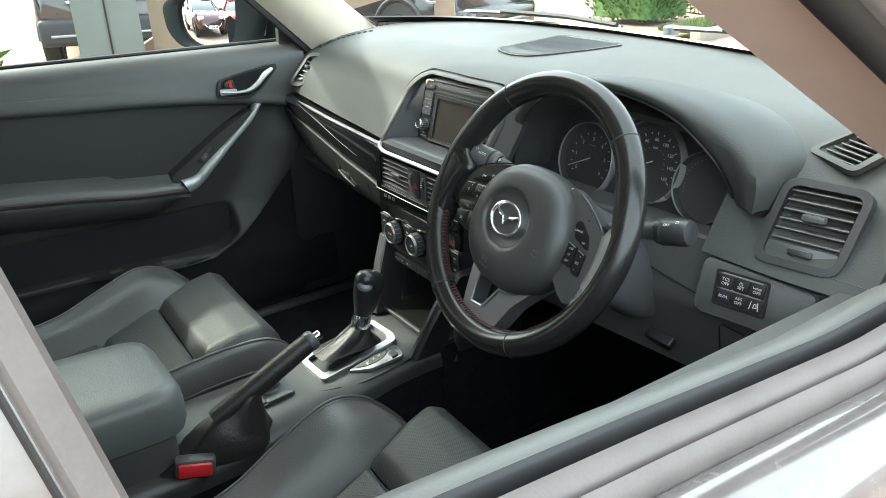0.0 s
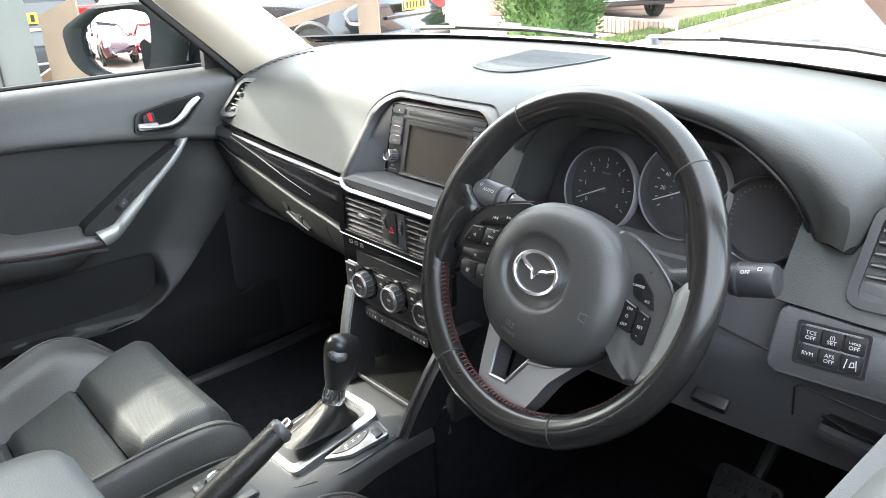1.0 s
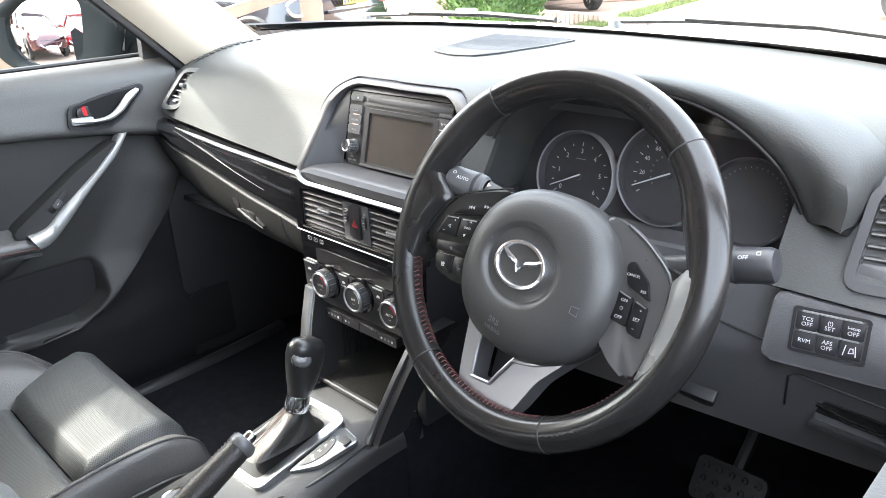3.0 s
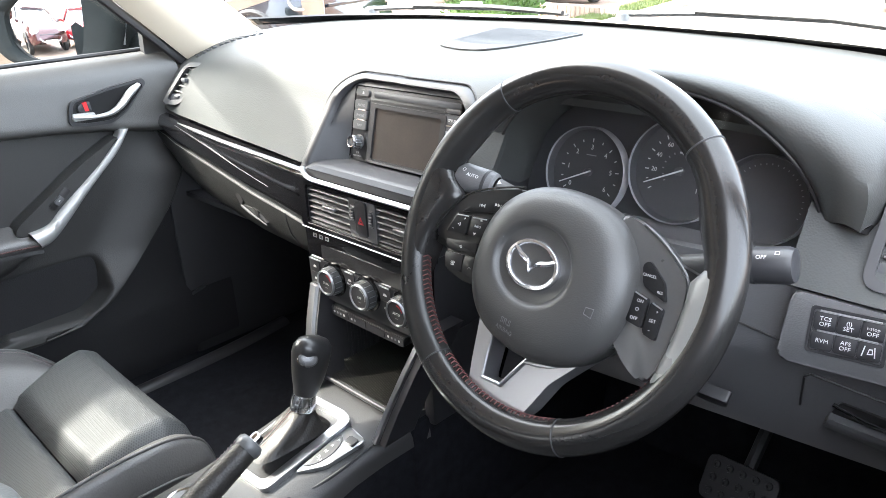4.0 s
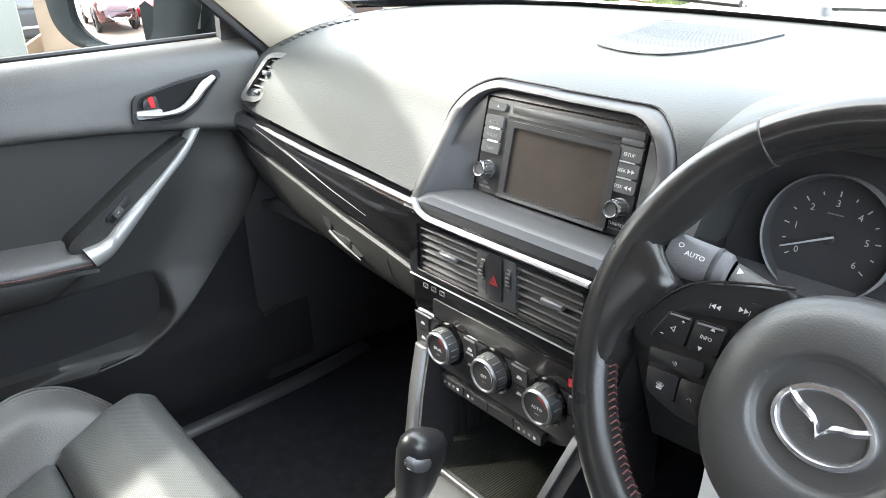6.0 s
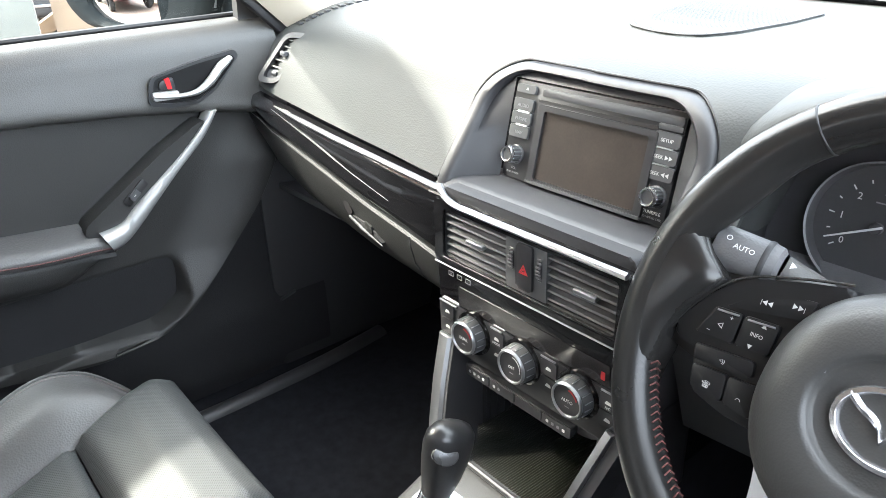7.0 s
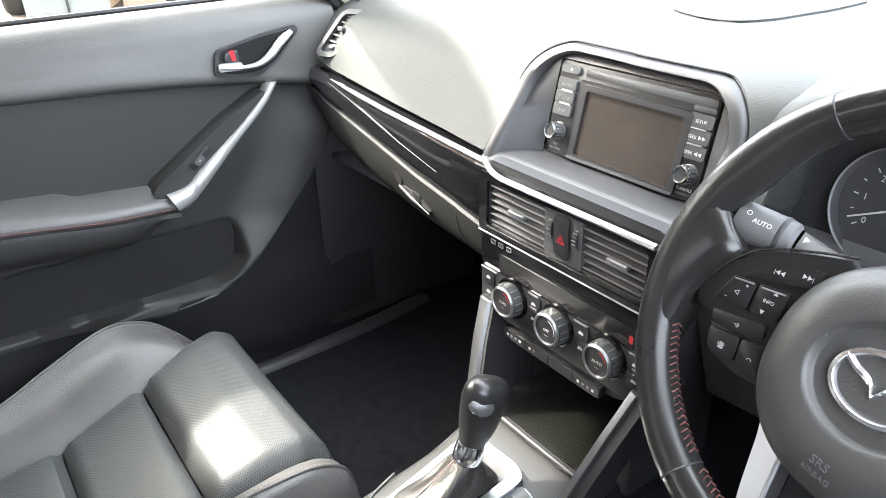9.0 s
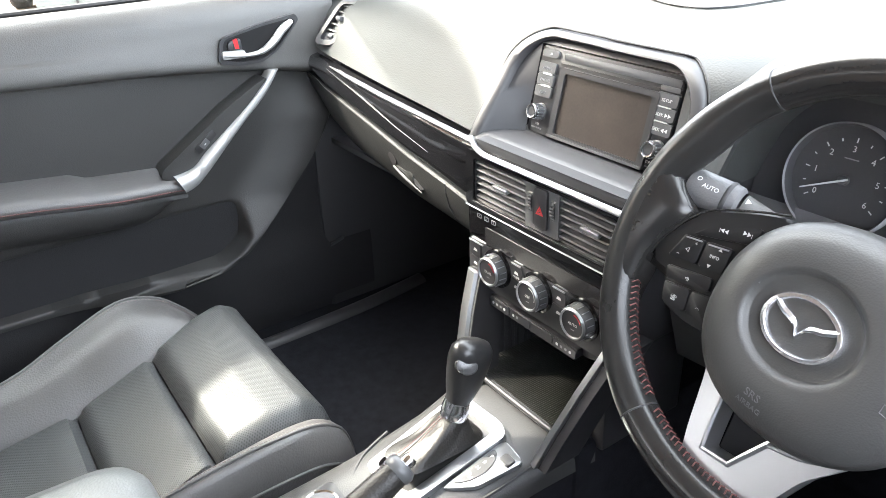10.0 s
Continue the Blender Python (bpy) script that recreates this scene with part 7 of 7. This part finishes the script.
# ---- bonnet, cowl and wipers ----
front = thing("bonnet", "grey metallic bonnet beyond the windscreen", "bonnet", at=(0, 1.0, 1.0))
part("panel", sheet(lambda u, v: (-0.80 + 1.6 * u, 0.64 + 0.95 * v - 0.20 * (2 * u - 1) ** 2 * (1 - v), 1.055 - 0.08 * v - 0.05 * (2 * u - 1) ** 2 - 0.06 * v * v), 20, 14, 0.006), BODY, front, "painted bonnet panel", angle=60)
part("cowl", sheet(lambda u, v: (-0.74 + 1.48 * u, ws_base_y(-0.74 + 1.48 * u) + 0.015 + 0.14 * v, ws_base_z(-0.74 + 1.48 * u) - 0.040 - 0.02 * math.sin(math.pi * v)), 24, 5, 0.01), SEAL, front, "black cowl below the windscreen")
for x0, lab in ((0.13, "driver"), (-0.50, "passenger")):
    wp = thing("wiper", "grey windscreen wiper resting on the glass foot", "wiper", "windscreen wipers", at=(x0, 0.5, 1.11))
    pts = [(x0 - 0.09, ws_base_y(x0) + 0.055, 1.132), (x0 + 0.06, ws_base_y(x0 + 0.06) + 0.04, 1.138), (x0 + 0.28, ws_base_y(x0 + 0.28) + 0.02, 1.138), (x0 + 0.45, ws_base_y(x0 + 0.45) + 0.005, 1.132)]
    part("arm", tube(pts, [0.009, 0.008, 0.006, 0.004], 8, flat=0.6), SATIN, wp)
    part("blade", tube([(p[0], p[1] - 0.015, p[2] + 0.004) for p in pts[1:]], 0.005, 8), SEAL, wp)
    part("pivot", lathe([(0.016, 0), (0.016, 0.014), (0.010, 0.018), (0, 0.018)], Matrix.Translation((x0 - 0.09, ws_base_y(x0) + 0.055, 1.119)), 20), SILVERP, wp)
    part("joint", box((0.05, 0.016, 0.012), pose(x0 + 0.20, ws_base_y(x0 + 0.2) + 0.03, 1.144), 0.003), SILVERP, wp)
    part("washer_jet", box((0.022, 0.014, 0.008), pose(x0 + 0.02, ws_base_y(x0) + 0.075, 1.134), 0.002), SATIN, wp)

# ---- the yard ----
PAVE = material("brick_paving", (0.27, 0.20, 0.155), 0.85, var=0.2, scale=1.5, bump=0.3, fine=60)
nt = PAVE.node_tree
tc = nt.nodes.new("ShaderNodeTexCoord")
br = nt.nodes.new("ShaderNodeTexBrick")
br.inputs["Scale"].default_value = 1.0
br.inputs["Brick Width"].default_value, br.inputs["Row Height"].default_value, br.inputs["Mortar Size"].default_value = 0.2, 0.1, 0.006
br.inputs["Color1"].default_value, br.inputs["Color2"].default_value, br.inputs["Mortar"].default_value = (1.05, 0.98, 0.95, 1), (0.85, 0.86, 0.88, 1), (0.75, 0.72, 0.68, 1)
mx = nt.nodes.new("ShaderNodeMix")
mx.data_type, mx.blend_type = "RGBA", "MULTIPLY"
mx.inputs["Factor"].default_value = 1.0
pb = nt.nodes["Principled BSDF"]
nt.links.new(tc.outputs["Object"], br.inputs["Vector"])
nt.links.new(pb.inputs["Base Color"].links[0].from_socket, mx.inputs["A"])
nt.links.new(br.outputs["Color"], mx.inputs["B"])
nt.links.new(mx.outputs["Result"], pb.inputs["Base Color"])
structure("ground", sheet(lambda u, v: (-150 + 300 * u, -150 + 300 * v, 0.0), 4, 4, 0.1), PAVE, "pale reddish brick-paved yard", "paving")
TIMBER = material("pale_timber", (0.22, 0.165, 0.12), 0.75, var=0.2, scale=9, bump=0.3, fine=160)
OLDWOOD = material("weathered_grey_post", (0.17, 0.18, 0.17), 0.8, var=0.12, scale=8, bump=0.3, fine=120)
LEAF = material("hedge_leaf", (0.055, 0.12, 0.02), 0.55, var=0.45, scale=30, fine=90)
GRASS = material("grass_blade", (0.10, 0.13, 0.035), 0.7, var=0.4, scale=20)
STONE = material("pale_kerb_stone", (0.26, 0.22, 0.18), 0.85, var=0.15, scale=5, bump=0.3, fine=90)
BRICK = material("red_brown_brick", (0.34, 0.26, 0.21), 0.85, var=0.2, scale=14, bump=0.3, random_tint=0.25)


def post(x, y, w, d, h, yaw, mat, label, slope=0.03, groove=False):
    th = thing("fence_post", label, "post", "fence posts", at=(x, y, 0))
    m = pose(x, y, 0, 0, 0, yaw)
    part("upright", loft([[m @ Vector((sx * w / 2, sy * d / 2, z + (slope * sx if z > 0.5 else 0))) for sx, sy in ((-1, -1), (1, -1), (1, 1), (-1, 1))] for z in (0, h)]), mat, th)
    if groove:
        part("groove", box((0.006, 0.01, h), m @ Matrix.Translation((0.0, -d / 2, h / 2)), 0), SEAL, th)
    return m


post(-1.72, -0.13, 0.20, 0.16, 2.4, 78, OLDWOOD, "tall grey weathered square post", 0, True)
post(-2.25, 0.02, 0.10, 0.08, 0.98, 70, TIMBER, "short pale timber fence post with sloped top", 0.025)
post(-2.25, 0.20, 0.13, 0.10, 1.19, 70, TIMBER, "pale timber fence post with sloped top", 0.03)
post(-2.40, 1.70, 0.105, 0.09, 1.16, 50, TIMBER, "pale timber fence post with sloped top", 0.02)
rail = thing("fence_rail", "pale timber fence rail nailed between posts", "fence rail", at=(-2.4, 1.2, 1.0))
part("rail", loft([[(x, y, z + dz) for dz in (-0.03, 0.03)] + [(x - 0.035, y, z + dz) for dz in (0.03, -0.03)] for x, y, z in ((-2.46, 1.78, 1.14), (-3.0, 1.15, 0.92))]), TIMBER, rail)
part("hook", tube(smooth_path([(-2.40, 1.63, 1.09), (-2.40, 1.56, 1.06), (-2.40, 1.58, 1.01), (-2.40, 1.64, 1.00)], 5), 0.008, 8), SILVERP, rail)
r2 = thing("fence_rail", "pale timber fence rail nailed between posts", "fence rail", at=(-2.3, 0.1, 0.9))
part("rail", loft([[(x, y, z + dz) for dz in (-0.025, 0.025)] + [(x - 0.03, y, z + dz) for dz in (0.025, -0.025)] for x, y, z in ((-2.30, 0.20, 0.97), (-2.35, 0.02, 0.86))]), TIMBER, r2)


def hedge(name, x, y, w, d, h, n, seed, label):
    """A clipped bush: a rough core and many small sprays of leaves."""
    th = thing(name, label, "bush", at=(x, y, 0))
    rnd = random.Random(seed)
    part("trunk", tube([(x, y, 0), (x + 0.02, y, h * 0.5)], [0.05, 0.02], 8), TIMBER, th)
    V, F = [], []
    for k in range(n):
        a, z = rnd.random() * 2 * math.pi, rnd.random() ** 0.8
        c, s_ = math.cos(a), math.sin(a)
        q = max(abs(c), abs(s_)) ** 0.75
        rad = (0.80 + 0.24 * rnd.random() ** 2) * (1 - 0.25 * z ** 4) * (0.84 + 0.16 * min(1, z * 3))
        p = Vector((x + w / 2 * rad * c / q, y + d / 2 * rad * s_ / q, 0.04 + h * z))
        o = Vector((c + rnd.uniform(-0.6, 0.6), s_ + rnd.uniform(-0.6, 0.6), rnd.uniform(0.2, 1.3))).normalized()
        t = o.orthogonal().normalized()
        t.rotate(Matrix.Rotation(rnd.random() * 6.3, 3, o))
        L, W = rnd.uniform(0.05, 0.11), rnd.uniform(0.012, 0.028)
        i = len(V)
        V += [p - t * W, p + o * L * 0.5 - t * W * 0.6, p + o * L, p + o * L * 0.5 + t * W * 0.6, p + t * W]
        F += [(i, i + 1, i + 2, i + 3, i + 4)]
    me = bpy.data.meshes.new("crown")
    me.from_pydata([v - Vector((x, y, 0)) for v in V], [], F)
    me.materials.append(LEAF)
    ob = new("crown", me)
    ob.parent = th
    tagged(ob, "dense bright green foliage")
    core = rounded([(-w * 0.39, -d * 0.39), (w * 0.39, -d * 0.39), (w * 0.39, d * 0.39), (-w * 0.39, d * 0.39)], 0.15, 4)
    part("inner_twigs", prism(core, 0.1, h * 0.94, Matrix.Translation((x, y, 0))), LEAF, th)
    return th


hedge("bush", -7.35, 8.75, 1.45, 1.3, 1.9, 9000, 3, "bright green clipped conifer bush in the yard")
hedge("bush", -4.3, -0.95, 1.1, 1.2, 2.1, 7000, 5, "dark green shrub beside the parking bays")

# kerb, verge and edging bricks
kp = [Vector((-5.2, 7.4, 0)), Vector((-5.74, 10.0, 0)), Vector((-6.6, 14.0, 0)), Vector((-7.6, 19.0, 0)), Vector((-9.5, 30, 0))]
kerb = thing("kerb", "pale stone kerb along the grass verge", "kerb", kind="structure", at=(-6, 12, 0))
run = 0.0
for a, b in zip(kp, kp[1:]):
    L = (b - a).length
    n = max(1, int(L / 0.9))
    for i in range(n):
        c = a.lerp(b, (i + 0.5) / n)
        yaw = math.degrees(math.atan2((b - a).y, (b - a).x))
        part("kerb_stone", box((L / n - 0.012, 0.15, 0.26), pose(c.x, c.y, 0.0, 0, 0, yaw), 0.015), STONE, kerb)
verge = structure("ground_verge", mesh([tuple(p + Vector((-0.08, 0, 0.10))) for p in kp] + [tuple(p + Vector((-0.55, 0.1, 0.10))) for p in kp], [(i, i + 1, i + 6, i + 5) for i in range(4)]), GRASS, "narrow green grass verge", "grass")
rnd = random.Random(8)
V, F = [], []
for k in range(16000):
    t = rnd.random() ** 1.5 * 3.2
    i = min(int(t), 3)
    c = kp[i].lerp(kp[i + 1], t - i) + Vector((-0.1 - 0.48 * rnd.random(), 0, 0.10))
    a = rnd.random() * 6.3
    h = rnd.uniform(0.03, 0.10)
    d = Vector((math.cos(a), math.sin(a), 0)) * 0.012
    i = len(V)
    V += [c - d, c + d, c + Vector((rnd.uniform(-0.03, 0.03), rnd.uniform(-0.03, 0.03), h))]
    F.append((i, i + 1, i + 2))
me = bpy.data.meshes.new("grass")
me.from_pydata(V, [], F)
me.materials.append(GRASS)
tagged(new("grass", me), "short uneven green grass on the verge", "grass", "", "stuff")
wall_ = thing("brick_edging", "low red-brown brick edging behind the verge", "edging", kind="structure", at=(-7.5, 12, 0))
bmesh_one = box((0.10, 0.215, 0.24), None, 0.008, 1)
bme = bpy.data.meshes.new("brick")
bmesh_one.to_mesh(bme)
bmesh_one.free()
bme.materials.append(BRICK)
e0, e1 = Vector((-5.9, 9.9, 0.14)), Vector((-9.6, 10.9, 0.14))
for i in range(34):
    p = e0.lerp(e1, i / 33)
    ob = new("brick", bme)
    ob.parent = wall_
    ob.matrix_basis = Matrix.Translation(p - wall_.location) @ pose(0, 0, 0, 0, 0, -15 + rnd.uniform(-1, 1))

# ---- parked cars ----
TYRE = material("tyre_rubber", (0.02, 0.02, 0.02), 0.8, var=0.2, bump=0.2)
ALLOY = material("alloy_rim", (0.55, 0.55, 0.57), 0.3, 0.9, var=0.08)
LAMP = material("red_lamp", (0.50, 0.015, 0.02), 0.15, var=0.1, coat=0.5)
CLEAR = material("clear_lamp", (0.6, 0.62, 0.65), 0.1, 0.5, var=0.1)
YELLOW = material("yellow_plate", (0.75, 0.48, 0.04), 0.4, var=0.03)
WHITEP = material("white_plate", (0.75, 0.75, 0.73), 0.4, var=0.03)
BLUE = material("blue_strip", (0.02, 0.06, 0.35), 0.4, var=0.03)


def paint(name, c, metal=0.4):
    return material(name, c, 0.2, metal, var=0.1, scale=40, coat=1.0)


def parked_car(x, y, yaw, body, label, suv=False, plate=YELLOW):
    """A hatchback: x forward in its own frame, built in place."""
    th = thing("parked_car", label, "car", "parked cars", at=(x, y, 0))
    m = pose(x, y, 0, 0, 0, yaw)
    k = 1.08 if suv else 1.0
    W = 0.90 * k
    sec = [(-2.10, 0.42, 0.72, 0.92), (-2.02, 0.30, 0.98, 0.97), (-1.6, 0.25, 1.02, 1.0), (-0.6, 0.22, 0.99, 1.0), (0.5, 0.22, 0.97, 1.0), (1.2, 0.25, 0.94, 0.98), (1.8, 0.30, 0.86, 0.93), (2.05, 0.36, 0.68, 0.82), (2.12, 0.42, 0.58, 0.70)]
    rings = [[m @ Vector((px, sy * W * w, z * k)) for sy, z in ((-0.90, z0), (-0.99, z0 + 0.12), (-1.0, z0 + 0.28), (-0.97, z1 - 0.12), (-0.90, z1), (0.90, z1), (0.97, z1 - 0.12), (1.0, z0 + 0.28), (0.99, z0 + 0.12), (0.90, z0))] for px, z0, z1, w in sec]
    part("body", loft(rings), body, th, angle=50)
    cab = [(-2.0, 0.97, 0.97, 0.86), (-1.72, 0.96, 1.38, 0.72), (-1.3, 0.96, 1.47, 0.70), (-0.3, 0.96, 1.50, 0.70), (0.25, 0.96, 1.44, 0.70), (1.05, 0.93, 0.95, 0.82)]
    part("cabin_glass", loft([[m @ Vector((px, sy * W, z * k)) for sy, z in ((-0.90, z0), (-w, z1 - 0.03), (w, z1 - 0.03), (0.90, z0))] for px, z0, z1, w in cab]), TINT, th, "dark car windows", angle=50)
    part("roof", loft([[m @ Vector((px, sy * W, z * k)) for sy, z in ((-w - 0.02, z1 - 0.05), (-w * 0.8, z1 + 0.01), (w * 0.8, z1 + 0.01), (w + 0.02, z1 - 0.05))] for px, z0, z1, w in cab[1:5]]), body, th, angle=50)
    for s in (-1, 1):
        for px0, px1 in ((-1.98, -1.55), (0.22, 1.1)):
            part("pillar", tube([m @ Vector((px0 if px0 < 0 else px1, s * W * 0.90, 0.96 * k)), m @ Vector((px1 - 0.05 if px0 < 0 else px0, s * W * 0.71, 1.44 * k))], 0.045, 8), body, th)
        part("pillar", tube([m @ Vector((-0.45, s * W * 0.91, 0.96 * k)), m @ Vector((-0.5, s * W * 0.71, 1.46 * k))], 0.035, 8), DARK, th)
        part("door_handle", tube([m @ Vector((-0.35, s * W * 1.0, 0.82 * k)), m @ Vector((-0.18, s * W * 1.0, 0.82 * k))], 0.014, 6), body, th)
        part("door_mirror", box((0.10, 0.17, 0.12), m @ pose(0.75, s * (W + 0.08), 1.0 * k), 0.03, 3), body, th)
        part("rear_lamp", box((0.12, 0.30, 0.16 if suv else 0.22), m @ pose(-2.03, s * W * 0.78, 0.86 * k, 0, 0, s * 12), 0.03, 3), LAMP, th, "red rear lamp")
        part("headlamp", box((0.22, 0.34, 0.14), m @ pose(1.97, s * W * 0.66, 0.70 * k, 0, 0, -s * 25), 0.04, 3), CLEAR, th, "clear headlamp")
        for px in (-1.35, 1.32):
            wm = m @ pose(px, s * (W - 0.10), 0.335, 90 * s, 0, 0)
            wh = part("wheel", lathe([(0.20, -0.10), (0.31, -0.10), (0.335, -0.07), (0.335, 0.07), (0.31, 0.10), (0.215, 0.105), (0.21, 0.07)], wm, 36), TYRE, th, "black tyre on alloy rim")
            part("rim", lathe([(0.215, 0.102), (0.20, 0.095), (0.195, 0.05), (0, 0.04)], wm, 30), DARK, wh)
            for i in range(7):
                a = 2 * math.pi * i / 7
                part("rim_arm", box((0.19, 0.035, 0.02), wm @ pose(0.105 * math.cos(a), 0.105 * math.sin(a), 0.085, 0, 0, math.degrees(a)), 0.006, 1), ALLOY, wh)
            part("wheel_arch", tube([m @ Vector((px + 0.365 * math.cos(t), s * (W - 0.012), 0.335 + 0.365 * math.sin(t))) for t in np.linspace(0.05, math.pi - 0.05, 18)], 0.03, 8), DARK, th)
    part("rear_bumper", box((0.24, 1.72 * k, 0.30), m @ pose(-2.05, 0, 0.43 * k), 0.06, 3), DARK if suv else body, th, "dark lower rear bumper")
    part("bumper_strip", box((0.03, 1.5 * k, 0.03), m @ pose(-2.17, 0, 0.40 * k), 0.01), SILVERP, th)
    part("tail_strip", box((0.03, 1.1 * k, 0.035), m @ pose(-2.13, 0, 0.73 * k), 0.01), CHROME if suv else body, th)
    part("front_grille", box((0.10, 0.95, 0.26), m @ pose(2.06, 0, 0.50 * k), 0.04, 3), DARK, th)
    part("grille_frame", tube([m @ Vector((2.115, 0.46 * math.cos(a), (0.52 + 0.15 * math.sin(a)) * k)) for a in np.linspace(math.pi, 2 * math.pi, 18)], 0.018, 8), CHROME, th)
    for px, sg, mt in ((-2.155, -1, plate), (2.135, 1, WHITEP)):
        pl = part("number_plate", box((0.012, 0.52, 0.111), m @ pose(px, 0, (0.84 if sg < 0 else 0.40) * k), 0.004, 1), mt, th, "plain number plate")
        if sg < 0:
            part("blue_strip", box((0.014, 0.04, 0.105), m @ pose(px, 0.235, 0.84 * k), 0.002, 1), BLUE, pl)
        for i in range(6):
            part("plain_bar", box((0.015, 0.042, 0.075), m @ pose(px, 0.16 - 0.068 * i - (0.03 if i > 3 else 0), (0.84 if sg < 0 else 0.40) * k), 0.002, 1), SEAL, pl)
    return th


parked_car(-10.4, 1.72, 168, paint("dark_brown_paint", (0.06, 0.052, 0.048)), "dark grey-brown parked estate seen from behind", True)
parked_car(-8.15, 4.25, 200, paint("black_paint", (0.012, 0.014, 0.02)), "black parked hatchback behind the timber fence")
parked_car(-10.3, 13.6, 150, paint("dark_blue_paint", (0.02, 0.025, 0.035)), "dark parked car beyond the bush")
parked_car(-1.2, 13.4, 185, paint("silver_paint_far", (0.45, 0.46, 0.48), 0.7), "silver parked car across the yard")
parked_car(-3.2, -9.6, 62, paint("maroon_paint", (0.06, 0.012, 0.016)), "dark maroon hatchback parked behind", plate=YELLOW)
parked_car(-0.9, -11.0, 95, paint("bright_red_paint", (0.42, 0.01, 0.014)), "bright red hatchback parked behind")

# low buildings that close the yard far off
FARWALL = material("far_brick_wall", (0.36, 0.25, 0.20), 0.9, var=0.2, scale=3, bump=0.2, fine=30)
for x, y, yaw, L, h, lab in ((-24, 22, -40, 30, 5.5, "low brick showroom across the yard"), (18, 26, 30, 34, 5.0, "low brick building beyond the road"), (14, -22, -30, 30, 5, "brick unit behind the yard"), (-22, -18, 35, 30, 5, "brick unit at the yard's side")):
    b = thing("building", lab, "building", at=(x, y, 0))
    m = pose(x, y, 0, 0, 0, yaw)
    part("wall", box((L, 6, h), m @ Matrix.Translation((0, 3, h / 2)), 0.02, 1), FARWALL, b)
    part("roof", box((L + 0.6, 6.6, 0.35), m @ Matrix.Translation((0, 3, h + 0.17)), 0.04, 1), STONE, b)
    for i in range(6):
        for sy in (-0.06, 6.06):
            w = part("window", box((2.2, 0.12, 1.8), m @ Matrix.Translation((-L / 2 + L * (i + 0.5) / 6, sy, 1.9)), 0.02, 1), TINT, b)
            part("window_frame", ringplate(rect(2.4, 2.0, 0.02), rect(2.1, 1.7, 0.02), -0.02, 0.05, m @ Matrix.Translation((-L / 2 + L * (i + 0.5) / 6, sy, 1.9)) @ pose(0, 0, 0, 90 if sy < 0 else -90, 0, 0)), WHITEP, w)
